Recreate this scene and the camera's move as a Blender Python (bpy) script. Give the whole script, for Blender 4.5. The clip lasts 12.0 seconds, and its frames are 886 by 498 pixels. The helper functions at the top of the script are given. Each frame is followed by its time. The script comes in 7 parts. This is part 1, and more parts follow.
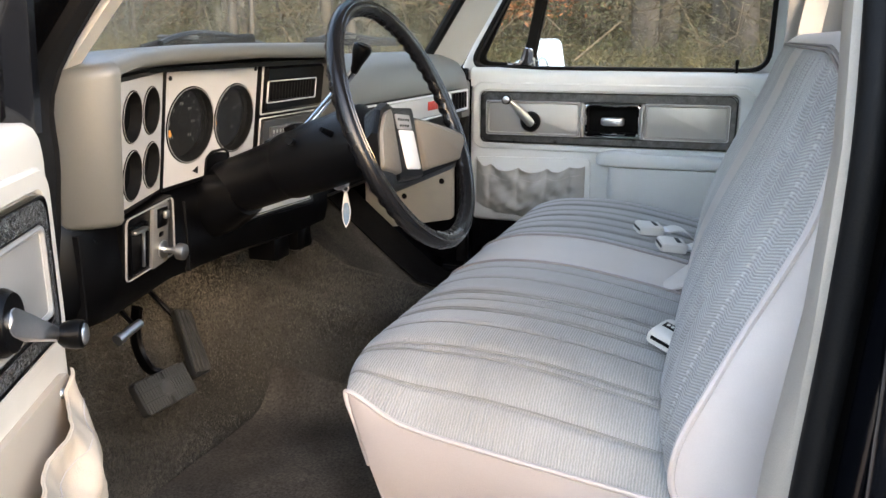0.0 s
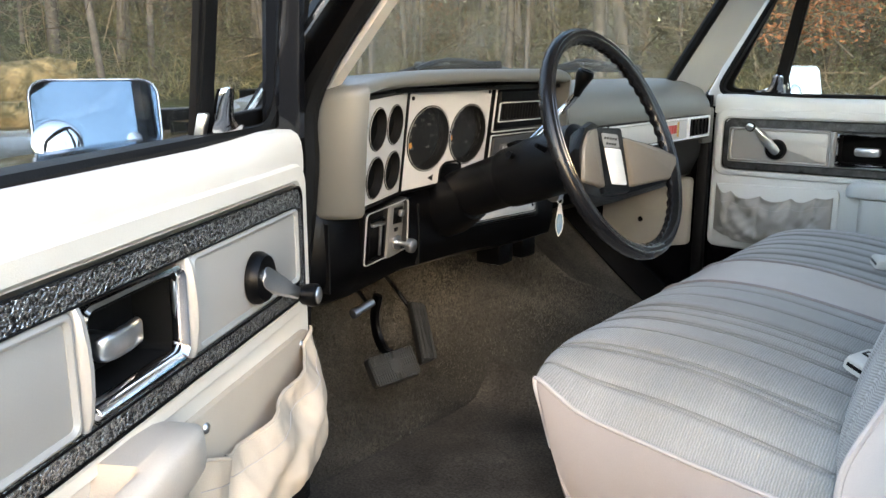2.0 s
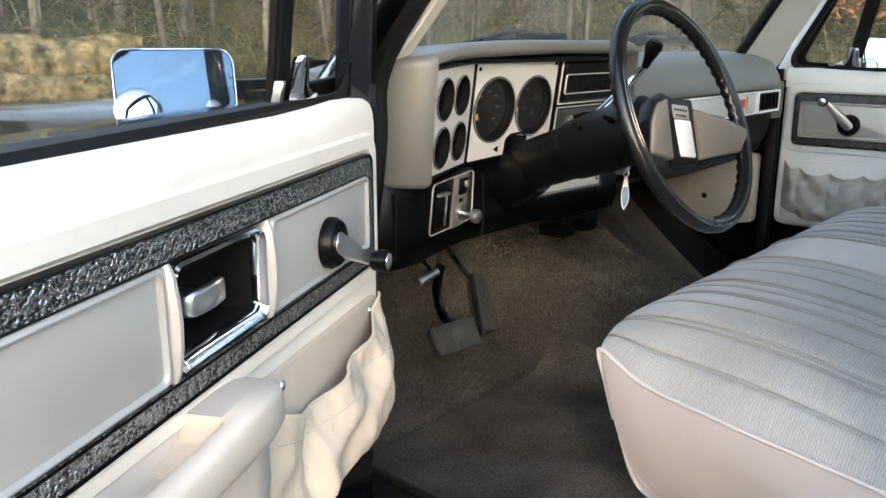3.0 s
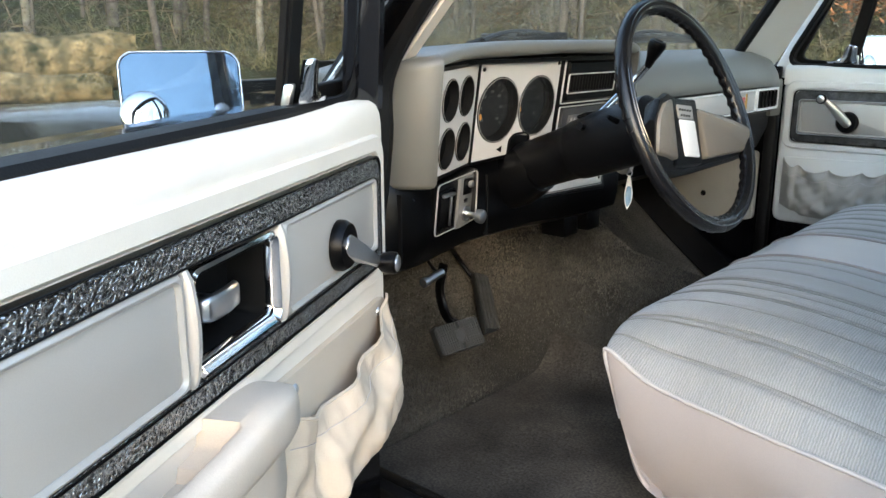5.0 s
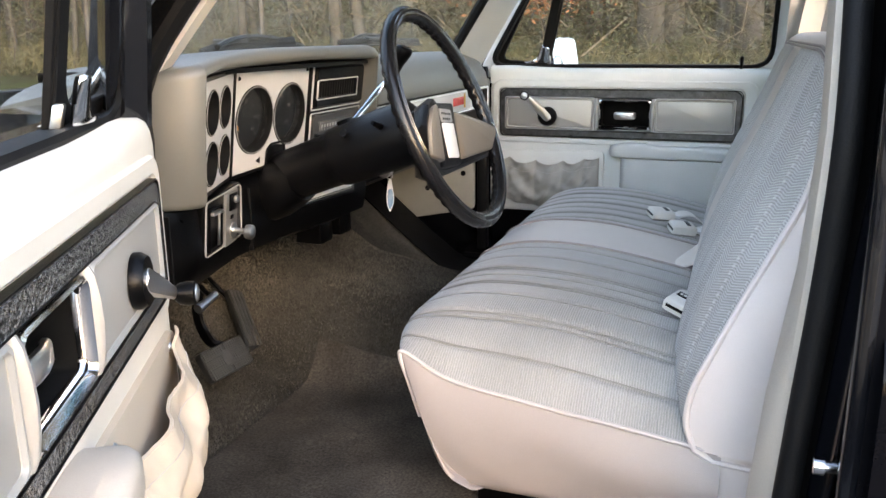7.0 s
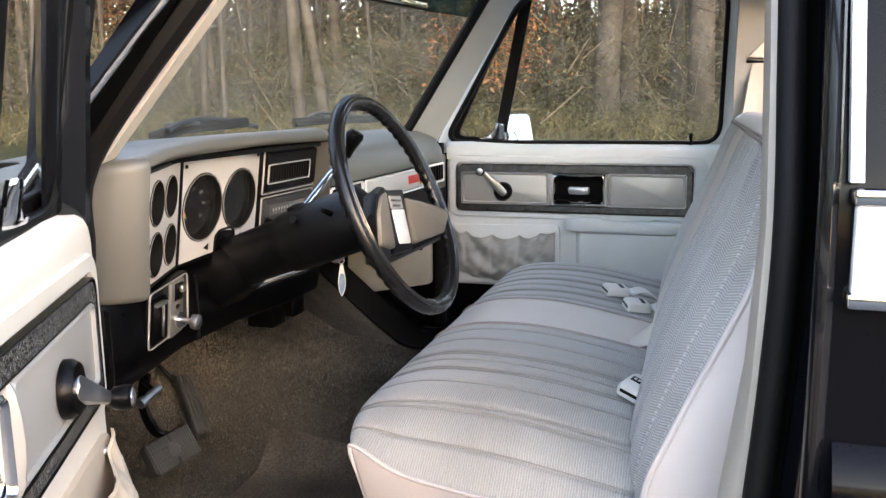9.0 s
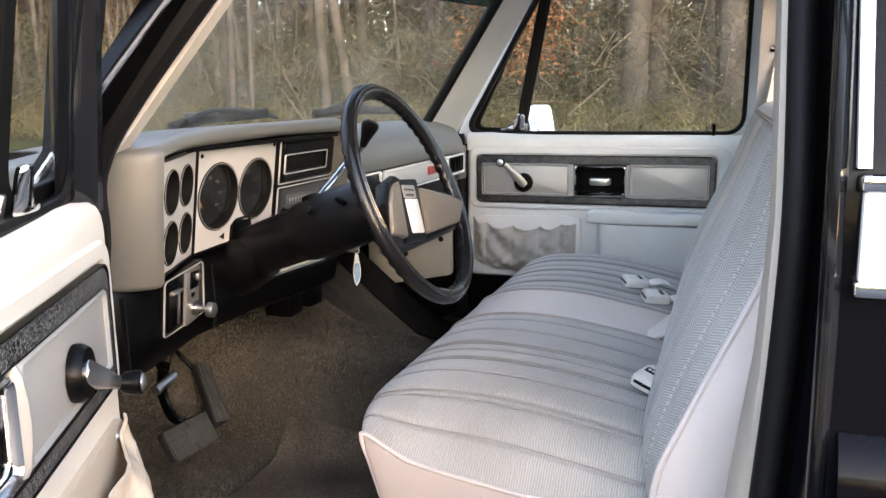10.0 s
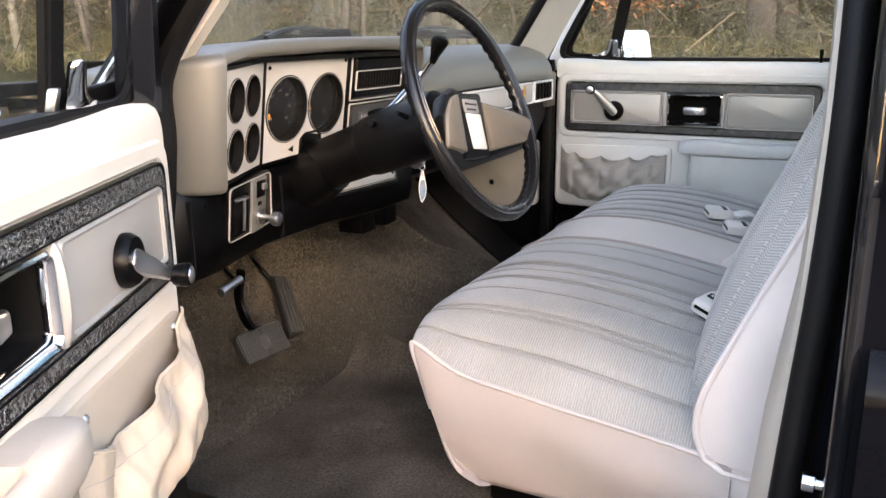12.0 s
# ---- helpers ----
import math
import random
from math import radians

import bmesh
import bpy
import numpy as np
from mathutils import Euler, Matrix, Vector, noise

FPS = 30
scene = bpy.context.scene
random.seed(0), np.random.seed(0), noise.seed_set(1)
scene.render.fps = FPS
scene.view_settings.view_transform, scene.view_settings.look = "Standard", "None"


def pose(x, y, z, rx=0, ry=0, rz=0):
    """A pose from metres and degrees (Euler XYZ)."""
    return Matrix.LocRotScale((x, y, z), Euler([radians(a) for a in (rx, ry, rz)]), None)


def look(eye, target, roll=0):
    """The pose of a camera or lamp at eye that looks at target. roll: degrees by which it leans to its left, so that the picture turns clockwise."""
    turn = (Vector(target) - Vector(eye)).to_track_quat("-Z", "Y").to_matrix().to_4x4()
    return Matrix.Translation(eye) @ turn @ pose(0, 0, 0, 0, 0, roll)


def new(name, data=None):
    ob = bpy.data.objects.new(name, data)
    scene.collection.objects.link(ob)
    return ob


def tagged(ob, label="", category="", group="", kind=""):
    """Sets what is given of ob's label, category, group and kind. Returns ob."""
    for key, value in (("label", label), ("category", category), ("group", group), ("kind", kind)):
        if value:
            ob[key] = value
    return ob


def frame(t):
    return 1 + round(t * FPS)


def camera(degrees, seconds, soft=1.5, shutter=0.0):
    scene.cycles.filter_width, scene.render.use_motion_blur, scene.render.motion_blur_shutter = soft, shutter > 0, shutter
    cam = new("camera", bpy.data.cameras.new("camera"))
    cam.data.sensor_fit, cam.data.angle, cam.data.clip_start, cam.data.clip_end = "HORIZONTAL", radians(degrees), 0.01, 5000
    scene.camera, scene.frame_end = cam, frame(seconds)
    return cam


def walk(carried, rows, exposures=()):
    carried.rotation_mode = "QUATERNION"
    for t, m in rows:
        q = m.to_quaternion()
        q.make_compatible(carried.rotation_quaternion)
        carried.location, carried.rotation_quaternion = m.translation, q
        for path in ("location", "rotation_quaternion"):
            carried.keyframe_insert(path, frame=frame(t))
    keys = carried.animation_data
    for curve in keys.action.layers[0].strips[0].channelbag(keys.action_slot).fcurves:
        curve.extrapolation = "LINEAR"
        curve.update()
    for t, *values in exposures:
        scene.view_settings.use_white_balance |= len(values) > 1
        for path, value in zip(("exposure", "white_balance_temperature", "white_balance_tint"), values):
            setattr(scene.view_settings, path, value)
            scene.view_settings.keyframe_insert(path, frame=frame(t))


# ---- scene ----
cam = camera(57.0, 12.0)

PATH = [
    (0, (0.407, -2.364, 1.284), (-0.241, -0.539, 0.786), 0.0),
    (0.5, (0.473, -2.381, 1.287), (-0.309, -0.601, 0.821), -0.2),
    (1, (0.512, -2.415, 1.284), (-0.427, -0.707, 0.833), -0.1),
    (1.5, (0.536, -2.433, 1.284), (-0.564, -0.821, 0.847), -0.3),
    (2, (0.546, -2.44, 1.281), (-0.663, -0.907, 0.846), -0.0),
    (2.5, (0.544, -2.45, 1.276), (-0.718, -0.969, 0.812), 0.1),
    (3, (0.541, -2.461, 1.273), (-0.761, -1.024, 0.783), 0.0),
    (3.2, (0.542, -2.464, 1.273), (-0.774, -1.043, 0.773), 0.1),
    (4.8, (0.532, -2.475, 1.279), (-0.78, -1.05, 0.779), -0.3),
    (5, (0.529, -2.474, 1.28), (-0.761, -1.03, 0.782), -0.2),
    (5.5, (0.506, -2.479, 1.268), (-0.657, -0.933, 0.762), 0.2),
    (6, (0.444, -2.504, 1.284), (-0.501, -0.819, 0.768), -0.2),
    (6.5, (0.413, -2.519, 1.296), (-0.355, -0.745, 0.784), -0.4),
    (7, (0.409, -2.527, 1.293), (-0.252, -0.708, 0.789), -0.5),
    (7.2, (0.41, -2.529, 1.291), (-0.225, -0.701, 0.786), -0.6),
    (8.8, (0.422, -2.502, 1.326), (-0.156, -0.623, 0.958), -0.7),
    (9, (0.422, -2.5, 1.327), (-0.165, -0.621, 0.973), -0.6),
    (9.5, (0.428, -2.501, 1.322), (-0.19, -0.632, 0.972), -0.8),
    (10, (0.444, -2.493, 1.321), (-0.206, -0.639, 0.951), -0.8),
    (10.5, (0.467, -2.484, 1.318), (-0.239, -0.653, 0.931), -0.4),
    (11, (0.487, -2.472, 1.306), (-0.297, -0.681, 0.887), -0.3),
    (11.5, (0.506, -2.464, 1.294), (-0.342, -0.715, 0.825), -0.5),
    (12, (0.521, -2.467, 1.282), (-0.364, -0.747, 0.771), -0.6),
]
# the camera darkens and cools its picture a little while the pale door fills it
LOOKS = [(0, 3.82, 8050, 20), (1, 3.8, 8050, 19), (2, 3.66, 7780, 15), (3, 3.58, 7650, 15), (5, 3.56, 7310, 12), (5.5, 3.6, 7280, 12), (6, 3.82, 7600, 14), (6.5, 3.86, 7800, 17), (7, 3.82, 8150, 20), (9, 3.78, 8150, 22), (9.5, 3.77, 8150, 23), (10.5, 3.82, 8200, 23), (12, 3.9, 8400, 25)]
walk(cam, [(t, look(eye, target, roll)) for t, eye, target, roll in PATH], LOOKS)

# ---- world, sun, exposure ----
SUN_TO = Vector((0.58, -0.68, 0.24)).normalized()
world = bpy.data.worlds.new("sky_world")
scene.world = world
world.use_nodes = True
wn = world.node_tree.nodes
sky = wn.new("ShaderNodeTexSky")
sky.sky_type, sky.sun_disc = "NISHITA", False
sky.sun_elevation = math.asin(SUN_TO.z)
sky.sun_rotation = math.atan2(SUN_TO.x, SUN_TO.y)
sky.air_density, sky.dust_density, sky.ozone_density = 1.0, 0.4, 1.0
wn["Background"].inputs[1].default_value = 0.15
world.node_tree.links.new(sky.outputs[0], wn["Background"].inputs[0])
sun = new("sun", bpy.data.lights.new("sun", "SUN"))
sun.data.energy, sun.data.angle, sun.data.color = 0.13, radians(45), (1.0, 0.90, 0.78)
sun.matrix_world = look(SUN_TO * 20, (0, 0, 0))

# ---- materials ----


def material(name, color, rough=0.6, metal=0.0, vary=0.12, scale=8.0, bump=0.1, grain=300.0, spec=0.5, second=None, coat=0.0, island=0.0, dirt=0.0):
    """A procedural surface: two scales of colour change, grain relief and gloss changes."""
    m = bpy.data.materials.new(name)
    m.use_nodes = True
    n, l = m.node_tree.nodes, m.node_tree.links
    b = n["Principled BSDF"]
    b.inputs["Roughness"].default_value, b.inputs["Metallic"].default_value = rough, metal
    b.inputs["Specular IOR Level"].default_value = spec
    b.inputs["Coat Weight"].default_value = coat
    co = n.new("ShaderNodeTexCoord")
    big, fine = n.new("ShaderNodeTexNoise"), n.new("ShaderNodeTexNoise")
    big.inputs["Scale"].default_value, fine.inputs["Scale"].default_value = scale, grain
    big.inputs["Detail"].default_value, fine.inputs["Detail"].default_value = 6, 3
    for t in (big, fine):
        l.new(co.outputs["Object"], t.inputs["Vector"])
    ramp = n.new("ShaderNodeValToRGB")
    c = Vector(color)
    lo = Vector(second) if second else c * (1 - vary * 1.6)
    hi = c * (1 + vary)
    ramp.color_ramp.elements[0].position, ramp.color_ramp.elements[1].position = 0.3, 0.7
    ramp.color_ramp.elements[0].color = (*lo, 1)
    ramp.color_ramp.elements[1].color = (*[min(v, 0.95) for v in hi], 1)
    l.new(big.outputs["Fac"], ramp.inputs["Fac"])
    mix = n.new("ShaderNodeMix")
    mix.data_type, mix.blend_type = "RGBA", "MULTIPLY"
    mix.inputs[0].default_value = min(1.0, vary * 2.5)
    l.new(ramp.outputs["Color"], mix.inputs[6])
    l.new(fine.outputs["Fac"], mix.inputs[7])
    out = mix.outputs[2]
    if island:
        geo, hsv = n.new("ShaderNodeNewGeometry"), n.new("ShaderNodeHueSaturation")
        rng = n.new("ShaderNodeMapRange")
        rng.inputs[3].default_value, rng.inputs[4].default_value = 1 - island, 1 + island
        l.new(geo.outputs["Random Per Island"], rng.inputs[0])
        l.new(rng.outputs[0], hsv.inputs["Value"])
        l.new(out, hsv.inputs["Color"])
        out = hsv.outputs["Color"]
    if dirt:
        d, dr, dm = n.new("ShaderNodeTexNoise"), n.new("ShaderNodeValToRGB"), n.new("ShaderNodeMix")
        d.inputs["Scale"].default_value, d.inputs["Detail"].default_value = scale * 0.45, 8
        d.inputs["Distortion"].default_value = 0.6
        l.new(co.outputs["Object"], d.inputs["Vector"])
        dr.color_ramp.elements[0].position, dr.color_ramp.elements[1].position = 0.52, 0.72
        dr.color_ramp.elements[0].color, dr.color_ramp.elements[1].color = (0, 0, 0, 1), (dirt, dirt, dirt, 1)
        l.new(d.outputs["Fac"], dr.inputs["Fac"])
        dm.data_type = "RGBA"
        dm.inputs[7].default_value = (c[0] * 0.45, c[1] * 0.4, c[2] * 0.33, 1)
        l.new(dr.outputs["Color"], dm.inputs[0])
        l.new(out, dm.inputs[6])
        out = dm.outputs[2]
    l.new(out, b.inputs["Base Color"])
    rr = n.new("ShaderNodeMapRange")
    rr.inputs[3].default_value, rr.inputs[4].default_value = max(0.02, rough * 0.8), min(1, rough * 1.2)
    l.new(big.outputs["Fac"], rr.inputs[0])
    l.new(rr.outputs[0], b.inputs["Roughness"])
    if bump:
        bp = n.new("ShaderNodeBump")
        bp.inputs["Strength"].default_value, bp.inputs["Distance"].default_value = bump, 0.002
        l.new(fine.outputs["Fac"], bp.inputs["Height"])
        l.new(bp.outputs[0], b.inputs["Normal"])
    return m


def glass(name, tint=(0.93, 0.97, 0.95), alpha_dirt=0.03):
    """A thin clear pane with a faint film of dust."""
    m = bpy.data.materials.new(name)
    m.use_nodes = True
    n, l = m.node_tree.nodes, m.node_tree.links
    n.remove(n["Principled BSDF"])
    tr, gl, df = n.new("ShaderNodeBsdfTransparent"), n.new("ShaderNodeBsdfGlossy"), n.new("ShaderNodeBsdfDiffuse")
    tr.inputs[0].default_value = (*tint, 1)
    gl.inputs["Roughness"].default_value = 0.02
    df.inputs[0].default_value = (0.6, 0.62, 0.6, 1)
    fr, m1, m2, tx = n.new("ShaderNodeLayerWeight"), n.new("ShaderNodeMixShader"), n.new("ShaderNodeMixShader"), n.new("ShaderNodeTexNoise")
    fr.inputs["Blend"].default_value = 0.3
    pw = n.new("ShaderNodeMath")
    pw.operation = "POWER"
    pw.inputs[1].default_value = 4.0
    l.new(fr.outputs["Facing"], pw.inputs[0])
    sc = n.new("ShaderNodeMapRange")
    sc.inputs[3].default_value, sc.inputs[4].default_value = 0.02, 0.26
    l.new(pw.outputs[0], sc.inputs[0])
    tx.inputs["Scale"].default_value, tx.inputs["Detail"].default_value = 6, 8
    co, rg = n.new("ShaderNodeTexCoord"), n.new("ShaderNodeMapRange")
    l.new(co.outputs["Object"], tx.inputs["Vector"])
    rg.inputs[1].default_value, rg.inputs[2].default_value = 0.35, 0.75
    rg.inputs[3].default_value, rg.inputs[4].default_value = alpha_dirt * 0.3, alpha_dirt * 2
    l.new(tx.outputs["Fac"], rg.inputs[0])
    l.new(rg.outputs[0], m1.inputs[0])
    l.new(tr.outputs[0], m1.inputs[1])
    l.new(df.outputs[0], m1.inputs[2])
    l.new(sc.outputs[0], m2.inputs[0])
    l.new(m1.outputs[0], m2.inputs[1])
    l.new(gl.outputs[0], m2.inputs[2])
    l.new(m2.outputs[0], n["Material Output"].inputs[0])
    return m


def fabric(name, color, freq, angle=0.0, herring=False):
    """Woven seat cloth: fine ribs with a slub, and soft stains."""
    m = material(name, color, rough=0.9, vary=0.12, scale=5, bump=0.0, grain=700, spec=0.15, dirt=0.45)
    n, l = m.node_tree.nodes, m.node_tree.links
    b = n["Principled BSDF"]
    b.inputs["Sheen Weight"].default_value = 0.3
    co, mp, wv = n.new("ShaderNodeTexCoord"), n.new("ShaderNodeMapping"), n.new("ShaderNodeTexWave")
    mp.inputs["Rotation"].default_value = (0, 0, angle)
    l.new(co.outputs["Object"], mp.inputs["Vector"])
    l.new(mp.outputs[0], wv.inputs["Vector"])
    wv.inputs["Scale"].default_value, wv.inputs["Distortion"].default_value = freq, 2.4
    wv.inputs["Detail"].default_value, wv.inputs["Detail Scale"].default_value = 2, 3
    if herring:
        wv.bands_direction = "Z"
        wv.inputs["Distortion"].default_value = 0.6
        sep, pp_, ad, cb = n.new("ShaderNodeSeparateXYZ"), n.new("ShaderNodeMath"), n.new("ShaderNodeMath"), n.new("ShaderNodeCombineXYZ")
        pp_.operation, ad.operation = "PINGPONG", "MULTIPLY_ADD"
        pp_.inputs[1].default_value, ad.inputs[1].default_value = 0.022, 0.3
        l.new(mp.outputs[0], sep.inputs[0])
        l.new(sep.outputs["Y"], pp_.inputs[0])
        l.new(pp_.outputs[0], ad.inputs[0])
        l.new(sep.outputs["Z"], ad.inputs[2])
        l.new(sep.outputs["X"], cb.inputs[0])
        l.new(sep.outputs["Y"], cb.inputs[1])
        l.new(ad.outputs[0], cb.inputs[2])
        l.new(cb.outputs[0], wv.inputs["Vector"])
    bp = n.new("ShaderNodeBump")
    bp.inputs["Strength"].default_value, bp.inputs["Distance"].default_value = 0.5 if herring else 0.45, 0.002
    l.new(wv.outputs["Fac"], bp.inputs["Height"])
    l.new(bp.outputs[0], b.inputs["Normal"])
    src = b.inputs["Base Color"].links[0].from_socket
    mx, rp = n.new("ShaderNodeMix"), n.new("ShaderNodeValToRGB")
    mx.data_type, mx.blend_type = "RGBA", "MULTIPLY"
    mx.inputs[0].default_value = 1.0
    rp.color_ramp.elements[0].color, rp.color_ramp.elements[1].color = ((0.62, 0.62, 0.63, 1) if herring else (0.72, 0.72, 0.73, 1)), (1, 1, 1, 1)
    l.new(wv.outputs["Fac"], rp.inputs["Fac"])
    l.new(src, mx.inputs[6])
    l.new(rp.outputs[0], mx.inputs[7])
    out = mx.outputs[2]
    if herring:
        # pale broken threads between the columns of the weave
        ed, dz, dm, al, add = (n.new(q) for q in ("ShaderNodeMapRange", "ShaderNodeTexWave", "ShaderNodeMath", "ShaderNodeMath", "ShaderNodeMix"))
        ed.inputs[1].default_value, ed.inputs[2].default_value = 0.0006, 0.0020
        ed.inputs[3].default_value, ed.inputs[4].default_value = 0.34, 0.0
        l.new(pp_.outputs[0], ed.inputs[0])
        dz.bands_direction = "Z"
        dz.inputs["Scale"].default_value = 30.0
        l.new(co.outputs["Object"], dz.inputs["Vector"])
        dm.operation, dm.inputs[1].default_value = "GREATER_THAN", 0.45
        l.new(dz.outputs["Fac"], dm.inputs[0])
        al.operation = "MULTIPLY"
        l.new(ed.outputs[0], al.inputs[0])
        l.new(dm.outputs[0], al.inputs[1])
        add.data_type = "RGBA"
        add.inputs[7].default_value = (0.72, 0.71, 0.68, 1)
        l.new(al.outputs[0], add.inputs[0])
        l.new(out, add.inputs[6])
        out = add.outputs[2]
    l.new(out, b.inputs["Base Color"])
    return m


CREAM = material("cream_vinyl", (0.74, 0.70, 0.63), 0.45, vary=0.05, scale=4, bump=0.25, grain=900, dirt=0.15)
# door vinyl in two tints: warm and cool light put into the colour
NEARSKIN = material("warm_lit_door_vinyl", (0.74, 0.68, 0.59), 0.42, vary=0.05, scale=5, bump=0.2, grain=900, dirt=0.28)
DOORSKIN = material("cool_lit_door_vinyl", (0.63, 0.655, 0.65), 0.42, vary=0.05, scale=5, bump=0.2, grain=900, dirt=0.2)
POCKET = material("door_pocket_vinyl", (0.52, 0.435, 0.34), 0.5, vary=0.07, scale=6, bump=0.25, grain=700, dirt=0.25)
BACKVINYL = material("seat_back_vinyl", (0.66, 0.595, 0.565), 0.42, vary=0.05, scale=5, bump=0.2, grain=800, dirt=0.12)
# same vinyl as the backrest, darkened for the shade low on the cushion
SEATVINYL = material("shaded_seat_vinyl", (0.295, 0.255, 0.242), 0.42, vary=0.07, scale=4, bump=0.2, grain=800, dirt=0.35)
BANDVINYL = material("seat_band_vinyl", (0.57, 0.515, 0.47), 0.42, vary=0.06, scale=6, bump=0.2, grain=800, dirt=0.2)
PIPINGVINYL = material("piping_vinyl", (0.45, 0.41, 0.395), 0.45, vary=0.08, scale=9, bump=0.2, grain=800, dirt=0.25)
CLOTH = fabric("ribbed_seat_cloth", (0.395, 0.39, 0.368), 84.0, angle=0.0)
CLOTHBACK = fabric("herringbone_seat_cloth", (0.54, 0.525, 0.50), 84.0, herring=True)
PAD = material("dash_pad_vinyl", (0.115, 0.114, 0.100), 0.46, spec=0.8, vary=0.06, scale=4, bump=0.12, grain=700)
SILVER = material("brushed_silver_trim", (0.60, 0.58, 0.545), 0.42, metal=0.2, vary=0.05, scale=3, bump=0.05, grain=900)
JAMBTRIM = material("worn_jamb_trim", (0.50, 0.44, 0.37), 0.5, vary=0.08, scale=6, bump=0.2, grain=500, dirt=0.35)
POSTGREY = material("grey_beige_post_paint", (0.40, 0.395, 0.385), 0.5, vary=0.06, scale=5, bump=0.1, grain=700, dirt=0.2)
# cream board with the footwell's shade put into its colour
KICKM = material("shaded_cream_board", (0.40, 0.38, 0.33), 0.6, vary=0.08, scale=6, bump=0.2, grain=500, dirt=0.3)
PEDALRUB = material("worn_pedal_rubber", (0.014, 0.014, 0.013), 0.42, vary=0.2, scale=20, bump=0.2, grain=300)
INSERT = material("silver_grey_insert", (0.41, 0.395, 0.365), 0.36, metal=0.25, vary=0.04, scale=3, bump=0.05, grain=900)
BLACKPL = material("black_plastic", (0.0018, 0.0018, 0.0021), 0.30, spec=0.14, vary=0.15, scale=10, bump=0.15, grain=500)
BLACKRUB = material("black_rubber", (0.005, 0.005, 0.0055), 0.6, spec=0.2, vary=0.15, scale=10, bump=0.2, grain=400)
PAINT = material("black_body_paint", (0.006, 0.0065, 0.008), 0.14, spec=0.35, vary=0.1, scale=5, bump=0.0, coat=0.45)
WHITEPAINT = material("white_body_paint", (0.8, 0.8, 0.78), 0.2, vary=0.03, scale=5, bump=0.0, coat=0.8)
CHROME = material("chrome", (0.75, 0.75, 0.76), 0.12, metal=1.0, vary=0.05, scale=12, bump=0.0)
SATIN = material("satin_aluminium", (0.7, 0.7, 0.7), 0.32, metal=1.0, vary=0.05, scale=12, bump=0.03)
# blue and dimness of the reflected sky are put into this mirror's colour
BLUEMIRROR = material("sky_blue_mirror", (0.07, 0.115, 0.16), 0.02, metal=1.0, vary=0.0, bump=0.0)
MIRROR = material("mirror_glass", (0.45, 0.48, 0.5), 0.02, metal=1.0, vary=0.0, bump=0.0)
CARPET = material("brown_carpet", (0.225, 0.202, 0.165), 0.98, vary=0.4, scale=3.5, bump=1.0, grain=240, spec=0.03, second=(0.055, 0.050, 0.043))
MAT = material("worn_floor_mat", (0.115, 0.101, 0.085), 0.9, vary=0.4, scale=7, bump=0.6, grain=220, spec=0.1, dirt=0.5, second=(0.055, 0.048, 0.041))
# worn patch near the seat; toe carpet coloured paler to offset shade there
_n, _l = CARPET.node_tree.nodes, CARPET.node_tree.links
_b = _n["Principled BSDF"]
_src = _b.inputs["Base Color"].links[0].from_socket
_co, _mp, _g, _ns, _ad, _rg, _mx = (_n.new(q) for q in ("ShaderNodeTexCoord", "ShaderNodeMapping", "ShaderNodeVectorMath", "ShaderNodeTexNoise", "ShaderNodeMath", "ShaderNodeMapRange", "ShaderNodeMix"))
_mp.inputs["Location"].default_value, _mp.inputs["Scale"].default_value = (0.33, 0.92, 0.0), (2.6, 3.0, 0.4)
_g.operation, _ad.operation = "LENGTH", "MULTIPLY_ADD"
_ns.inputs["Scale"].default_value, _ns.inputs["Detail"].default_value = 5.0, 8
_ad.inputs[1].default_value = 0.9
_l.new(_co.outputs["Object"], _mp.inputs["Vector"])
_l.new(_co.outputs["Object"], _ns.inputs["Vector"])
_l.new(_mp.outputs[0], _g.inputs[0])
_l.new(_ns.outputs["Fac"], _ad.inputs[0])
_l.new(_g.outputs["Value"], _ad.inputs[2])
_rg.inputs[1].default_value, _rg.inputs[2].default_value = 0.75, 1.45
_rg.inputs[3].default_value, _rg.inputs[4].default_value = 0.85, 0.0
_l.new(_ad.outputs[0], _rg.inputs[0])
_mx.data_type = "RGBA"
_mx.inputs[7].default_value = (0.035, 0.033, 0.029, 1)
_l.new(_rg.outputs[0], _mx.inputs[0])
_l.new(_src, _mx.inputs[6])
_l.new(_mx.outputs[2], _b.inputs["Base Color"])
for _q in _n:
    if _q.bl_idname == "ShaderNodeBump":
        _q.inputs["Distance"].default_value = 0.007
RIMGLOSS = material("polished_rim_ridge", (0.02, 0.02, 0.02), 0.12, spec=0.9, vary=0.1, scale=20, bump=0.0)
WHEELMAT = material("wheel_rubber", (0.006, 0.006, 0.0068), 0.26, spec=0.35, vary=0.1, scale=20, bump=0.03, grain=500)
SPOKE = material("spoke_cover", (0.165, 0.145, 0.118), 0.36, spec=0.5, vary=0.06, scale=8, bump=0.15, grain=700)
DIAL = material("dial_face", (0.014, 0.014, 0.014), 0.6, vary=0.1, bump=0.0)
PEDALRIB = material("worn_pedal_rib_rubber", (0.065, 0.063, 0.058), 0.5, vary=0.25, scale=30, bump=0.2, grain=300)
COLUMNPL = material("satin_black_column_plastic", (0.0032, 0.0032, 0.0038), 0.38, spec=0.22, vary=0.15, scale=9, bump=0.25, grain=700)
DIALWELL = material("matt_black_gauge_well", (0.006, 0.006, 0.006), 0.8, spec=0.1, vary=0.1, scale=20, bump=0.0)
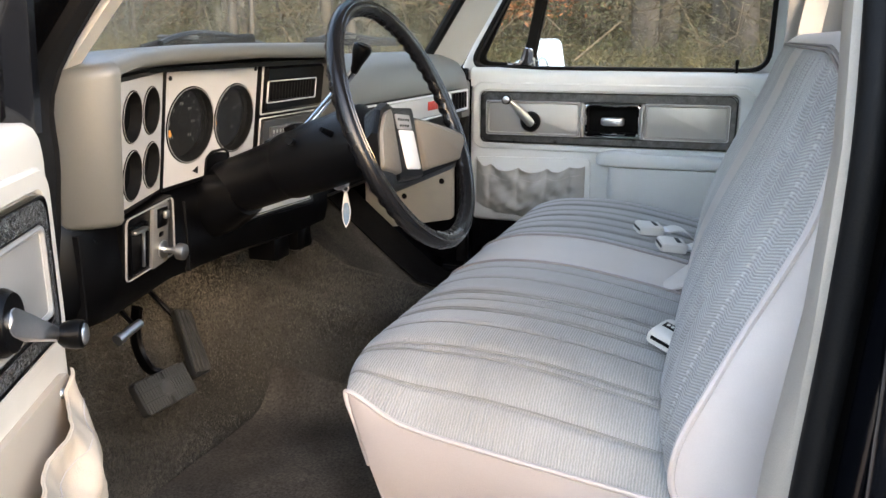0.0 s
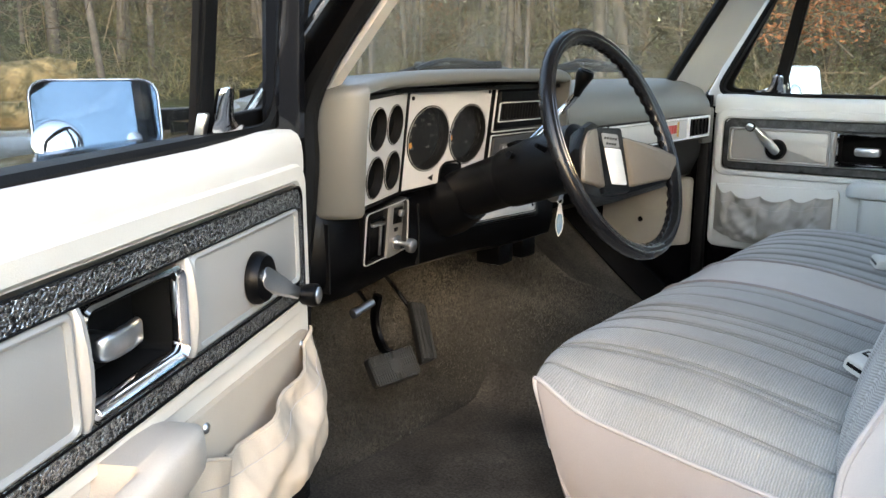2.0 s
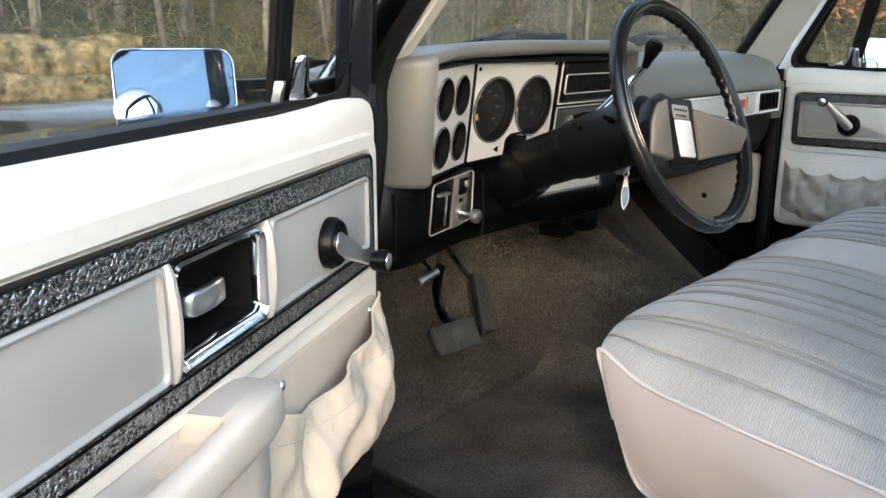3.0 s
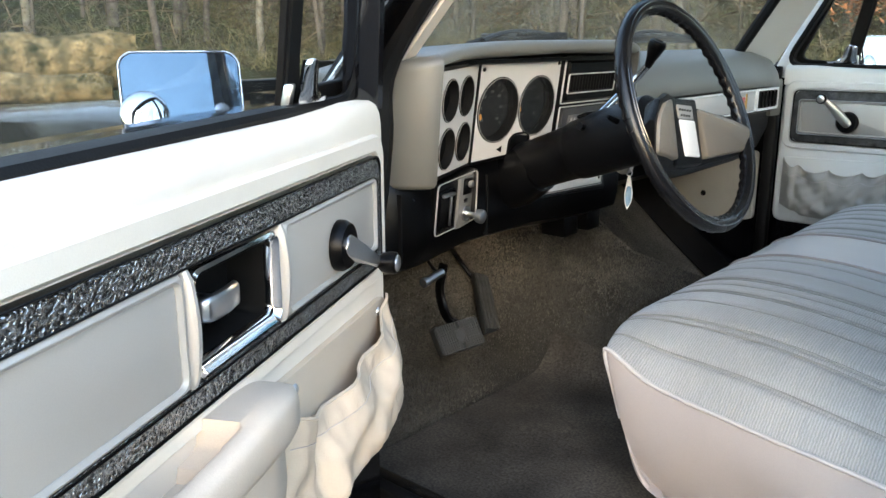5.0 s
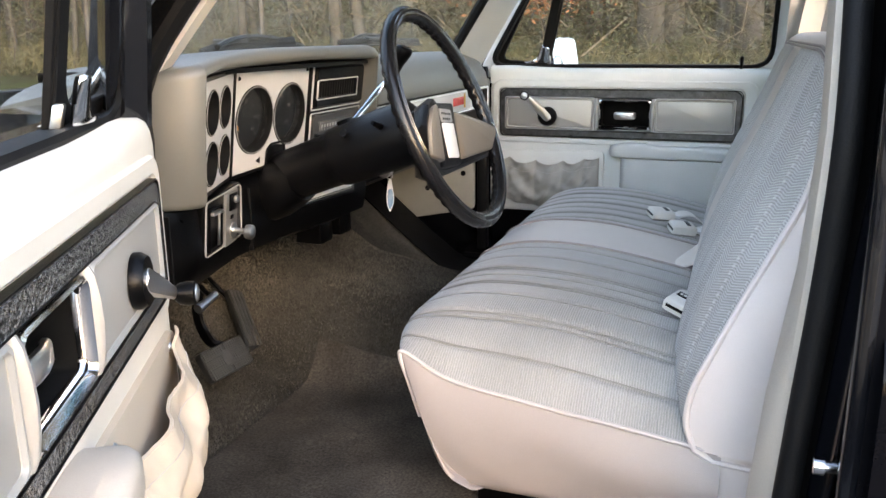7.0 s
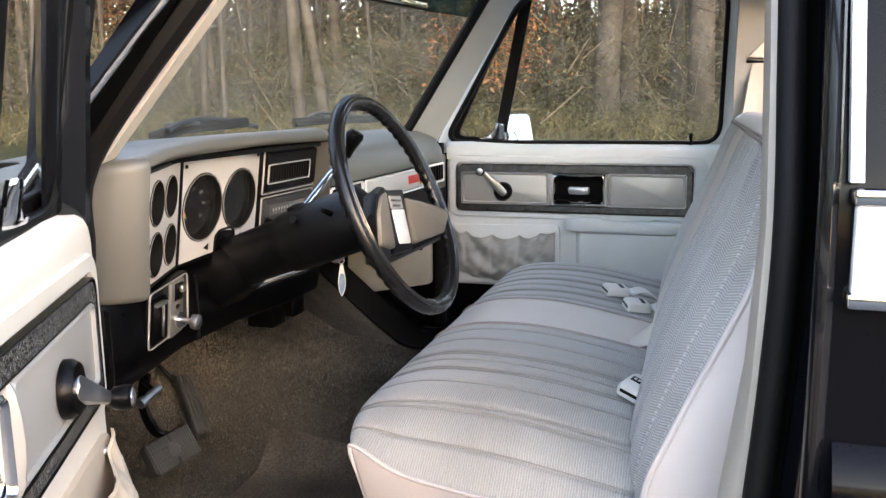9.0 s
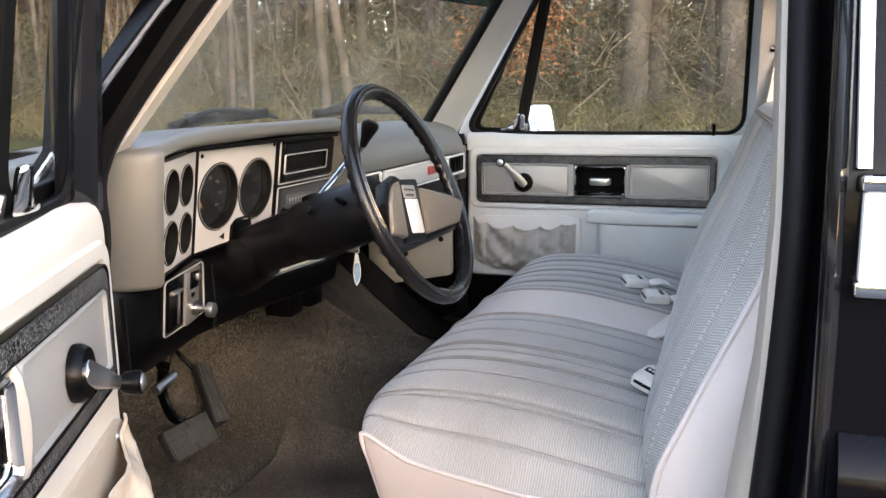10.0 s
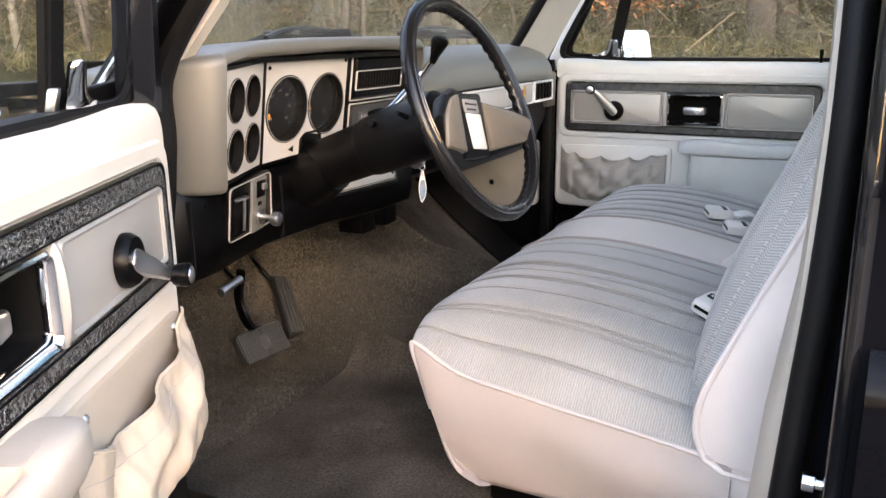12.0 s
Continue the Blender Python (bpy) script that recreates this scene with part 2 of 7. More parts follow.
SWITCHGREY = material("grey_switch_plate", (0.19, 0.185, 0.172), 0.36, metal=0.25, vary=0.05, scale=20, bump=0.05, grain=900)
RADIOFACE = material("dark_grey_radio_face", (0.035, 0.034, 0.033), 0.4, vary=0.1, scale=20, bump=0.1, grain=600)
DIALWIN = material("grey_tuning_window", (0.11, 0.105, 0.10), 0.25, vary=0.1, scale=30, bump=0.0)
BADGEGREY = material("grey_badge_plate", (0.40, 0.395, 0.38), 0.4, metal=0.3, vary=0.05, scale=30, bump=0.0)
DIALMARK = material("dial_marking", (0.24, 0.235, 0.215), 0.6, vary=0.05, bump=0.0)
ORANGE = material("orange_needle", (0.95, 0.36, 0.07), 0.5, vary=0.05, bump=0.0)
RED = material("red_badge", (0.55, 0.05, 0.04), 0.35, vary=0.1, bump=0.0)
GOLD = material("gold_badge", (0.6, 0.35, 0.12), 0.35, metal=0.4, vary=0.1, bump=0.0)
WHITEBTN = material("white_plate", (0.82, 0.82, 0.8), 0.35, vary=0.03, bump=0.05)
BLUETAG = material("blue_tag", (0.10, 0.25, 0.45), 0.35, vary=0.25, scale=60, bump=0.1, second=(0.32, 0.46, 0.58))
BELT = material("beige_belt_webbing", (0.60, 0.575, 0.53), 0.75, vary=0.06, scale=20, bump=0.4, grain=900)
BUCKLE = material("buckle_plastic", (0.62, 0.60, 0.56), 0.4, vary=0.04, bump=0.05)
THREAD = material("seam_thread", (0.235, 0.23, 0.215), 0.8, vary=0.1, bump=0.0)
HEADLINER = material("headliner", (0.72, 0.69, 0.63), 0.85, vary=0.06, scale=6, bump=0.3, grain=500)
GLASS = glass("window_glass", tint=(0.96, 0.97, 0.965), alpha_dirt=0.02)
# dust film thickened to stand for the hazy reflection on the windscreen too
SCREEN = glass("windscreen_glass", tint=(0.955, 0.97, 0.96), alpha_dirt=0.09)
LENS = glass("dial_lens", tint=(0.95, 0.95, 0.95), alpha_dirt=0.003)
GROUNDM = material("grass_verge", (0.075, 0.085, 0.03), 0.95, vary=0.4, scale=1.2, bump=0.6, grain=40, spec=0.1, second=(0.06, 0.05, 0.027))
TARMAC = material("wet_tarmac", (0.035, 0.035, 0.035), 0.6, vary=0.3, scale=2, bump=0.6, grain=150)
BARK = material("grey_bark", (0.155, 0.135, 0.115), 0.9, vary=0.35, scale=3, bump=1.0, grain=30, spec=0.1, second=(0.08, 0.07, 0.056))
BIRCH = material("pale_birch_bark", (0.26, 0.235, 0.17), 0.85, vary=0.35, scale=5, bump=0.6, grain=40, second=(0.10, 0.08, 0.06))
TWIG = material("dry_twigs", (0.16, 0.125, 0.08), 0.9, vary=0.3, scale=4, bump=0.0, spec=0.1, island=0.5)
LEAFG = material("bramble_leaf", (0.105, 0.135, 0.058), 0.7, vary=0.3, scale=1.5, bump=0.0, spec=0.25, island=0.35, second=(0.13, 0.115, 0.06))
GLOSSBLACK = material("gloss_black_jamb_paint", (0.003, 0.0035, 0.005), 0.12, spec=0.6, vary=0.1, scale=5, bump=0.0)
SATINBLACK = material("satin_black_paint", (0.003, 0.003, 0.004), 0.12, spec=0.10, vary=0.1, scale=5, bump=0.0)
LEAFD = material("deep_wood_leaf", (0.15, 0.142, 0.095), 0.8, vary=0.3, scale=0.8, bump=0.0, spec=0.1, island=0.25, second=(0.13, 0.11, 0.07))
LEAFB = material("brown_wood_tangle", (0.19, 0.145, 0.09), 0.8, vary=0.3, scale=0.8, bump=0.0, spec=0.1, island=0.35, second=(0.12, 0.095, 0.06))
LEAFO = material("dead_beech_leaf", (0.36, 0.15, 0.065), 0.8, vary=0.25, scale=2, bump=0.0, spec=0.2, island=0.5)
GRASSDRY = material("dry_grass", (0.22, 0.19, 0.095), 0.9, vary=0.3, scale=2, bump=0.0, spec=0.1, island=0.5)
LOGM = material("mossy_log", (0.26, 0.19, 0.095), 0.9, vary=0.6, scale=5.5, bump=1.0, grain=26, spec=0.1, dirt=0.9, second=(0.03, 0.038, 0.015))

# ---- builders ----
I4 = Matrix.Identity(4)


def thing(name, at, label, category, group="", kind=""):
    e = new(name)
    e.empty_display_size = 0.05
    e.location = at
    return tagged(e, label, category, group, kind)


def part(name, bm, mat, parent=None, label="", sharp=38):
    """Links a bmesh in world places as one mesh object, its origin at its own base, under a thing or a part."""
    bmesh.ops.recalc_face_normals(bm, faces=bm.faces[:])
    me = bpy.data.meshes.new(name)
    if bm.verts:
        lo = Vector([min(v.co[i] for v in bm.verts) for i in range(3)])
        hi = Vector([max(v.co[i] for v in bm.verts) for i in range(3)])
        c = Vector(((lo.x + hi.x) / 2, (lo.y + hi.y) / 2, lo.z))
    else:
        c = Vector((0, 0, 0))
    bmesh.ops.translate(bm, verts=bm.verts[:], vec=-c)
    bm.to_mesh(me)
    bm.free()
    for p in me.polygons:
        p.use_smooth = True
    me.set_sharp_from_angle(angle=radians(sharp))
    me.materials.append(mat)
    ob = new(name, me)
    base = Vector((0, 0, 0))
    up = parent
    while up is not None:
        base += up.location
        up = up.parent
    ob.parent = parent
    ob.location = c - base
    if label:
        tagged(ob, label)
    return ob


def ring(bm, pts, T=I4):
    return [bm.verts.new(T @ Vector(p)) for p in pts]


def bridge(bm, a, b, closed=True):
    n = len(a)
    for i in range(n if closed else n - 1):
        j = (i + 1) % n
        bm.faces.new((a[i], a[j], b[j], b[i]))


def loft(bm, rings, T=I4, closed=True, caps=True):
    rs = [ring(bm, r, T) for r in rings]
    for a, b in zip(rs, rs[1:]):
        bridge(bm, a, b, closed)
    if caps and closed:
        bm.faces.new(rs[0])
        bm.faces.new(rs[-1])
    return rs


def rrect(x0, x1, y0, y1, r=0.0, n=4):
    """A rectangle with rounded corners, as 2D points."""
    r = max(min(r, (x1 - x0) / 2 - 1e-5, (y1 - y0) / 2 - 1e-5), 1e-4)
    out = []
    for cx, cy, a in ((x1 - r, y1 - r, 0), (x0 + r, y1 - r, 90), (x0 + r, y0 + r, 180), (x1 - r, y0 + r, 270)):
        out += [(cx + r * math.cos(radians(a + 90 * k / n)), cy + r * math.sin(radians(a + 90 * k / n))) for k in range(n + 1)]
    return out


def rpoly(pts, r=0.02, n=4):
    """A polygon with its corners rounded."""
    out, m = [], len(pts)
    for i, p in enumerate(pts):
        p, a, b = Vector(p), Vector(pts[i - 1]), Vector(pts[(i + 1) % m])
        rr = min(r, (a - p).length * 0.45, (b - p).length * 0.45)
        s, e = p + (a - p).normalized() * rr, p + (b - p).normalized() * rr
        for k in range(n + 1):
            t = k / n
            out.append(tuple(s * (1 - t) ** 2 + p * 2 * t * (1 - t) + e * t * t))
    return out


def inset(pts, d):
    """A 2D outline moved inwards by d."""
    m = len(pts)
    area = sum(pts[i][0] * pts[(i + 1) % m][1] - pts[(i + 1) % m][0] * pts[i][1] for i in range(m))
    s = 1 if area > 0 else -1
    out = []
    for i in range(m):
        a, p, b = Vector(pts[i - 1]), Vector(pts[i]), Vector(pts[(i + 1) % m])
        t = (b - a)
        t = t.normalized() if t.length > 1e-9 else Vector((1, 0))
        out.append((p.x - s * t.y * d, p.y + s * t.x * d))
    return out


def slab(bm, pts, c0, c1, bev=0.002, T=I4):
    """A plate of that outline from depth c0 to c1, its front edge bevelled."""
    s = 1 if c1 > c0 else -1
    rings = [[(x, y, c0) for x, y in pts], [(x, y, c1 - s * bev) for x, y in pts]]
    mid = inset(pts, bev * 0.3)
    rings.append([(x, y, c1 - s * bev * 0.3) for x, y in mid])
    rings.append([(x, y, c1) for x, y in inset(pts, bev)])
    loft(bm, rings, T)


def bezel(bm, outer, inner, c0, c1, bev=0.0015, T=I4):
    """A frame between two outlines of equally many points."""
    s = 1 if c1 > c0 else -1
    seq = [[(x, y, c0) for x, y in outer], [(x, y, c1 - s * bev) for x, y in outer], [(x, y, c1) for x, y in inset(outer, bev)],
           [(x, y, c1) for x, y in inset(inner, -bev)], [(x, y, c1 - s * bev) for x, y in inner], [(x, y, c0) for x, y in inner]]
    rs = [ring(bm, r, T) for r in seq]
    for a, b in zip(rs, rs[1:] + rs[:1]):
        bridge(bm, a, b)


def box(bm, x0, x1, y0, y1, z0, z1, bev=0.004, T=I4, seg=2):
    vs = [bm.verts.new(T @ Vector((x, y, z))) for x in (x0, x1) for y in (y0, y1) for z in (z0, z1)]
    fs = [bm.faces.new([vs[i] for i in q]) for q in ((0, 1, 3, 2), (4, 6, 7, 5), (0, 4, 5, 1), (2, 3, 7, 6), (0, 2, 6, 4), (1, 5, 7, 3))]
    if bev:
        es = list({e for f in fs for e in f.edges})
        bmesh.ops.bevel(bm, geom=es, offset=bev, segments=seg, profile=0.5, affect="EDGES")


def tube(bm, pts, r, seg=8, closed=False, caps=True, flat=1.0, up=(0, 0, 1)):
    """A round bar along points; r may be a list. flat squeezes it along 'up'."""
    pts = [Vector(p) for p in pts]
    m = len(pts)
    rs, s = [], None
    for i, p in enumerate(pts):
        a = pts[i - 1] if (i or closed) else p
        b = pts[(i + 1) % m] if (i < m - 1 or closed) else p
        t = (b - a).normalized()
        u = Vector(up)
        if s is not None and (flat == 1.0 or abs(t.dot(u)) > 0.97):
            s = (s - t * s.dot(t)).normalized()
        else:
            if abs(t.dot(u)) > 0.97:
                u = Vector((1, 0, 0)) if abs(t.x) < 0.9 else Vector((0, 1, 0))
            s = t.cross(u).normalized()
        w = s.cross(t)
        k = r[i] if isinstance(r, (list, tuple)) else r
        rs.append([bm.verts.new(p + s * (k * math.cos(2 * math.pi * q / seg)) + w * (k * flat * math.sin(2 * math.pi * q / seg))) for q in range(seg)])
    for a, b in zip(rs, rs[1:] + (rs[:1] if closed else [])):
        bridge(bm, a, b)
    if caps and not closed:
        bm.faces.new(rs[0])
        bm.faces.new(rs[-1])


def lathe(bm, prof, T=I4, seg=28, caps=True):
    """prof: (radius, depth) pairs turned about the local c axis."""
    rs = [ring(bm, [(r * math.cos(2 * math.pi * k / seg), r * math.sin(2 * math.pi * k / seg), c) for k in range(seg)], T) for r, c in prof]
    for a, b in zip(rs, rs[1:]):
        bridge(bm, a, b)
    if caps:
        bm.faces.new(rs[0])
        bm.faces.new(rs[-1])


def smooth_path(pts, n=8):
    """A smooth line through points."""
    P = [Vector(p) for p in pts]
    P = [P[0] * 2 - P[1]] + P + [P[-1] * 2 - P[-2]]
    out = []
    for i in range(1, len(P) - 2):
        a, b, c, d = P[i - 1:i + 3]
        for k in range(n):
            t = k / n
            out.append(0.5 * ((2 * b) + (c - a) * t + (2 * a - 5 * b + 4 * c - d) * t * t + (3 * b - a - 3 * c + d) * t ** 3))
    out.append(P[-2])
    return out


def axes(o, a, b, c):
    """The matrix with columns a, b, c and place o."""
    m = Matrix((a, b, c)).transposed().to_4x4()
    m.translation = Vector(o)
    return m


def sheet(bm, nu, nv, f, thick=None):
    """A grid surface f(u, v) in 0..1; thick: a vector by which a back face is set off."""
    g = [[bm.verts.new(f(i / nu, j / nv)) for j in range(nv + 1)] for i in range(nu + 1)]
    for i in range(nu):
        for j in range(nv):
            bm.faces.new((g[i][j], g[i + 1][j], g[i + 1][j + 1], g[i][j + 1]))
    if thick is not None:
        h = [[bm.verts.new(v.co + Vector(thick)) for v in row] for row in g]
        for i in range(nu):
            for j in range(nv):
                bm.faces.new((h[i][j], h[i][j + 1], h[i + 1][j + 1], h[i + 1][j]))
        for i in range(nu):
            bm.faces.new((g[i][0], h[i][0], h[i + 1][0], g[i + 1][0]))
            bm.faces.new((g[i][nv], g[i + 1][nv], h[i + 1][nv], h[i][nv]))
        for j in range(nv):
            bm.faces.new((g[0][j], g[0][j + 1], h[0][j + 1], h[0][j]))
            bm.faces.new((g[nu][j], h[nu][j], h[nu][j + 1], g[nu][j + 1]))
    return g


def interp(x, xs, ys):
    return float(np.interp(x, xs, ys))


def hemi(bm, r, h, T=I4, seg=20, n=5):
    lathe(bm, [(max(r * math.cos(k / n * math.pi / 2), r * 0.02), h * math.sin(k / n * math.pi / 2)) for k in range(n + 1)], T, seg)


def holed(bm, outline, holes, c0, c1, T=I4, n=36):
    """A plate with round holes (x, y, radius), from depth c0 to its face at c1."""
    loops = [list(outline)] + [[(x + r * math.cos(2 * math.pi * k / n), y + r * math.sin(2 * math.pi * k / n)) for k in range(n)] for x, y, r in holes]
    edges = []
    for lp in loops:
        f = ring(bm, [(x, y, c1) for x, y in lp], T)
        b = ring(bm, [(x, y, c0) for x, y in lp], T)
        bridge(bm, f, b)
        edges += [bm.edges.get((f[i], f[(i + 1) % len(f)])) for i in range(len(f))]
    bmesh.ops.triangle_fill(bm, use_beauty=True, use_dissolve=False, edges=edges)

# ---- cab shell ----
YC = -0.84            # centre line of the cab
FLOOR = 0.57
cab = thing("cab_shell", (0.1, YC, FLOOR), "black pickup truck cab shell with cream painted inner trim", "truck cab", kind="structure")


def floor_z(x, y):
    """Height of the carpeted floor: flat pan, sloping toe board, central hump."""
    toe = interp(x, [-1.0, -0.85, -0.64, -0.50, 0.7], [0.93, 0.79, 0.60, FLOOR, FLOOR])
    far = interp(x, [-1.0, -0.68, -0.55, -0.43, 0.7], [1.05, 0.77, 0.66, FLOOR, FLOOR])
    k = min(max((y + 0.85) / 0.3, 0.0), 1.0)
    toe = toe * (1 - k) + far * k
    h = interp(x, [-0.95, -0.6, -0.35, -0.2, 0.2, 0.7], [0.27, 0.22, 0.185, 0.16, 0.11, 0.08])
    d = abs(y - (YC + 0.02)) / interp(x, [-0.9, -0.3, 0.7], [0.36, 0.29, 0.27])
    hump = h * (0.5 + 0.5 * math.cos(math.pi * min(max(d - 0.38, 0) / 0.62, 1.0)))
    return toe + hump * (1.0 if x > -0.7 else 0.8)


bm = bmesh.new()
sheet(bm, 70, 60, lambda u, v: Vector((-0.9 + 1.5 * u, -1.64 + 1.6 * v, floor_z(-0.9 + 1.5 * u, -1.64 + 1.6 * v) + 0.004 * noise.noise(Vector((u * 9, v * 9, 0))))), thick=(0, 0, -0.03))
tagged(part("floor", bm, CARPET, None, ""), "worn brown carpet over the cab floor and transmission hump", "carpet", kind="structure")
PILE = material("tan_carpet_loops", (0.130, 0.118, 0.098), 0.95, vary=0.3, scale=3, bump=0.0, spec=0.05, island=0.42, second=(0.045, 0.042, 0.037))
prnd = random.Random(3)
vs, fs = [], []
while len(vs) < 4 * 80000:
    x, y = prnd.uniform(-0.86, 0.10), prnd.uniform(-1.56, -0.55)
    wear = noise.noise(Vector((x * 3.5, y * 3.5, 2.0))) + 0.6 * noise.noise(Vector((x * 11, y * 11, 5.0)))
    if prnd.random() > 0.62 + 0.7 * wear or (x > -0.41 and y < -1.05 and prnd.random() > 0.10):
        continue
    z = floor_z(x, y)
    r, h, a = prnd.uniform(0.001, 0.0024), prnd.uniform(0.002, 0.0065), prnd.uniform(0, 6.3)
    n0 = len(vs)
    vs += [(x + r * math.cos(a + k * 2.094), y + r * math.sin(a + k * 2.094), z - 0.002) for k in range(3)]
    vs.append((x + prnd.gauss(0, 0.0022), y + prnd.gauss(0, 0.0022), z + h))
    fs += [(n0, n0 + 1, n0 + 3), (n0 + 1, n0 + 2, n0 + 3), (n0 + 2, n0, n0 + 3)]
me = bpy.data.meshes.new("carpet_pile")
me.from_pydata(vs, [], fs)
me.materials.append(PILE)
tagged(new("carpet_pile", me), "matted grey-tan loops of the worn carpet", "carpet", kind="stuff")
bm = bmesh.new()
sheet(bm, 24, 20, lambda u, v: Vector((-0.42 + 0.62 * u, -1.66 + 0.62 * v, max(floor_z(-0.42 + 0.62 * u, -1.64 + 0.6 * v), FLOOR) + 0.009 + 0.004 * noise.noise(Vector((u * 5, v * 5, 3))))), thick=(0, 0, -0.006))
tagged(part("floor_mat", bm, MAT, None), "worn dark grey floor mat in the driver's footwell", "floor mat")
bm = bmesh.new()
sheet(bm, 16, 16, lambda u, v: Vector((-0.82 + 0.75 * u, -0.20 + 0.17 * v, floor_z(-0.82 + 0.75 * u, -0.20 + 0.17 * v) + 0.012)), thick=(0, 0, -0.006))
tagged(part("floor_mat", bm, BLACKRUB, None), "plain black rubber mat in the passenger footwell", "floor mat")
bm = bmesh.new()
box(bm, -0.95, -0.9, -1.66, -0.02, 0.55, 1.2, 0.004)
part("firewall", bm, BLACKPL, cab, "black firewall")
# sill under the driver's door, and far side
bm = bmesh.new()
slab(bm, rpoly([(-1.76, 0.40), (-1.63, 0.40), (-1.63, 0.60), (-1.70, 0.615), (-1.76, 0.57)], 0.02), -0.42, 0.56, 0.003, axes((0, 0, 0), (0, 1, 0), (0, 0, 1), (1, 0, 0)))
part("door_sill", bm, PAINT, cab, "glossy black door sill")
bm = bmesh.new()
box(bm, -0.40, 0.56, -1.715, -1.69, 0.60, 0.625, 0.006)
part("door_seal", bm, BLACKRUB, cab, "black rubber door seal")
bm = bmesh.new()
slab(bm, rpoly([(0.08, 0.40), (-0.05, 0.40), (-0.05, 0.60), (0.02, 0.615), (0.08, 0.57)], 0.02), -0.42, 0.56, 0.003, axes((0, 0, 0), (0, 1, 0), (0, 0, 1), (1, 0, 0)))
part("door_sill", bm, PAINT, cab, "glossy black door sill")
# rear wall with its window
bm = bmesh.new()
T = axes((0.64, 0, 0), (0, 1, 0), (0, 0, 1), (1, 0, 0))
bezel(bm, rrect(-1.68, 0.0, 0.5, 1.72, 0.05), rrect(-1.5, -0.18, 1.28, 1.6, 0.06), 0, 0.05, 0.003, T)
part("rear_wall", bm, CREAM, cab, "cream painted rear cab wall")
bm = bmesh.new()
slab(bm, rrect(-1.505, -0.175, 1.275, 1.605, 0.06), 0.02, 0.025, 0.001, T)
part("rear_window", bm, GLASS, cab, "clear rear window pane").visible_shadow = False
# roof
bm = bmesh.new()
sheet(bm, 12, 12, lambda u, v: Vector((-0.1 + 0.8 * u, -1.50 + 1.33 * v, 1.63 + 0.06 * math.sin(math.pi * v) * math.sin(math.pi * min(1, u + 0.15)))), thick=(0, 0, 0.03))
tagged(part("ceiling", bm, HEADLINER, None), "cream headliner under the cab roof", "headliner", kind="structure")
bm = bmesh.new()
sheet(bm, 12, 12, lambda u, v: Vector((-0.16 + 0.9 * u, -1.585 + 1.49 * v, 1.675 + 0.06 * math.sin(math.pi * v))), thick=(0, 0, 0.02))
part("roof", bm, PAINT, cab, "glossy black roof panel")


def ribbon(bm, a0, a1, b0, b1, thick, n=1):
    """A four-sided bar between two edge lines, each given by its ends."""
    a0, a1, b0, b1, th = map(Vector, (a0, a1, b0, b1, thick))
    rs = []
    for k in range(n + 1):
        t = k / n
        p, q = a0.lerp(a1, t), b0.lerp(b1, t)
        rs.append([p, q, q + th, p + th])
    loft(bm, rs)


# pillars beside the windscreen
bm = bmesh.new()
ribbon(bm, (-0.405, -0.18, 1.235), (-0.085, -0.31, 1.66), (-0.378, -0.010, 1.195), (-0.06, -0.125, 1.66), (-0.035, 0.02, -0.02))
part("a_pillar", bm, DOORSKIN, cab, "pale painted windscreen pillar trim")
bm = bmesh.new()
tube(bm, [(-0.42, -0.19, 1.225), (-0.095, -0.318, 1.66)], 0.014, 8)
part("windscreen_seal", bm, BLACKRUB, cab, "black rubber windscreen seal")
bm = bmesh.new()
ribbon(bm, (-0.376, -1.566, 1.215), (-0.013, -1.46, 1.68), (-0.374, -1.588, 1.215), (-0.016, -1.482, 1.68), (-0.03, -0.004, -0.01))
part("a_pillar_trim", bm, CREAM, cab, "cream painted pillar trim strip")
bm = bmesh.new()
tube(bm, smooth_path([(-0.41, -1.617, 0.6), (-0.398, -1.614, 0.85), (-0.389, -1.612, 0.97), (-0.368, -1.611, 1.13), (-0.350, -1.608, 1.255), (-0.20, -1.562, 1.459), (-0.06, -1.515, 1.63), (0.02, -1.50, 1.665), (0.2, -1.495, 1.68), (0.45, -1.50, 1.68)], 5), 0.019, 8)
part("door_opening_seal", bm, BLACKRUB, cab, "black rubber seal round the door opening")
bm = bmesh.new()
loft(bm, [[(-0.5, -1.75, z), (-0.37, -1.75, z), (-0.36, -1.69, z), (-0.40, -1.60, z), (-0.52, -1.60, z)] for z in (0.45, 0.8, 1.205)])
part("hinge_pillar", bm, PAINT, cab, "glossy black hinge pillar")
bm = bmesh.new()
ribbon(bm, (-0.40, -1.60, 1.20), (-0.05, -1.50, 1.70), (-0.375, -1.715, 1.195), (-0.02, -1.575, 1.70), (-0.05, 0.0, -0.02))
part("a_pillar", bm, SATINBLACK, cab, "glossy black windscreen pillar")
bm = bmesh.new()
tube(bm, smooth_path([(-0.36, -1.727, 1.21), (-0.265, -1.69, 1.337), (-0.179, -1.655, 1.448), (0.001, -1.582, 1.68), (0.06, -1.575, 1.72), (0.5, -1.57, 1.735)], 4), 0.005, 8)
part("drip_rail", bm, CHROME, cab, "bright drip rail moulding")
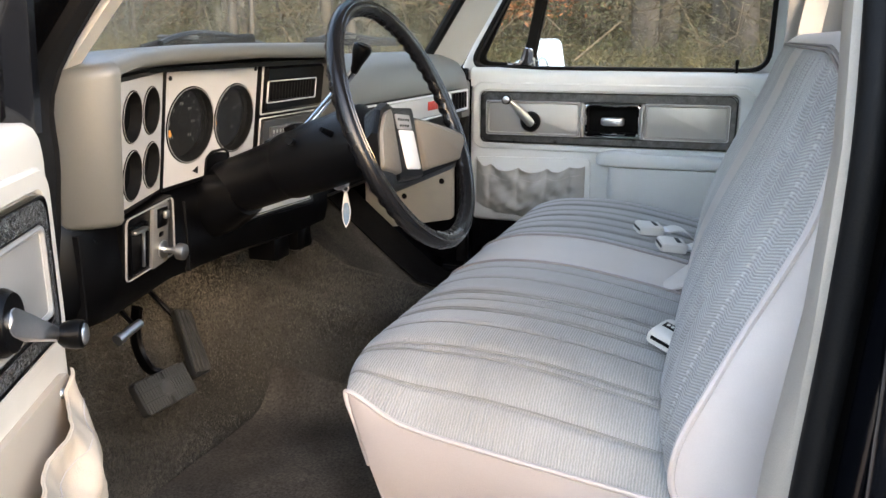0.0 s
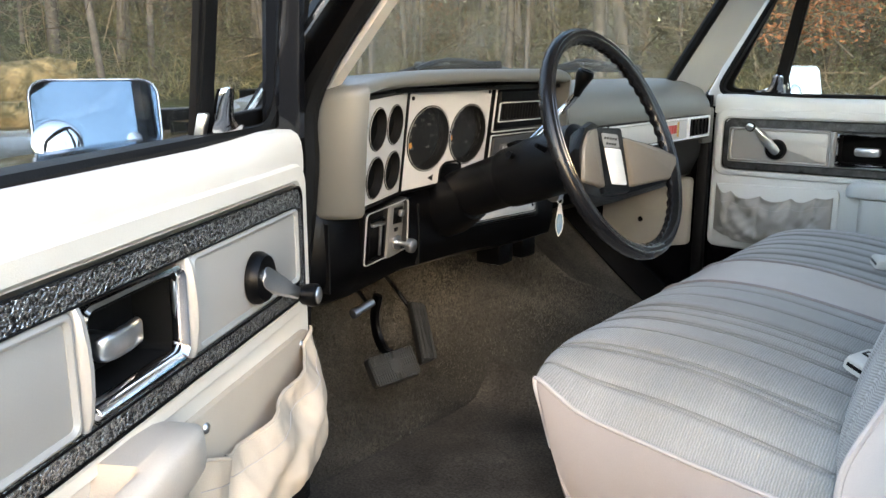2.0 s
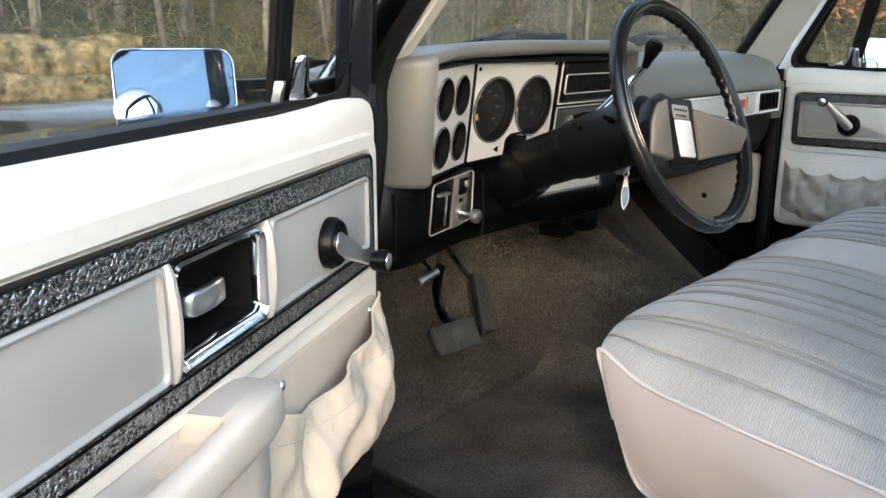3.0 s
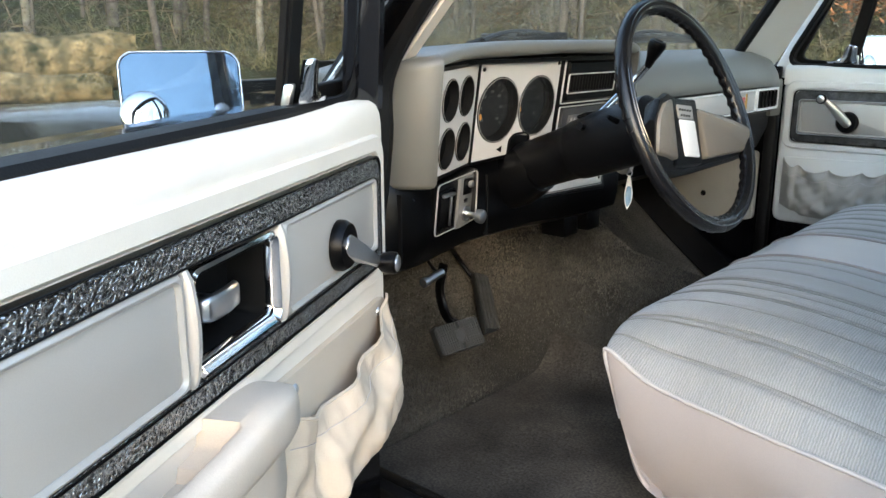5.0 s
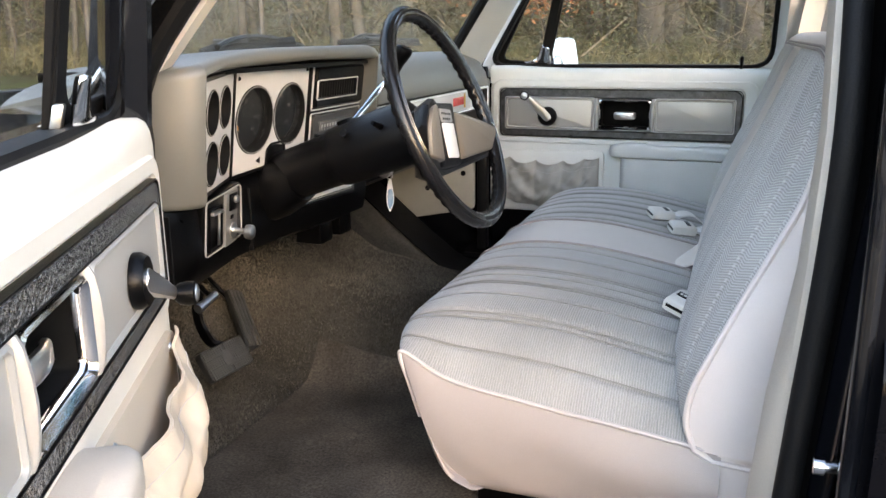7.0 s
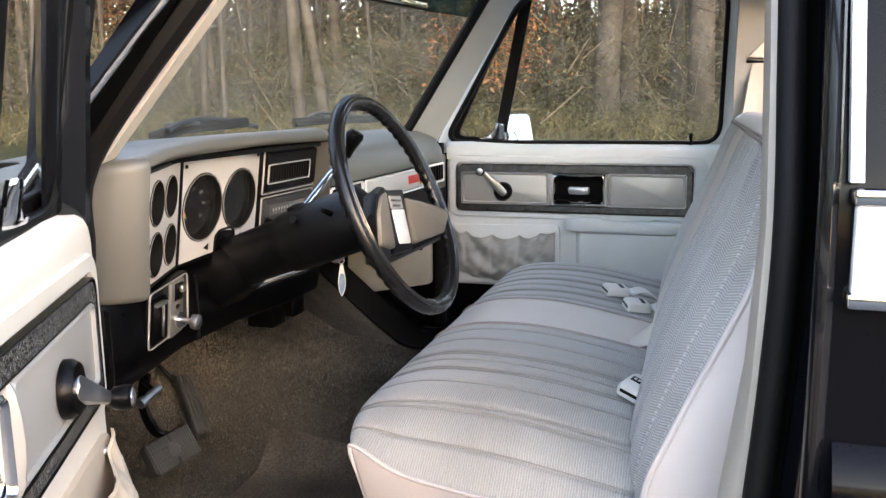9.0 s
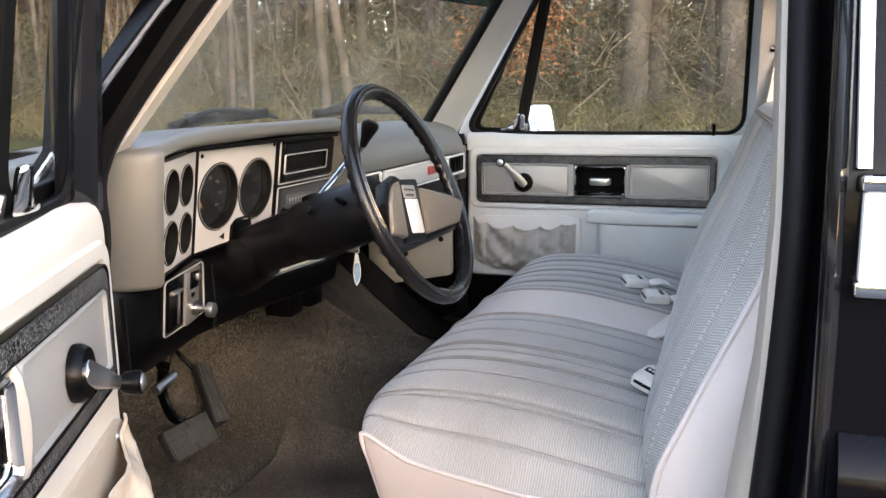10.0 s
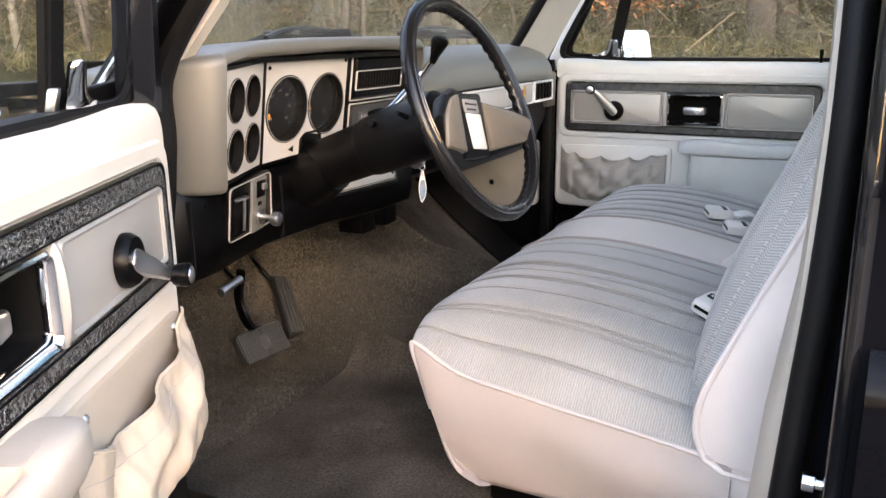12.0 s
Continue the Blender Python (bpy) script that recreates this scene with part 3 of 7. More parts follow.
# pillar behind the driver's door: painted jamb, seal and inner trim
bm = bmesh.new()
jamb = [(-0.0, 0.40), (0.0, 0.75), (0.02, 1.05), (0.03, 1.2), (0.02, 1.65)]
prof = [(0.0, -1.60), (0.012, -1.63), (0.030, -1.64), (0.036, -1.668), (0.052, -1.676), (0.058, -1.690), (0.066, -1.694), (0.074, -1.690), (0.080, -1.682), (0.088, -1.690), (0.090, -1.715), (0.095, -1.728), (0.105, -1.736), (0.115, -1.739), (0.130, -1.739), (0.145, -1.736), (0.17, -1.734), (0.30, -1.70), (0.30, -1.60)]
loft(bm, [[(0.489 + dx + px * 0.45, py + max(0, z - 1.2) * 0.24, z) for px, py in prof] for dx, z in jamb])
part("b_pillar", bm, GLOSSBLACK, cab, "glossy black door jamb")
bm = bmesh.new()
tube(bm, smooth_path([(0.476, -1.655, 0.58), (0.484, -1.655, 0.75), (0.493, -1.655, 0.9), (0.503, -1.655, 1.05), (0.508, -1.655, 1.2), (0.506, -1.62, 1.35), (0.502, -1.585, 1.5), (0.494, -1.55, 1.65)], 6), 0.0135, 12)
part("door_opening_seal", bm, BLACKRUB, cab, "black rubber seal on the door jamb")
bm = bmesh.new()
loft(bm, [[(xl, -1.60 + k, z), (xs - 0.006, -1.640 + k, z), (xs + 0.001, -1.645 + k, z), (xs + 0.012, -1.63 + k, z), (xs + 0.03, -1.52 + k, z), (xl + 0.04, -1.50 + k, z)] for xl, xs, z, k in ((0.437, 0.467, 0.56, 0), (0.448, 0.472, 0.75, 0), (0.460, 0.481, 0.9, 0), (0.479, 0.491, 1.05, 0), (0.487, 0.496, 1.2, 0), (0.484, 0.494, 1.35, 0.035), (0.482, 0.490, 1.5, 0.07), (0.475, 0.482, 1.65, 0.105))])
part("b_pillar_trim", bm, JAMBTRIM, cab, "worn beige jamb trim")
bm = bmesh.new()
lathe(bm, [(0.008, 0.0), (0.0098, 0.001), (0.0098, 0.011), (0.006, 0.012), (0.006, 0.026), (0.011, 0.027), (0.011, 0.040)], axes((0.505, -1.697, 0.868), (0, 1, 0), (0, 0, 1), (1, 0, 0)), 18)
part("door_striker", bm, CHROME, cab, "bright steel door striker bolt")
# far-side rear post, with the belt guide
bm = bmesh.new()
ribbon(bm, (0.505, -0.02, 0.6), (0.51, -0.13, 1.66), (0.64, -0.03, 0.6), (0.64, -0.14, 1.66), (0, 0.05, 0))
part("b_pillar", bm, POSTGREY, cab, "grey-beige painted rear door post")
bm = bmesh.new()
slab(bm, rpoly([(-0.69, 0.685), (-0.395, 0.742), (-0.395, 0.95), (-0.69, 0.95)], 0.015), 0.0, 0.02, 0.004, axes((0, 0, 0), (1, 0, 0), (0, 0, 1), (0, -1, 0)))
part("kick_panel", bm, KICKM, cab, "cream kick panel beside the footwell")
for x, z in ((-0.555, 0.805), (-0.43, 0.86), (-0.64, 0.73)):
    bm = bmesh.new()
    hemi(bm, 0.009, 0.003, axes((x, -0.02, z), (1, 0, 0), (0, 0, 1), (0, -1, 0)), 12, 3)
    part("panel_plug", bm, BLACKPL, cab, "dark plug")
bm = bmesh.new()
box(bm, -0.95, -0.36, 0.004, 0.03, 0.45, 1.2, 0.003)
part("cowl_side", bm, SATINBLACK, cab, "black footwell side")
bm = bmesh.new()
box(bm, -0.385, -0.352, -0.012, 0.02, 0.58, 1.075, 0.006)
part("door_opening_seal", bm, BLACKRUB, cab, "black rubber seal by the far door")
# windscreen
bm = bmesh.new()


def screen_at(u, v):
    y = -1.51 + 1.345 * u
    s = math.sin(math.pi * u)
    return Vector((-0.425 - 0.16 * s + (0.315 + 0.05 * s) * v, (y - YC) * (1 - 0.2 * v) + YC, 1.225 + 0.44 * v))


sheet(bm, 20, 8, screen_at, thick=(-0.004, 0, 0.002))
ob = part("windscreen", bm, SCREEN, cab, "clear curved windscreen with faint dust and added reflection haze")
ob.visible_shadow = False
bm = bmesh.new()
sheet(bm, 20, 4, lambda u, v: screen_at(u, 0.75 + 0.25 * v) + Vector((0.003, 0, -0.001)))
ob = part("shade_band", bm, glass("tinted_band", (0.10, 0.24, 0.27), 0.02), cab, "blue-green shade band of the windscreen")
ob.visible_shadow = False
# bonnet, wings and outer side
body = thing("pickup_truck", (-1.5, YC, 0.3), "glossy black pickup truck bodywork with white side band", "pickup truck")
bm = bmesh.new()
sheet(bm, 20, 20, lambda u, v: Vector((-2.2 + 1.58 * u, -1.67 + 1.66 * v, 1.085 + 0.075 * u + 0.04 * math.sin(math.pi * v) - 0.05 * (1 - u) ** 3)), thick=(0, 0, -0.02))
part("bonnet", bm, PAINT, body, "glossy black bonnet")
for y0, s in ((-1.77, 1), (0.09, -1)):
    bm = bmesh.new()
    loft(bm, [[(x, y0 + s * 0.02, 0.5), (x, y0, 0.8), (x, y0 + s * 0.012, 1.07 + 0.07 * u), (x, y0 + s * 0.04, 1.105 + 0.07 * u - 0.05 * (1 - u) ** 3), (x, y0 + s * 0.12, 1.115 + 0.07 * u - 0.05 * (1 - u) ** 3), (x, y0 + s * 0.12, 1.06), (x, y0 + s * 0.07, 1.0), (x, y0 + s * 0.07, 0.5)] for x, u in ((-2.2, 0), (-1.7, 0.32), (-1.1, 0.7), (-0.6, 0.96), (-0.50, 1.0))])
    part("front_wing", bm, PAINT, body, "glossy black front wing")
bm = bmesh.new()
sheet(bm, 4, 20, lambda u, v: Vector((-0.64 + 0.22 * u - 0.12 * math.sin(math.pi * v), -1.64 + 1.6 * v, 1.165 + 0.05 * u + 0.03 * math.sin(math.pi * v))), thick=(0, 0, -0.02))
part("cowl", bm, BLACKPL, body, "black cowl panel below the windscreen")
bm = bmesh.new()
loft(bm, [[(0.532, y, z), (1.1, y, z), (1.1, y + 0.1, z), (0.532, y + 0.1, z)] for y, z in ((-1.72, 0.40), (-1.745, 0.8), (-1.745, 1.12), (-1.74, 1.22), (-1.735, 1.27), (-1.63, 1.70))])
part("cab_corner", bm, SATINBLACK, body, "glossy black cab side behind the door")
bm = bmesh.new()
loft(bm, [[(0.5335 + 0.010 * math.cos(q * math.pi / 6), y + 0.010 + 0.0135 * math.sin(q * math.pi / 6), z) for q in range(12)] for y, z in ((-1.72, 0.40), (-1.745, 0.8), (-1.745, 1.12), (-1.735, 1.27), (-1.63, 1.70))])
part("corner_fold", bm, PAINT, body, "rounded glossy black panel edge")
bm = bmesh.new()
loft(bm, [[(x, -1.740, 1.030), (x, -1.748, 1.026), (x, -1.760, 1.010), (x, -1.768, 0.99), (x, -1.770, 0.95), (x, -1.765, 0.75), (x, -1.740, 0.75)] for x in (0.546, 0.8, 1.1)])
part("body_crease", bm, SATINBLACK, body, "glossy black body side below its crease", sharp=60)
bm = bmesh.new()
box(bm, 0.550, 1.1, -1.757, -1.742, 1.163, 1.24, 0.003)
band = part("side_band", bm, WHITEPAINT, body, "white side band between bright mouldings")
for z in (1.158, 1.246):
    bm = bmesh.new()
    box(bm, 0.547, 1.1, -1.762, -1.742, z - 0.007, z + 0.007, 0.003)
    part("side_moulding", bm, CHROME, body, "bright side moulding")
bm = bmesh.new()
box(bm, 0.585, 0.63, -1.766, -1.755, 1.18, 1.222, 0.004)
part("marker_badge", bm, GOLD, band, "small amber badge")
bm = bmesh.new()
ribbon(bm, (0.5440, -1.755, 1.258), (0.5340, -1.655, 1.70), (0.5545, -1.755, 1.258), (0.5445, -1.655, 1.70), (0, 0.012, 0))
part("pillar_moulding", bm, WHITEPAINT, body, "white pillar moulding")

# ---- doors ----
FARTRIM = material("dark_brushed_trim", (0.12, 0.122, 0.125), 0.30, metal=0.8, vary=0.25, scale=60, bump=0.6, grain=240)
# pocket vinyl again, greyed for the cooler light on the far door
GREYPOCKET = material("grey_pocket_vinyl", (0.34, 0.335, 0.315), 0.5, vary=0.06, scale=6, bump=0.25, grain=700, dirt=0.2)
EMBOSS = material("embossed_dark_trim", (0.17, 0.168, 0.165), 0.22, metal=0.85, vary=0.2, scale=30, bump=0.0)
_n, _l = EMBOSS.node_tree.nodes, EMBOSS.node_tree.links
_w, _v, _b, _c, _r, _mm = (_n.new(q) for q in ("ShaderNodeTexWave", "ShaderNodeTexVoronoi", "ShaderNodeBump", "ShaderNodeTexCoord", "ShaderNodeValToRGB", "ShaderNodeMath"))
_v.inputs["Scale"].default_value = 300
_w.wave_type = "RINGS"
_w.inputs["Scale"].default_value, _w.inputs["Distortion"].default_value, _w.inputs["Detail Scale"].default_value = 30, 9.0, 4.0
_b.inputs["Strength"].default_value, _b.inputs["Distance"].default_value = 0.9, 0.0022
_l.new(_c.outputs["Object"], _v.inputs["Vector"])
_l.new(_c.outputs["Object"], _w.inputs["Vector"])
_mm.operation = "MULTIPLY_ADD"
_mm.inputs[1].default_value = 0.45
_l.new(_w.outputs["Fac"], _mm.inputs[0])
_l.new(_v.outputs["Distance"], _mm.inputs[2])
_l.new(_mm.outputs[0], _b.inputs["Height"])
# glints on the relief and dark recesses are put into the colour
_r.color_ramp.elements[0].position, _r.color_ramp.elements[1].position = 0.42, 0.92
_r.color_ramp.elements[0].color, _r.color_ramp.elements[1].color = (0.022, 0.022, 0.023, 1), (0.42, 0.42, 0.41, 1)
_l.new(_mm.outputs[0], _r.inputs["Fac"])
_l.new(_r.outputs["Color"], _n["Principled BSDF"].inputs["Base Color"])
_l.new(_b.outputs[0], _n["Principled BSDF"].inputs["Normal"])
ARMVINYL = material("handled_arm_vinyl", (0.55, 0.475, 0.395), 0.45, vary=0.08, scale=9, bump=0.2, grain=800, dirt=0.4)


def door(name, T, label, knob, open_pocket):
    """A truck door with trim, window, quarter light and mirror. Local a runs rearwards, b up, c into the cab."""
    d = thing(name, T @ Vector((0.1, 0.45, -0.05)), label, "truck door", group="truck doors", kind="structure")
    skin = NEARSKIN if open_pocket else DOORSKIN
    emb = EMBOSS if open_pocket else FARTRIM
    bm = bmesh.new()
    slab(bm, rpoly([(-0.395, 0.47), (0.565, 0.47), (0.565, 1.2), (-0.395, 1.2)], 0.02), -0.10, -0.175, 0.02, T)
    part("outer_skin", bm, PAINT, d, "glossy black outer skin")
    bm = bmesh.new()
    bezel(bm, rpoly([(-0.345, 0.745), (0.545, 0.745), (0.545, 1.16), (-0.345, 1.16)], 0.03), rpoly([(-0.004, 1.012), (0.159, 1.012), (0.159, 1.106), (-0.004, 1.106)], 0.008), -0.10, -0.004, 0.006, T)
    part("inner_panel", bm, skin, d, "cream inner panel")
    bm = bmesh.new()
    slab(bm, rpoly([(-0.345, 0.49), (0.545, 0.49), (0.545, 0.80), (-0.345, 0.80)], 0.02), -0.10, -0.016, 0.006, T)
    part("lower_panel", bm, SATINBLACK, d, "black painted lower door metal")
    # top ledge under the window
    bm = bmesh.new()
    pr = [(-0.10, 1.14), (-0.0045, 1.148), (-0.0042, 1.160), (-0.005, 1.170), (-0.009, 1.181), (-0.018, 1.191), (-0.034, 1.197), (-0.10, 1.197)]
    pr2 = [(-0.10, 1.14), (-0.0045, 1.148), (-0.0042, 1.160), (-0.0045, 1.172), (-0.0055, 1.186), (-0.0085, 1.197), (-0.015, 1.203), (-0.10, 1.205)]
    loft(bm, [[(a, p[1] * (1 - k) + q[1] * k, p[0] * (1 - k) + q[0] * k) for p, q in zip(pr, pr2)] for a, k in ((-0.345, 0.8), (-0.33, 0.9), (-0.27, 1.0), (-0.21, 0.5), (-0.12, 0.0), (0.0, 0.0), (0.53, 0.0), (0.545, 0.0))], T)
    part("window_ledge", bm, skin, d, "cream window ledge")
    # raised moulding round the trim
    bm = bmesh.new()
    bezel(bm, rrect(-0.336, 0.452, 0.966, 1.161, 0.030, 6), rrect(-0.3135, 0.4155, 0.984, 1.1375, 0.018, 6), -0.006, 0.0022, 0.0035, T)
    part("moulding", bm, skin, d, "raised cream moulding")
    bm = bmesh.new()
    bezel(bm, rrect(-0.309, 0.411, 0.988, 1.133, 0.022, 6), rrect(-0.292, 0.394, 1.009, 1.108, 0.010, 6), -0.006, 0.005, 0.002, T)
    part("trim_frame", bm, emb, d, "dark embossed trim frame")
    for o, i in (((-0.311, 0.413, 0.986, 1.135), 0.0020), ((-0.2945, 0.3965, 1.0065, 1.1105), 0.0020)):
        bm = bmesh.new()
        bezel(bm, rrect(*o, 0.016, 6), rrect(o[0] + i, o[1] - i, o[2] + i, o[3] - i, 0.014, 6), -0.004, 0.0058, 0.0006, T)
        part("trim_line", bm, BLACKPL, d, "thin black edge line")
    for a0, a1 in ((-0.293, -0.012), (0.166, 0.394)):
        bm = bmesh.new()
        slab(bm, rrect(a0, a1, 1.010, 1.109, 0.008), -0.006, 0.003, 0.002, T)
        ins = part("insert_panel", bm, INSERT, d, "brushed silver-grey insert panel")
        bm = bmesh.new()
        bezel(bm, rrect(a0 + 0.001, a1 - 0.001, 1.011, 1.108, 0.008), rrect(a0 + 0.009, a1 - 0.009, 1.018, 1.101, 0.006), 0.002, 0.007, 0.003, T)
        part("bead", bm, INSERT, ins, "raised silver bead")
        if not open_pocket:
            bm = bmesh.new()
            bezel(bm, rrect(a0 - 0.001, a1 + 0.001, 1.009, 1.110, 0.008), rrect(a0 + 0.0012, a1 - 0.0012, 1.0112, 1.1078, 0.007), 0.001, 0.0082, 0.0006, T)
            part("bright_line", bm, SATIN, ins, "thin bright edge line")
    # door handle in its cup
    bm = bmesh.new()
    slab(bm, rrect(0.0, 0.155, 1.016, 1.102, 0.006), -0.065, -0.048, 0.002, T)
    bezel(bm, rrect(-0.002, 0.157, 1.014, 1.104, 0.01), rrect(0.006, 0.149, 1.022, 1.096, 0.009), -0.05, 0.0, 0.001, T)
    part("handle_cup", bm, DIALWELL, d, "black handle recess")
    for a_ in (-0.007, 0.161):
        bm = bmesh.new()
        loft(bm, [[(a_ - 0.005 * q, b_, -0.004), (a_ - 0.0045 * q, b_, c_ * 0.7), (a_ - 0.0015 * q, b_, c_), (a_ + 0.0025 * q, b_, c_), (a_ + 0.005 * q, b_, c_ * 0.7), (a_ + 0.0055 * q, b_, -0.004)] for b_, c_, q in ((1.0105, 0.006, 0.8), (1.02, 0.010, 1.0), (1.04, 0.013, 1.1), (1.06, 0.014, 1.15), (1.08, 0.013, 1.1), (1.10, 0.010, 1.0), (1.1085, 0.006, 0.8))], T)
        part("handle_surround", bm, INSERT, d, "bowed silver ridge beside the handle")
    bm = bmesh.new()
    r0, r1, r2 = rrect(-0.001, 0.156, 1.013, 1.105, 0.012), rrect(0.002, 0.153, 1.016, 1.102, 0.011), rrect(0.0065, 0.1485, 1.024, 1.0975, 0.009)
    loft(bm, [[(x, y, -0.006) for x, y in r0], [(x, y, 0.005) for x, y in r0], [(x, y, 0.007) for x, y in r1], [(x, y, 0.002) for x, y in inset(r1, 0.004)], [(x, y, -0.006) for x, y in r2], [(x, y, -0.008) for x, y in r2]], T, caps=False)
    part("handle_bezel", bm, CHROME, d, "bright handle bezel")
    bm = bmesh.new()
    rs = []
    for a, w, c in ((0.043, 0.006, -0.010), (0.045, 0.0105, -0.007), (0.050, 0.013, -0.004), (0.07, 0.0135, -0.001), (0.09, 0.0135, -0.001), (0.102, 0.013, -0.003), (0.107, 0.011, -0.006), (0.109, 0.007, -0.010)):
        rs.append([(a, 1.055 + y * w * 0.9, c - 0.008 + z) for y, z in ((-1, -0.006), (-1, -0.003), (-0.85, -0.0005), (-0.6, 0.0006), (0.6, 0.0006), (0.85, -0.0005), (1, -0.003), (1, -0.006))])
    loft(bm, rs, T)
    box(bm, 0.072, 0.084, 1.049, 1.061, -0.049, -0.020, 0.003, T)
    part("door_handle", bm, SATIN, d, "satin metal release lever")
    # window winder
    h = Vector((-0.158, 1.050, 0.004))
    k = Vector((knob[0], knob[1], 0.030))
    crank = bmesh.new()
    lathe(crank, [(0.030, 0.0), (0.030, 0.007), (0.026, 0.014), (0.012, 0.015)], T @ Matrix.Translation(h))
    hub = part("winder_hub", crank, BLACKPL, d, "black winder boss")
    bm = bmesh.new()
    ax = (k - h).normalized()
    sd = Vector((-ax.y, ax.x, 0)).normalized()
    rs = []
    for t, w in ((-1.0, 0.007), (-0.8, 0.0115), (-0.4, 0.0145), (0.0, 0.0155), (0.4, 0.0125), (0.75, 0.0085), (1.0, 0.0065)):
        p = h.lerp(k, max(t, 0)) + ax * min(t, 0) * 0.014
        p.z = 0.016 + 0.014 * max(t, 0)
        rs.append([p + sd * w + Vector((0, 0, -0.003)), p + sd * w * 0.8 + Vector((0, 0, 0.004)), p + Vector((0, 0, 0.006)), p - sd * w * 0.8 + Vector((0, 0, 0.004)), p - sd * w + Vector((0, 0, -0.003))])
    loft(bm, rs, T)
    part("winder_arm", bm, SATIN, d, "satin metal winder arm")
    bm = bmesh.new()
    lathe(bm, [(0.009, 0.0), (0.0125, 0.004), (0.0142, 0.014), (0.0138, 0.021), (0.012, 0.023)], T @ Matrix.Translation((k.x, k.y, 0.030)), 20)
    kb = part("winder_knob", bm, BLACKPL, d, "black winder knob")
    bm = bmesh.new()
    hemi(bm, 0.0105, 0.003, T @ Matrix.Translation((k.x, k.y, 0.053)))
    part("knob_cap", bm, SATIN, kb, "bright cap")
    # armrest
    bm = bmesh.new()
    rs = []
    for a, dep in ((0.075, 0.012), (0.082, 0.035), (0.095, 0.047), (0.13, 0.052), (0.30, 0.052), (0.47, 0.050), (0.51, 0.03)):
        rs.append([(a, 0.70, -0.008), (a, 0.933, -0.008), (a, 0.933, dep), (a, 0.90, dep + 0.001), (a, 0.82, dep * 0.82), (a, 0.70, dep * 0.5)])
    loft(bm, rs, T)
    rest = part("armrest", bm, ARMVINYL if open_pocket else skin, d, "cream armrest base")
    bm = bmesh.new()
    rs = []
    for a, top, low, dep, cup in ((0.040, 0.956, 0.945, 0.014, 0), (0.043, 0.965, 0.939, 0.026, 0), (0.052, 0.971, 0.937, 0.041, 0), (0.070, 0.976, 0.9365, 0.052, 0), (0.10, 0.979, 0.936, 0.058, 0), (0.150, 0.979, 0.936, 0.060, 0), (0.153, 0.978, 0.936, 0.060, 0.020), (0.158, 0.977, 0.936, 0.060, 0.024), (0.182, 0.976, 0.936, 0.060, 0.025), (0.186, 0.975, 0.936, 0.060, 0.036), (0.29, 0.974, 0.936, 0.060, 0.036), (0.30, 0.974, 0.936, 0.060, 0.0), (0.49, 0.970, 0.936, 0.058, 0), (0.52, 0.962, 0.938, 0.03, 0)):
        h = top - low
        rs.append([(a, low, -0.008), (a, top - 0.001 - cup, -0.008), (a, top - cup, dep * 0.50), (a, top - cup * 0.7, dep * 0.57), (a, top - cup * 0.1, dep * 0.62), (a, top, dep * 0.70), (a, top - 0.0005, dep * 0.86), (a, top - h * 0.08, dep * 0.95), (a, top - h * 0.22, dep * 0.99), (a, top - h * 0.5, dep), (a, low + h * 0.2, dep * 0.99), (a, low + 0.002, dep * 0.96), (a, low, dep * 0.92)])
    loft(bm, rs, T)
    part("arm_pad", bm, ARMVINYL if open_pocket else skin, rest, "rounded cream arm pad with pull recess", sharp=60)
    # map pocket: backing board and a gathered pouch
    bm = bmesh.new()
    slab(bm, rpoly([(-0.325, 0.755), (0.02, 0.755), (0.022, 0.948), (-0.325, 0.940)], 0.02), -0.006, 0.004, 0.002, T)
    back = part("pocket_board", bm, POCKET if open_pocket else skin, d, "vinyl pocket board")
    bm = bmesh.new()
    
    def pouch(u, v):
        if open_pocket:
            a = -0.318 + 0.345 * u
            top = interp(u, [0, 0.05, 0.12, 0.3, 0.5, 0.65, 0.75, 0.83, 0.92, 1.0], [0.944, 0.938, 0.922, 0.912, 0.900, 0.889, 0.884, 0.897, 0.910, 0.916])
            low_b = interp(u, [0, 0.1, 0.3, 0.6, 0.75, 0.85, 1.0], [0.81, 0.79, 0.773, 0.766, 0.755, 0.75, 0.75])
            b = low_b + (top - low_b) * v
            swell = interp(u, [0, 0.04, 0.12, 0.25, 0.5, 0.72, 0.78, 0.84, 0.92, 1.0], [0.004, 0.020, 0.038, 0.044, 0.040, 0.030, 0.006, 0.020, 0.016, 0.004])
            shape = interp(v, [0, 0.12, 0.3, 0.55, 0.8, 1.0], [0.35, 0.75, 0.98, 1.0, 0.72, 0.42])
            fold = 0.0050 * math.sin(u * 19 + 3.5 * v + 3 * noise.noise(Vector((u * 3, v * 2, 1)))) * (0.35 + v) + 0.012 * noise.noise(Vector((u * 6, v * 3.5, 2.0))) + 0.0022 * noise.noise(Vector((u * 22, v * 6, 7.0)))
            c = 0.006 + swell * shape + fold * min(1, 12 * u, 12 * (1 - u))
        else:
            a = -0.322 + 0.33 * u
            g = interp(u, [0, 0.13, 0.40, 0.66, 0.86, 1.0], [0, 1, 2, 3, 4, 4.6]) + 0.22 * (1 - v) * noise.noise(Vector((u * 5.1, v * 3, 8.0)))
            arch = abs(math.sin(math.pi * g)) ** 0.8
            top = interp(u, [0, 0.1, 0.3, 0.6, 0.85, 1], [0.940, 0.922, 0.914, 0.912, 0.922, 0.938]) - 0.012 * arch
            low_b = interp(u, [0, 0.2, 0.45, 0.8, 1], [0.80, 0.775, 0.765, 0.79, 0.82])
            b = low_b + (top - low_b) * v
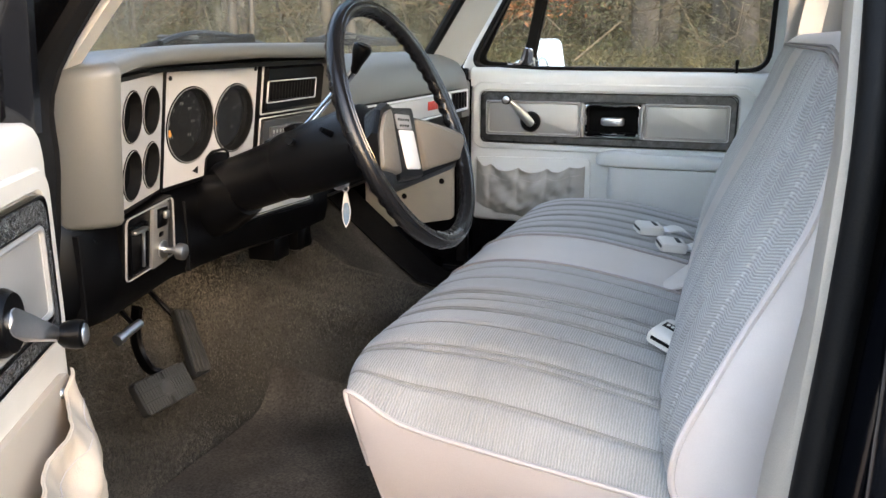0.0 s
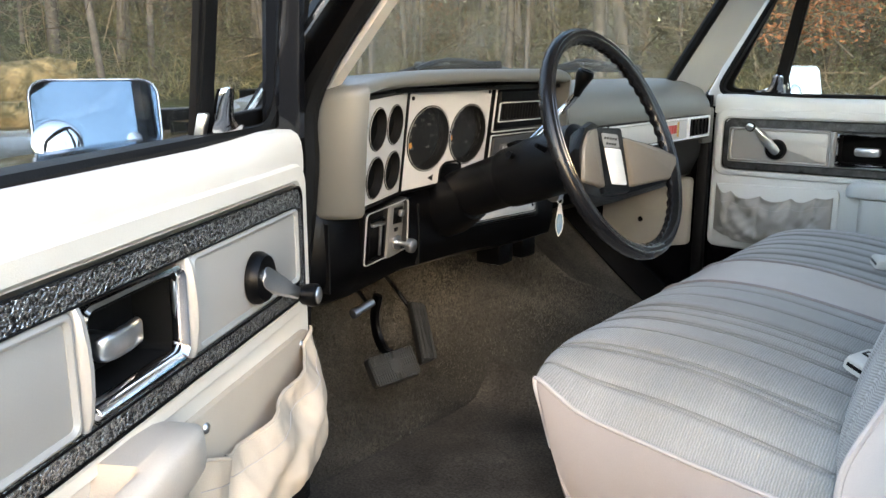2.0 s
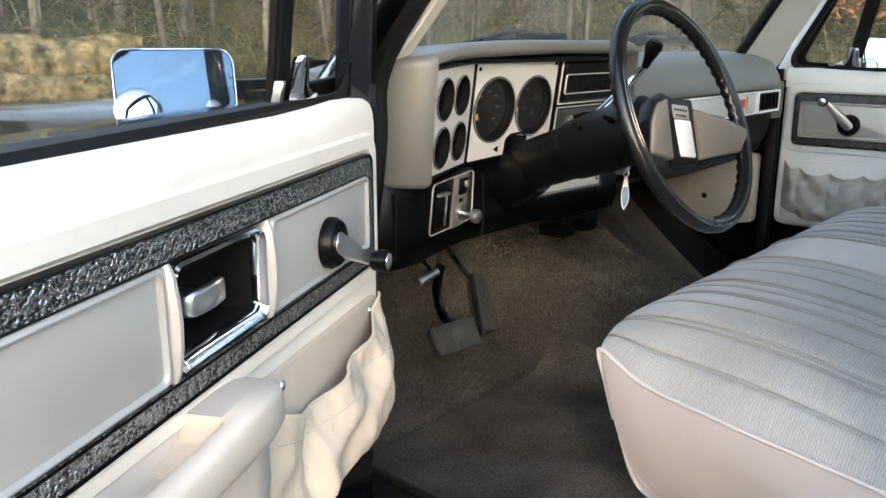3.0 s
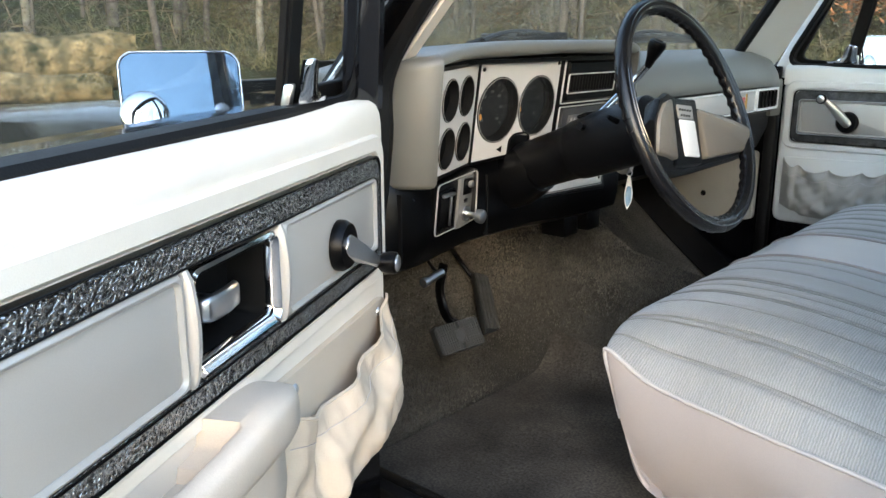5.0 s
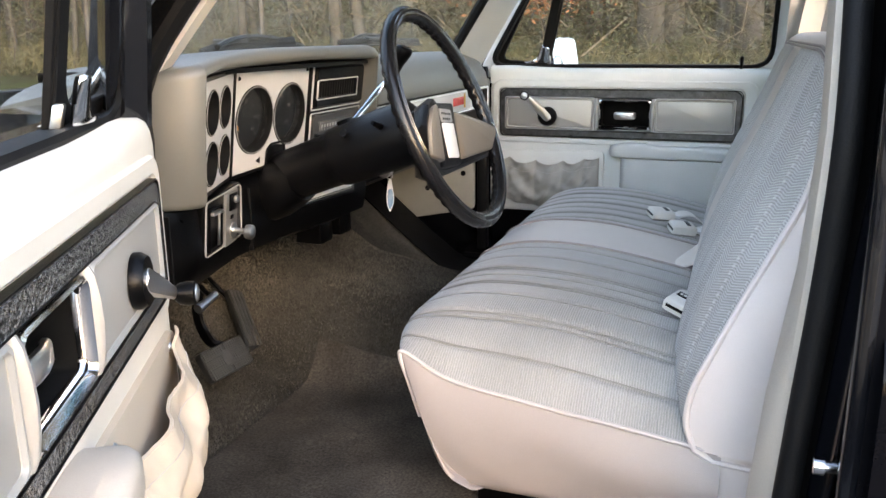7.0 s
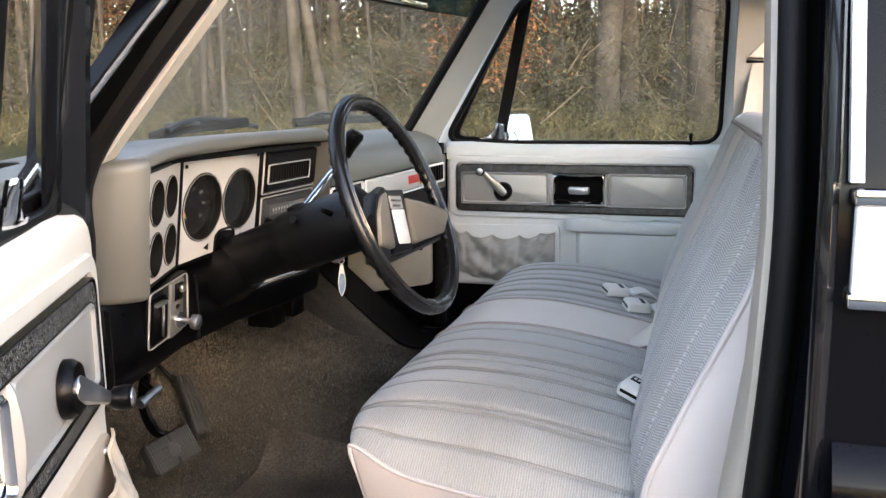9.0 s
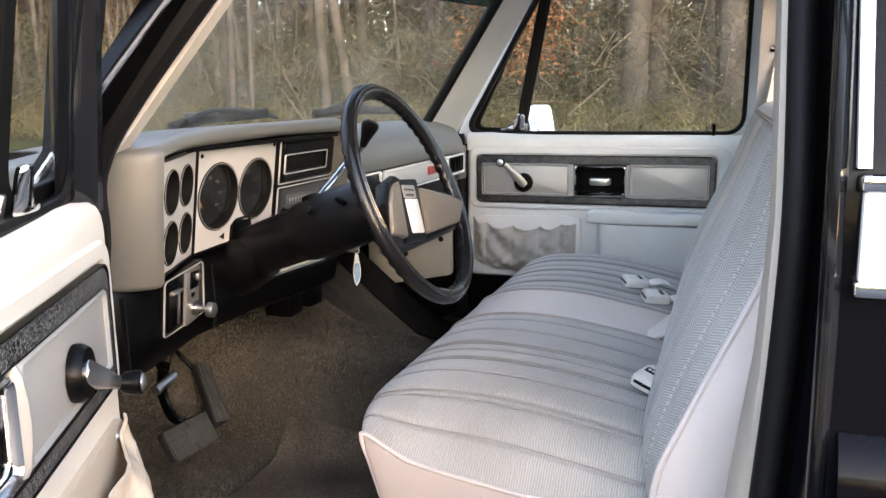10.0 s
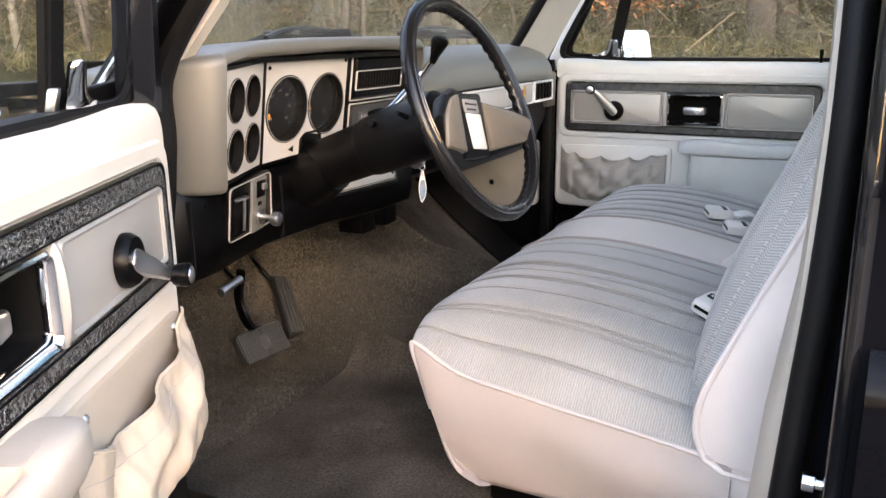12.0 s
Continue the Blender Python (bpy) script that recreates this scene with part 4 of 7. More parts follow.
            e = min(1, 9 * u, 9 * (1 - u))
            c = 0.006 + e * (0.016 * interp(v, [0, 0.2, 0.5, 1], [0.5, 1.3, 1.1, 0.55]) + (0.017 * arch - 0.006) * (0.35 + 0.65 * v) * interp(v, [0, 0.85, 1], [1, 1, 0.75]) + 0.015 * noise.noise(Vector((u * 7 + 2.5 * v, v * 2.5, 5.0))) + 0.006 * noise.noise(Vector((u * 17 - 6 * v, v * 5, 2.0))))
        return T @ Vector((a, b, max(c, 0.005)))

    sheet(bm, 90, 24, pouch, thick=T.to_3x3() @ Vector((0, 0, -0.002)))
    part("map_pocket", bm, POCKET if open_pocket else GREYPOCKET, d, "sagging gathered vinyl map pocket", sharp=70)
    bm = bmesh.new()
    tube(bm, [pouch(k / 60, 0.985) for k in range(61)], 0.0016, 6)
    part("pocket_hem", bm, POCKET if open_pocket else GREYPOCKET, d, "rolled hem of the pocket")
    bm = bmesh.new()
    tube(bm, [pouch(k / 60, 0.80) + T.to_3x3() @ Vector((0, 0, 0.0004)) for k in range(2, 59)], 0.0006, 5)
    part("pocket_stitching", bm, PIPINGVINYL, d, "line of stitching under the hem")
    for a, b in ((-0.290, 0.926), (-0.022, 0.930)) if open_pocket else ():
        bm = bmesh.new()
        hemi(bm, 0.006, 0.004, T @ Matrix.Translation((a, b, 0.004)), 12, 3)
        part("snap", bm, SATIN, d, "metal snap")
    # window frame with quarter light
    out = rpoly([(-0.405, 1.165), (0.52, 1.165), (0.52, 1.66), (-0.125, 1.66)], 0.05, 6)
    inn = rpoly([(-0.358, 1.203), (0.478, 1.203), (0.482, 1.63), (-0.085, 1.63)], 0.055, 6)
    L = T @ Matrix(((1, 0, 0, 0), (0, 1, 0, 0), (0, 0.24, 1, -0.288), (0, 0, 0, 1)))
    bm = bmesh.new()
    back = rpoly([(-0.393, 1.203), (0.478, 1.203), (0.482, 1.63), (-0.113, 1.63)], 0.055, 6)
    shell = (-0.45, -0.15, -0.43, -0.14)
    if open_pocket:
        out = rpoly([(-0.425, 1.165), (0.52, 1.165), (0.52, 1.66), (-0.305, 1.66)], 0.05, 6)
        inn = rpoly([(-0.328, 1.210), (0.478, 1.203), (0.482, 1.63), (-0.200, 1.63)], 0.045, 6)
        back = rpoly([(-0.412, 1.208), (0.478, 1.203), (0.482, 1.63), (-0.290, 1.63)], 0.045, 6)
        shell = (-0.50, -0.37, -0.475, -0.345)
    rs = [ring(bm, r, L) for r in ([(x, y, -0.078) for x, y in out], [(x, y, -0.042) for x, y in out], [(x, y, -0.037) for x, y in inset(out, 0.005)], [(x, y, -0.036) for x, y in inset(inn, -0.006)], [(x, y, -0.041) for x, y in inn], [(x, y, -0.078) for x, y in back])]
    for r0, r1 in zip(rs, rs[1:] + rs[:1]):
        bridge(bm, r0, r1)
    part("window_frame", bm, BLACKRUB if open_pocket else skin, d, "black window frame and seal" if open_pocket else "pale painted window frame")
    if not open_pocket:
        bm = bmesh.new()
        bezel(bm, inset(inn, -0.009), inset(inn, 0.004), -0.060, -0.032, 0.003, L)
        part("window_seal", bm, BLACKRUB, d, "black rubber window seal")
    bm = bmesh.new()
    bezel(bm, rpoly([(shell[0], 1.165), (0.53, 1.165), (0.53, 1.67), (shell[1], 1.67)], 0.05, 6), rpoly([(shell[2], 1.203), (0.48, 1.203), (0.484, 1.635), (shell[3], 1.635)], 0.055, 6), -0.115, -0.08, 0.005, L)
    part("outer_frame", bm, PAINT, d, "glossy black outer window frame")
    bm = bmesh.new()
    slab(bm, [(-0.205, 1.195), (-0.172, 1.195), (-0.062, 1.635), (-0.095, 1.635)], -0.074, -0.066, 0.002, L)
    part("window_divider", bm, BLACKRUB, d, "black quarter light divider")
    bm = bmesh.new()
    slab(bm, [(-0.195, 1.205), (0.482, 1.205), (0.484, 1.635), (-0.08, 1.635)], -0.078, -0.074, 0.0005, L)
    part("window_pane", bm, GLASS, d, "clear door window").visible_shadow = False
    bm = bmesh.new()
    slab(bm, [(-0.405, 1.212), (-0.20, 1.208), (-0.090, 1.632), (-0.27, 1.632)] if open_pocket else [(-0.352, 1.212), (-0.20, 1.208), (-0.090, 1.632)], -0.071, -0.067, 0.0005, L)
    part("quarter_light", bm, GLASS, d, "clear quarter light").visible_shadow = False
    bm = bmesh.new()
    if open_pocket:
        bezel(bm, rpoly([(-0.412, 1.18), (-0.18, 1.18), (-0.068, 1.65), (-0.285, 1.65)], 0.05, 6), rpoly([(-0.380, 1.230), (-0.203, 1.224), (-0.106, 1.60), (-0.262, 1.60)], 0.04, 6), -0.0735, -0.063, 0.002, L)
    else:
        bezel(bm, rpoly([(-0.385, 1.18), (-0.18, 1.18), (-0.068, 1.65), (-0.090, 1.65)], 0.05, 6), rpoly([(-0.325, 1.220), (-0.203, 1.214), (-0.106, 1.60), (-0.118, 1.60)], 0.03, 6), -0.0735, -0.063, 0.002, L)
    part("quarter_light_frame", bm, BLACKRUB, d, "black quarter light frame")
    if open_pocket:
        # painted front upright of the door frame, with its rolled gasket
        bm = bmesh.new()
        rs = []
        for z in (1.190, 1.25, 1.32, 1.42, 1.52, 1.64):
            k = z - 1.25
            eu, ec, gu, gc = -0.336 + 0.32 * k, 0.004 + 0.155 * k, -0.310 + 0.29 * k, -0.040 + 0.17 * k
            rs.append([(eu, z, ec), (eu - 0.008, z, ec - 0.008), (eu - 0.055, z, ec - 0.030), (gu - 0.085, z, gc - 0.032), (gu, z, gc - 0.002), (gu, z, gc + 0.003), (gu - 0.007, z, gc + 0.012), (gu - 0.006, z, gc + 0.018), (eu + 0.012, z, ec - 0.012), (eu + 0.010, z, ec - 0.003)])
        loft(bm, rs, T)
        part("frame_upright", bm, PAINT, d, "glossy black front upright of the window frame", sharp=30)
    bm = bmesh.new()
    rs = []
    for f, ca, w in ((0.0, -0.206, 0.040), (0.08, -0.205, 0.042), (0.16, -0.192, 0.028), (0.3, -0.186, 0.020), (0.65, -0.181, 0.017), (0.85, -0.180, 0.016), (0.96, -0.180, 0.012), (1.0, -0.180, 0.005)):
        bb = 1.210 + 0.050 * f
        rs.append([(ca + w * math.cos(q * math.pi / 4), bb, -0.043 + min(w, 0.010) * 0.8 * math.sin(q * math.pi / 4)) for q in range(8)])
    loft(bm, rs, L)
    latch = part("vent_latch", bm, CHROME, d, "chrome quarter light latch")
    bm = bmesh.new()
    box(bm, -0.176, -0.164, 1.206, 1.232, -0.066, -0.054, 0.003, L)
    part("latch_bracket", bm, SATIN, latch, "worn metal latch bracket")
    bm = bmesh.new()
    lathe(bm, [(0.0045, 0.0), (0.0045, 0.018), (0.006, 0.022), (0.006, 0.034), (0.004, 0.036)], T @ Matrix.Translation((0.400, 1.195, -0.02)) @ pose(0, 0, 0, -90, 0, 0), 10)
    part("lock_pin", bm, BLACKPL, d, "black lock pin")
    return d


def door_mirror(M, T, name_at, k=1.0, silver=MIRROR):
    """A chrome-backed door mirror with a stick-on round glass. M: local a right on the glass, b up, c out of it."""
    m = thing("door_mirror", name_at, "chrome door mirror with a small round blind-spot glass", "door mirror", group="door mirrors")
    bm = bmesh.new()
    o = rrect(-0.098 * k, 0.098 * k, -0.078 * k, 0.078 * k, 0.024, 8)
    loft(bm, [[(x * 0.6, y * 0.6, -0.045) for x, y in o], [(x * 0.9, y * 0.9, -0.038) for x, y in o], [(x, y, -0.015) for x, y in o], [(x, y, 0.0) for x, y in o], [(x, y, 0.003) for x, y in inset(o, 0.0015)]], M)
    part("mirror_housing", bm, CHROME, m, "bright mirror housing")
    bm = bmesh.new()
    slab(bm, inset(o, 0.0040), 0.002, 0.0042, 0.0006, M)
    g = part("mirror_glass", bm, silver, m, "silvered mirror glass", sharp=8)
    bm = bmesh.new()
    bezel(bm, inset(o, 0.0030), inset(o, 0.0046), 0.002, 0.0050, 0.0004, M)
    part("mirror_gasket", bm, BLACKRUB, m, "thin black gasket")
    bm = bmesh.new()
    hemi(bm, 0.038 * k, 0.007, M @ Matrix.Translation((-0.062 * k, -0.026 * k, 0.004)), 28, 6)
    part("blind_spot_mirror", bm, MIRROR, g, "round convex mirror")
    bm = bmesh.new()
    p0, p1 = M @ Vector((0, -0.05, -0.03)), T @ Vector((-0.19, 1.20, -0.15))
    tube(bm, smooth_path([p0, p0.lerp(p1, 0.5) + Vector((0, 0, -0.02)), p1], 5), 0.009, 8)
    part("mirror_arm", bm, CHROME, m, "chrome mirror arm")
    return m


DRV = axes((-0.100, -2.015, 0), (0.462, -0.887, 0), (0, 0, 1), (0.887, 0.462, 0))
PAS = axes((0, 0, 0), (1, 0, 0), (0, 0, 1), (0, -1, 0))
door("door_1", DRV, "open truck door with cream panel and sagging map pocket", (-0.227, 1.013), True)
door("door_2", PAS, "closed truck door with cream panel and silver inserts", (-0.221, 1.115), False)
c = Vector((-0.500, -1.860, 1.203))
fwd = Vector((0.88, -0.42, 0.27)).normalized()
right = Vector((0, 0, 1)).cross(fwd).normalized()
door_mirror(axes(c, right, fwd.cross(right), fwd), DRV, c + Vector((0, 0, -0.07)), 0.84, BLUEMIRROR)
c = PAS @ Vector((-0.155, 1.222, -0.22))
fwd = Vector((0.93, -0.32, 0.2)).normalized()
right = Vector((0, 0, 1)).cross(fwd).normalized()
door_mirror(axes(c, right, fwd.cross(right), fwd), PAS, c + Vector((0, 0, -0.07)), 0.84, SATIN)

# ---- dashboard ----
dash = thing("dashboard", (-0.45, YC, 0.9), "grey-beige dashboard with silver gauge panel and black lower part", "dashboard")


def dash_body(bm, stations):
    """Loft of x-z outlines along y."""
    loft(bm, [[(x, y, z) for x, z in pr] for y, pr in stations])


def hood_top(y):
    """Height of the padded hood along the dash."""
    return interp(y, [-1.625, -1.605, -1.585, -1.56, -1.526, -1.49, -1.455, -1.40, -1.33, -0.96, -0.925, -0.905], [1.228, 1.240, 1.248, 1.256, 1.264, 1.270, 1.273, 1.276, 1.278, 1.278, 1.272, 1.262])


def hood_lip(y):
    """How far the hood's front reaches towards the seat."""
    return interp(y, [-1.625, -1.615, -1.603, -1.588, -1.57, -1.556, -1.546, -1.50, -1.40, -0.96, -0.925, -0.905], [-0.470, -0.420, -0.378, -0.343, -0.314, -0.301, -0.296, -0.302, -0.308, -0.309, -0.312, -0.322])


def hood_profile(y, low, rake=0.0):
    """An x-z outline of the hood: flat top, rolled front edge, and a front face down to low."""
    t, f, r = hood_top(y), hood_lip(y), 0.017
    roll = [(f - r + r * math.sin(a), t - r + r * math.cos(a)) for a in [k * math.pi / 12 for k in range(7)]]
    if low > t - 0.04:
        roll += [(f - 0.002, low + 0.004), (f - 0.007, low)]
    else:
        roll += [(f - rake * 0.4, t - 0.08), (f - rake * 0.9, low + 0.010), (f - rake - 0.004, low + 0.003), (f - rake - 0.012, low)]
    return [(-0.60, low), (-0.60, t - 0.03), (-0.50, t - 0.010), (f - 0.06, t - 0.002)] + roll


bm = bmesh.new()
dash_body(bm, [(y, hood_profile(y, 1.052, 0.018)) for y in (-1.622, -1.615, -1.603, -1.595, -1.588, -1.579, -1.57, -1.563, -1.556, -1.551, -1.546)])
part("dash_end", bm, PAD, dash, "padded dash end", sharp=50)
bm = bmesh.new()
dash_body(bm, [(y, hood_profile(y, interp(y, [-1.546, -1.45, -1.2, -0.9], [1.242, 1.250, 1.255, 1.250]))) for y in (-1.546, -1.53, -1.51, -1.49, -1.47, -1.45, -1.42, -1.38, -1.30, -1.20, -1.10, -0.97, -0.955, -0.93)])
part("dash_brow", bm, PAD, dash, "padded brow over the gauges", sharp=50)
bm = bmesh.new()
dash_body(bm, [(y, hood_profile(y, 1.085, 0.012)) for y in (-0.930, -0.922, -0.914, -0.908, -0.905)])
part("dash_end", bm, PAD, dash, "padded end beside the radio", sharp=50)
bm = bmesh.new()
dash_body(bm, [(y, [(-0.60, 1.05), (-0.60, 1.245), (-0.335, 1.247), (-0.335, 1.240), (-0.395, 1.236), (-0.40, 1.05)]) for y in (-1.545, -0.93)])
part("hood_lining", bm, BLACKPL, dash, "black lining behind the gauges")
pp = [(-0.60, 1.20), (-0.60, 1.235), (-0.50, 1.250), (-0.43, 1.252), (-0.385, 1.244), (-0.352, 1.225), (-0.332, 1.195), (-0.324, 1.165), (-0.326, 1.152), (-0.40, 1.15)]


def pp_at(dx, dz):
    return [(x + (dx if x > -0.45 else 0), z + dz) for x, z in pp]


bm = bmesh.new()
dash_body(bm, [(-0.906, pp_at(0, 0)), (-0.6, pp_at(0, 0)), (-0.3, pp_at(0, 0)), (-0.15, pp_at(-0.003, -0.002)), (-0.07, pp_at(-0.008, -0.008)), (-0.035, pp_at(-0.018, -0.016)), (-0.012, pp_at(-0.04, -0.028)), (-0.005, pp_at(-0.07, -0.036))])
part("dash_pad", bm, PAD, dash, "smooth grey-beige pad", sharp=60)
bm = bmesh.new()
loft(bm, [[(x, y, z) for y, z in rrect(-0.085, -0.006, 1.062, 1.165, 0.012)] for x in (-0.40, -0.352, -0.345)])
part("pad_end", bm, PAD, dash, "pad end beside the far door")
# trim strip on the passenger side, with its vent
TS = axes((-0.333, 0, 0), (0, 1, 0), (0, 0, 1), (1, 0, 0))
bm = bmesh.new()
slab(bm, rpoly([(-0.905, 1.083), (-0.075, 1.080), (-0.070, 1.150), (-0.905, 1.150)], 0.008), -0.05, 0.0, 0.003, TS)
strip = part("trim_strip", bm, BLACKPL, dash, "black backing of the trim strip")
bm = bmesh.new()
slab(bm, rpoly([(-0.70, 1.093), (-0.245, 1.091), (-0.245, 1.141), (-0.70, 1.141)], 0.005), 0.0, 0.004, 0.002, TS)
part("trim_plate", bm, SILVER, strip, "pale silver trim plate")
for o, i in (((-0.900, -0.72, 1.088, 1.147), 0.004), ((-0.705, -0.240, 1.086, 1.146), 0.004), ((-0.232, -0.078, 1.086, 1.146), 0.006)):
    bm = bmesh.new()
    bezel(bm, rrect(*o, 0.006), rrect(o[0] + i, o[1] - i, o[2] + i, o[3] - i, 0.004), 0.0, 0.006, 0.001, TS)
    part("trim_bead", bm, WHITEBTN, strip, "pale trim bead")
for k in range(6):
    bm = bmesh.new()
    y = -0.218 + k * 0.026
    box(bm, 0.0, 0.004, y - 0.002, y + 0.002, 1.095, 1.137, 0.0, T=Matrix.Translation((-0.333, 0, 0)))
    part("vent_slat", bm, BLACKPL, strip)
bm = bmesh.new()
for k in range(5):
    slab(bm, rrect(-0.405 + 0.017 * k, -0.391 + 0.017 * k, 1.108, 1.130, 0.002), 0.004, 0.0075, 0.001, TS)
badge = part("badge", bm, RED, strip, "row of small red badge blocks")
bm = bmesh.new()
slab(bm, rrect(-0.314, -0.308, 1.098, 1.138, 0.002), 0.004, 0.008, 0.001, TS)
part("badge_bar", bm, GOLD, badge, "gold upright bar")
# lower dash, black
lo = [(-0.60, 1.06), (-0.392, 1.070), (-0.384, 1.062), (-0.376, 1.045), (-0.373, 0.99), (-0.374, 0.955), (-0.382, 0.932), (-0.42, 0.915), (-0.60, 0.91)]
lo_end = [(x + (0.028 if x > -0.45 and z > 0.95 else 0.014), z if z > 0.95 else z - 0.014) for x, z in lo]
lo_mid = [(x, z - (0.012 if z < 0.95 else 0)) for x, z in lo]
bm = bmesh.new()
dash_body(bm, [(-1.628, [(x - (0.05 if x > -0.45 else 0), z) for x, z in lo_end]), (-1.60, [(x - (0.018 if x > -0.45 else 0), z) for x, z in lo_end]), (-1.555, lo_end), (-1.53, lo_end), (-1.385, lo), (-1.2, lo), (-1.0, lo_mid), (-0.93, lo_mid), (-0.88, lo_mid)])
part("lower_dash", bm, BLACKPL, dash, "glossy black lower dash panel")
for y in (-1.585, -1.345):
    bm = bmesh.new()
    box(bm, -0.38, -0.352 if y < -1.5 else -0.371, y - 0.0015, y + 0.0015, 0.935, 1.045, 0.0)
    part("panel_joint", bm, BLACKRUB, dash, "raised joint in the lower panel")
lo2 = [(-0.60, 1.10), (-0.355, 1.085), (-0.36, 1.03), (-0.385, 0.97), (-0.43, 0.945), (-0.60, 0.94)]
bm = bmesh.new()
dash_body(bm, [(-0.90, lo2), (-0.10, lo2), (-0.06, lo2)])
part("glove_box", bm, BLACKPL, dash, "black glove box")
# gauge panel
TB = Vector((0.14, 0, 1)).normalized()
TC = axes((-0.353, 0, 1.238), (0, 1, 0), TB, Vector((1, 0, -0.14)).normalized())
BIGG = ((-1.327, -0.080, 0.0565), (-1.212, -0.079, 0.0545))
bm = bmesh.new()
holed(bm, rpoly([(-1.387, -0.168), (-1.150, -0.158), (-1.150, 0.008), (-1.387, 0.001)], 0.003), BIGG, -0.004, 0.0, TC)
plate = part("gauge_plate", bm, SILVER, dash, "brushed silver gauge panel")
sa = Vector((-0.335, 0.942, 0)).normalized()
TSM = axes((-0.357, -1.387, 1.238), sa, TB, sa.cross(TB).normalized())
SMALLG = ((-0.120, -0.052, 0.0335), (-0.050, -0.049, 0.0325), (-0.116, -0.130, 0.0335), (-0.045, -0.126, 0.0325))
bm = bmesh.new()
holed(bm, rpoly([(-0.164, -0.172), (-0.001, -0.168), (-0.001, 0.001), (-0.164, -0.006)], 0.003), SMALLG, -0.004, 0.0, TSM)
side = part("small_gauge_plate", bm, SILVER, dash, "angled silver small gauge panel")
bm = bmesh.new()
bezel(bm, rpoly([(-1.392, -0.174), (-1.144, -0.164), (-1.144, 0.014), (-1.392, 0.006)], 0.003), rpoly([(-1.3875, -0.1685), (-1.1495, -0.1585), (-1.1495, 0.0085), (-1.3875, 0.0015)], 0.003), -0.02, 0.0012, 0.001, TC)
part("panel_edge", bm, BLACKPL, dash, "black panel edge")
bm = bmesh.new()
bezel(bm, rpoly([(-0.170, -0.179), (0.0, -0.174), (0.0, 0.008), (-0.170, 0.001)], 0.003), rpoly([(-0.1645, -0.1725), (-0.001, -0.1685), (-0.001, 0.0015), (-0.1645, -0.0055)], 0.003), -0.02, 0.0012, 0.001, TSM)
part("panel_edge", bm, BLACKPL, dash, "black panel edge")


def gauge(T, r, marks, needle, parent, label):
    """A deep round gauge: flush black ring, dark well, dial, marks, needle and lens."""
    bm = bmesh.new()
    dp = -0.010 - 0.16 * r
    lathe(bm, [(r * 1.035, -0.002), (r * 1.035, 0.0012), (r * 0.965, 0.0018), (r * 0.955, 0.0), (r * 0.93, -0.006), (r * 0.90, dp - 0.003)], T, 48, caps=False)
    T0, T = T, T @ Matrix.Translation((0, 0, dp))
    g = part("gauge", bm, DIALWELL, parent, label)
    bm = bmesh.new()
    lathe(bm, [(r * 0.91, 0.0012), (r * 0.5, 0.0012), (r * 0.05, 0.0012)], T, 40)
    part("dial", bm, DIAL if marks else DIALWELL, g, "dark dial face")
    bm = bmesh.new()
    lathe(bm, [(r * 0.985, 0.0012), (r * 0.988, 0.0021), (r * 1.002, 0.0021), (r * 1.005, 0.0012)], T0, 48, caps=False)
    part("gauge_ring", bm, INSERT, g, "thin bright ring")
    if marks:
        bm = bmesh.new()
        for k in range(marks):
            a = radians(222 - 264 * k / (marks - 1))
            R = T @ Matrix.Rotation(a, 4, "Z")
            big = k % 2 == 0
            box(bm, r * (0.70 if big else 0.74), r * 0.80, -0.0004, 0.0004, 0.0014, 0.0020, 0, R)
            if big:
                p = Matrix.Translation((r * 0.52 * math.cos(a), r * 0.52 * math.sin(a), 0))
                for s in (-1, 1):
                    box(bm, s * r * 0.045 - r * 0.014, s * r * 0.045 + r * 0.014, -r * 0.04, r * 0.04, 0.0014, 0.0020, 0, T @ p)
        part("dial_marks", bm, DIALMARK, g, "pale dial marks")
        bm = bmesh.new()
        lathe(bm, [(r * 0.955, -0.0035), (r * 0.9, -0.0035), (r * 0.05, -0.0035)], T0, 40)
        part("lens", bm, LENS, g, "clear lens").visible_shadow = False
        bm = bmesh.new()
        R = T @ Matrix.Rotation(radians(needle), 4, "Z")
        loft(bm, [[(a * r, -w * r, 0.0024), (a * r, w * r, 0.0024), (a * r, w * r, 0.0036), (a * r, -w * r, 0.0036)] for a, w in ((0.50, 0.085), (0.66, 0.07), (0.80, 0.02))], R)
        part("needle", bm, ORANGE, g, "orange needle")
    return g


for (yy, zz, r), mk, nd, lb in zip(BIGG, (13, 9), (206, 196), ("speedometer dial with orange needle", "fuel dial with orange needle")):
    gauge(TC @ Matrix.Translation((yy, zz, 0.0)), r, mk, nd, plate, lb)
for sx, sy, r in SMALLG:
    gauge(TSM @ Matrix.Translation((sx, sy, 0.0)), r, 0, 200, side, "small round gauge in a dark well")
for yy, bb in ((-1.312, -0.152), (-1.196, -0.148)):
    bm = bmesh.new()
    s = 1 if yy > -1.25 else -1
    slab(bm, [(yy - s * 0.007, bb - 0.006), (yy + s * 0.007, bb), (yy - s * 0.007, bb + 0.006)][::s], 0.0, 0.001, 0.0003, TC)
    part("arrow_lamp", bm, BLACKPL, plate, "black arrow lens")
for a, b, P in ((-1.379, -0.008, TC), (-1.157, -0.002, TC), (-0.158, -0.160, TSM)):
    bm = bmesh.new()
    hemi(bm, 0.0038, 0.003, P @ Matrix.Translation((a, b, 0.0)), 10, 3)
    part("screw", bm, BLACKPL, plate, "black screw head")
bm = bmesh.new()
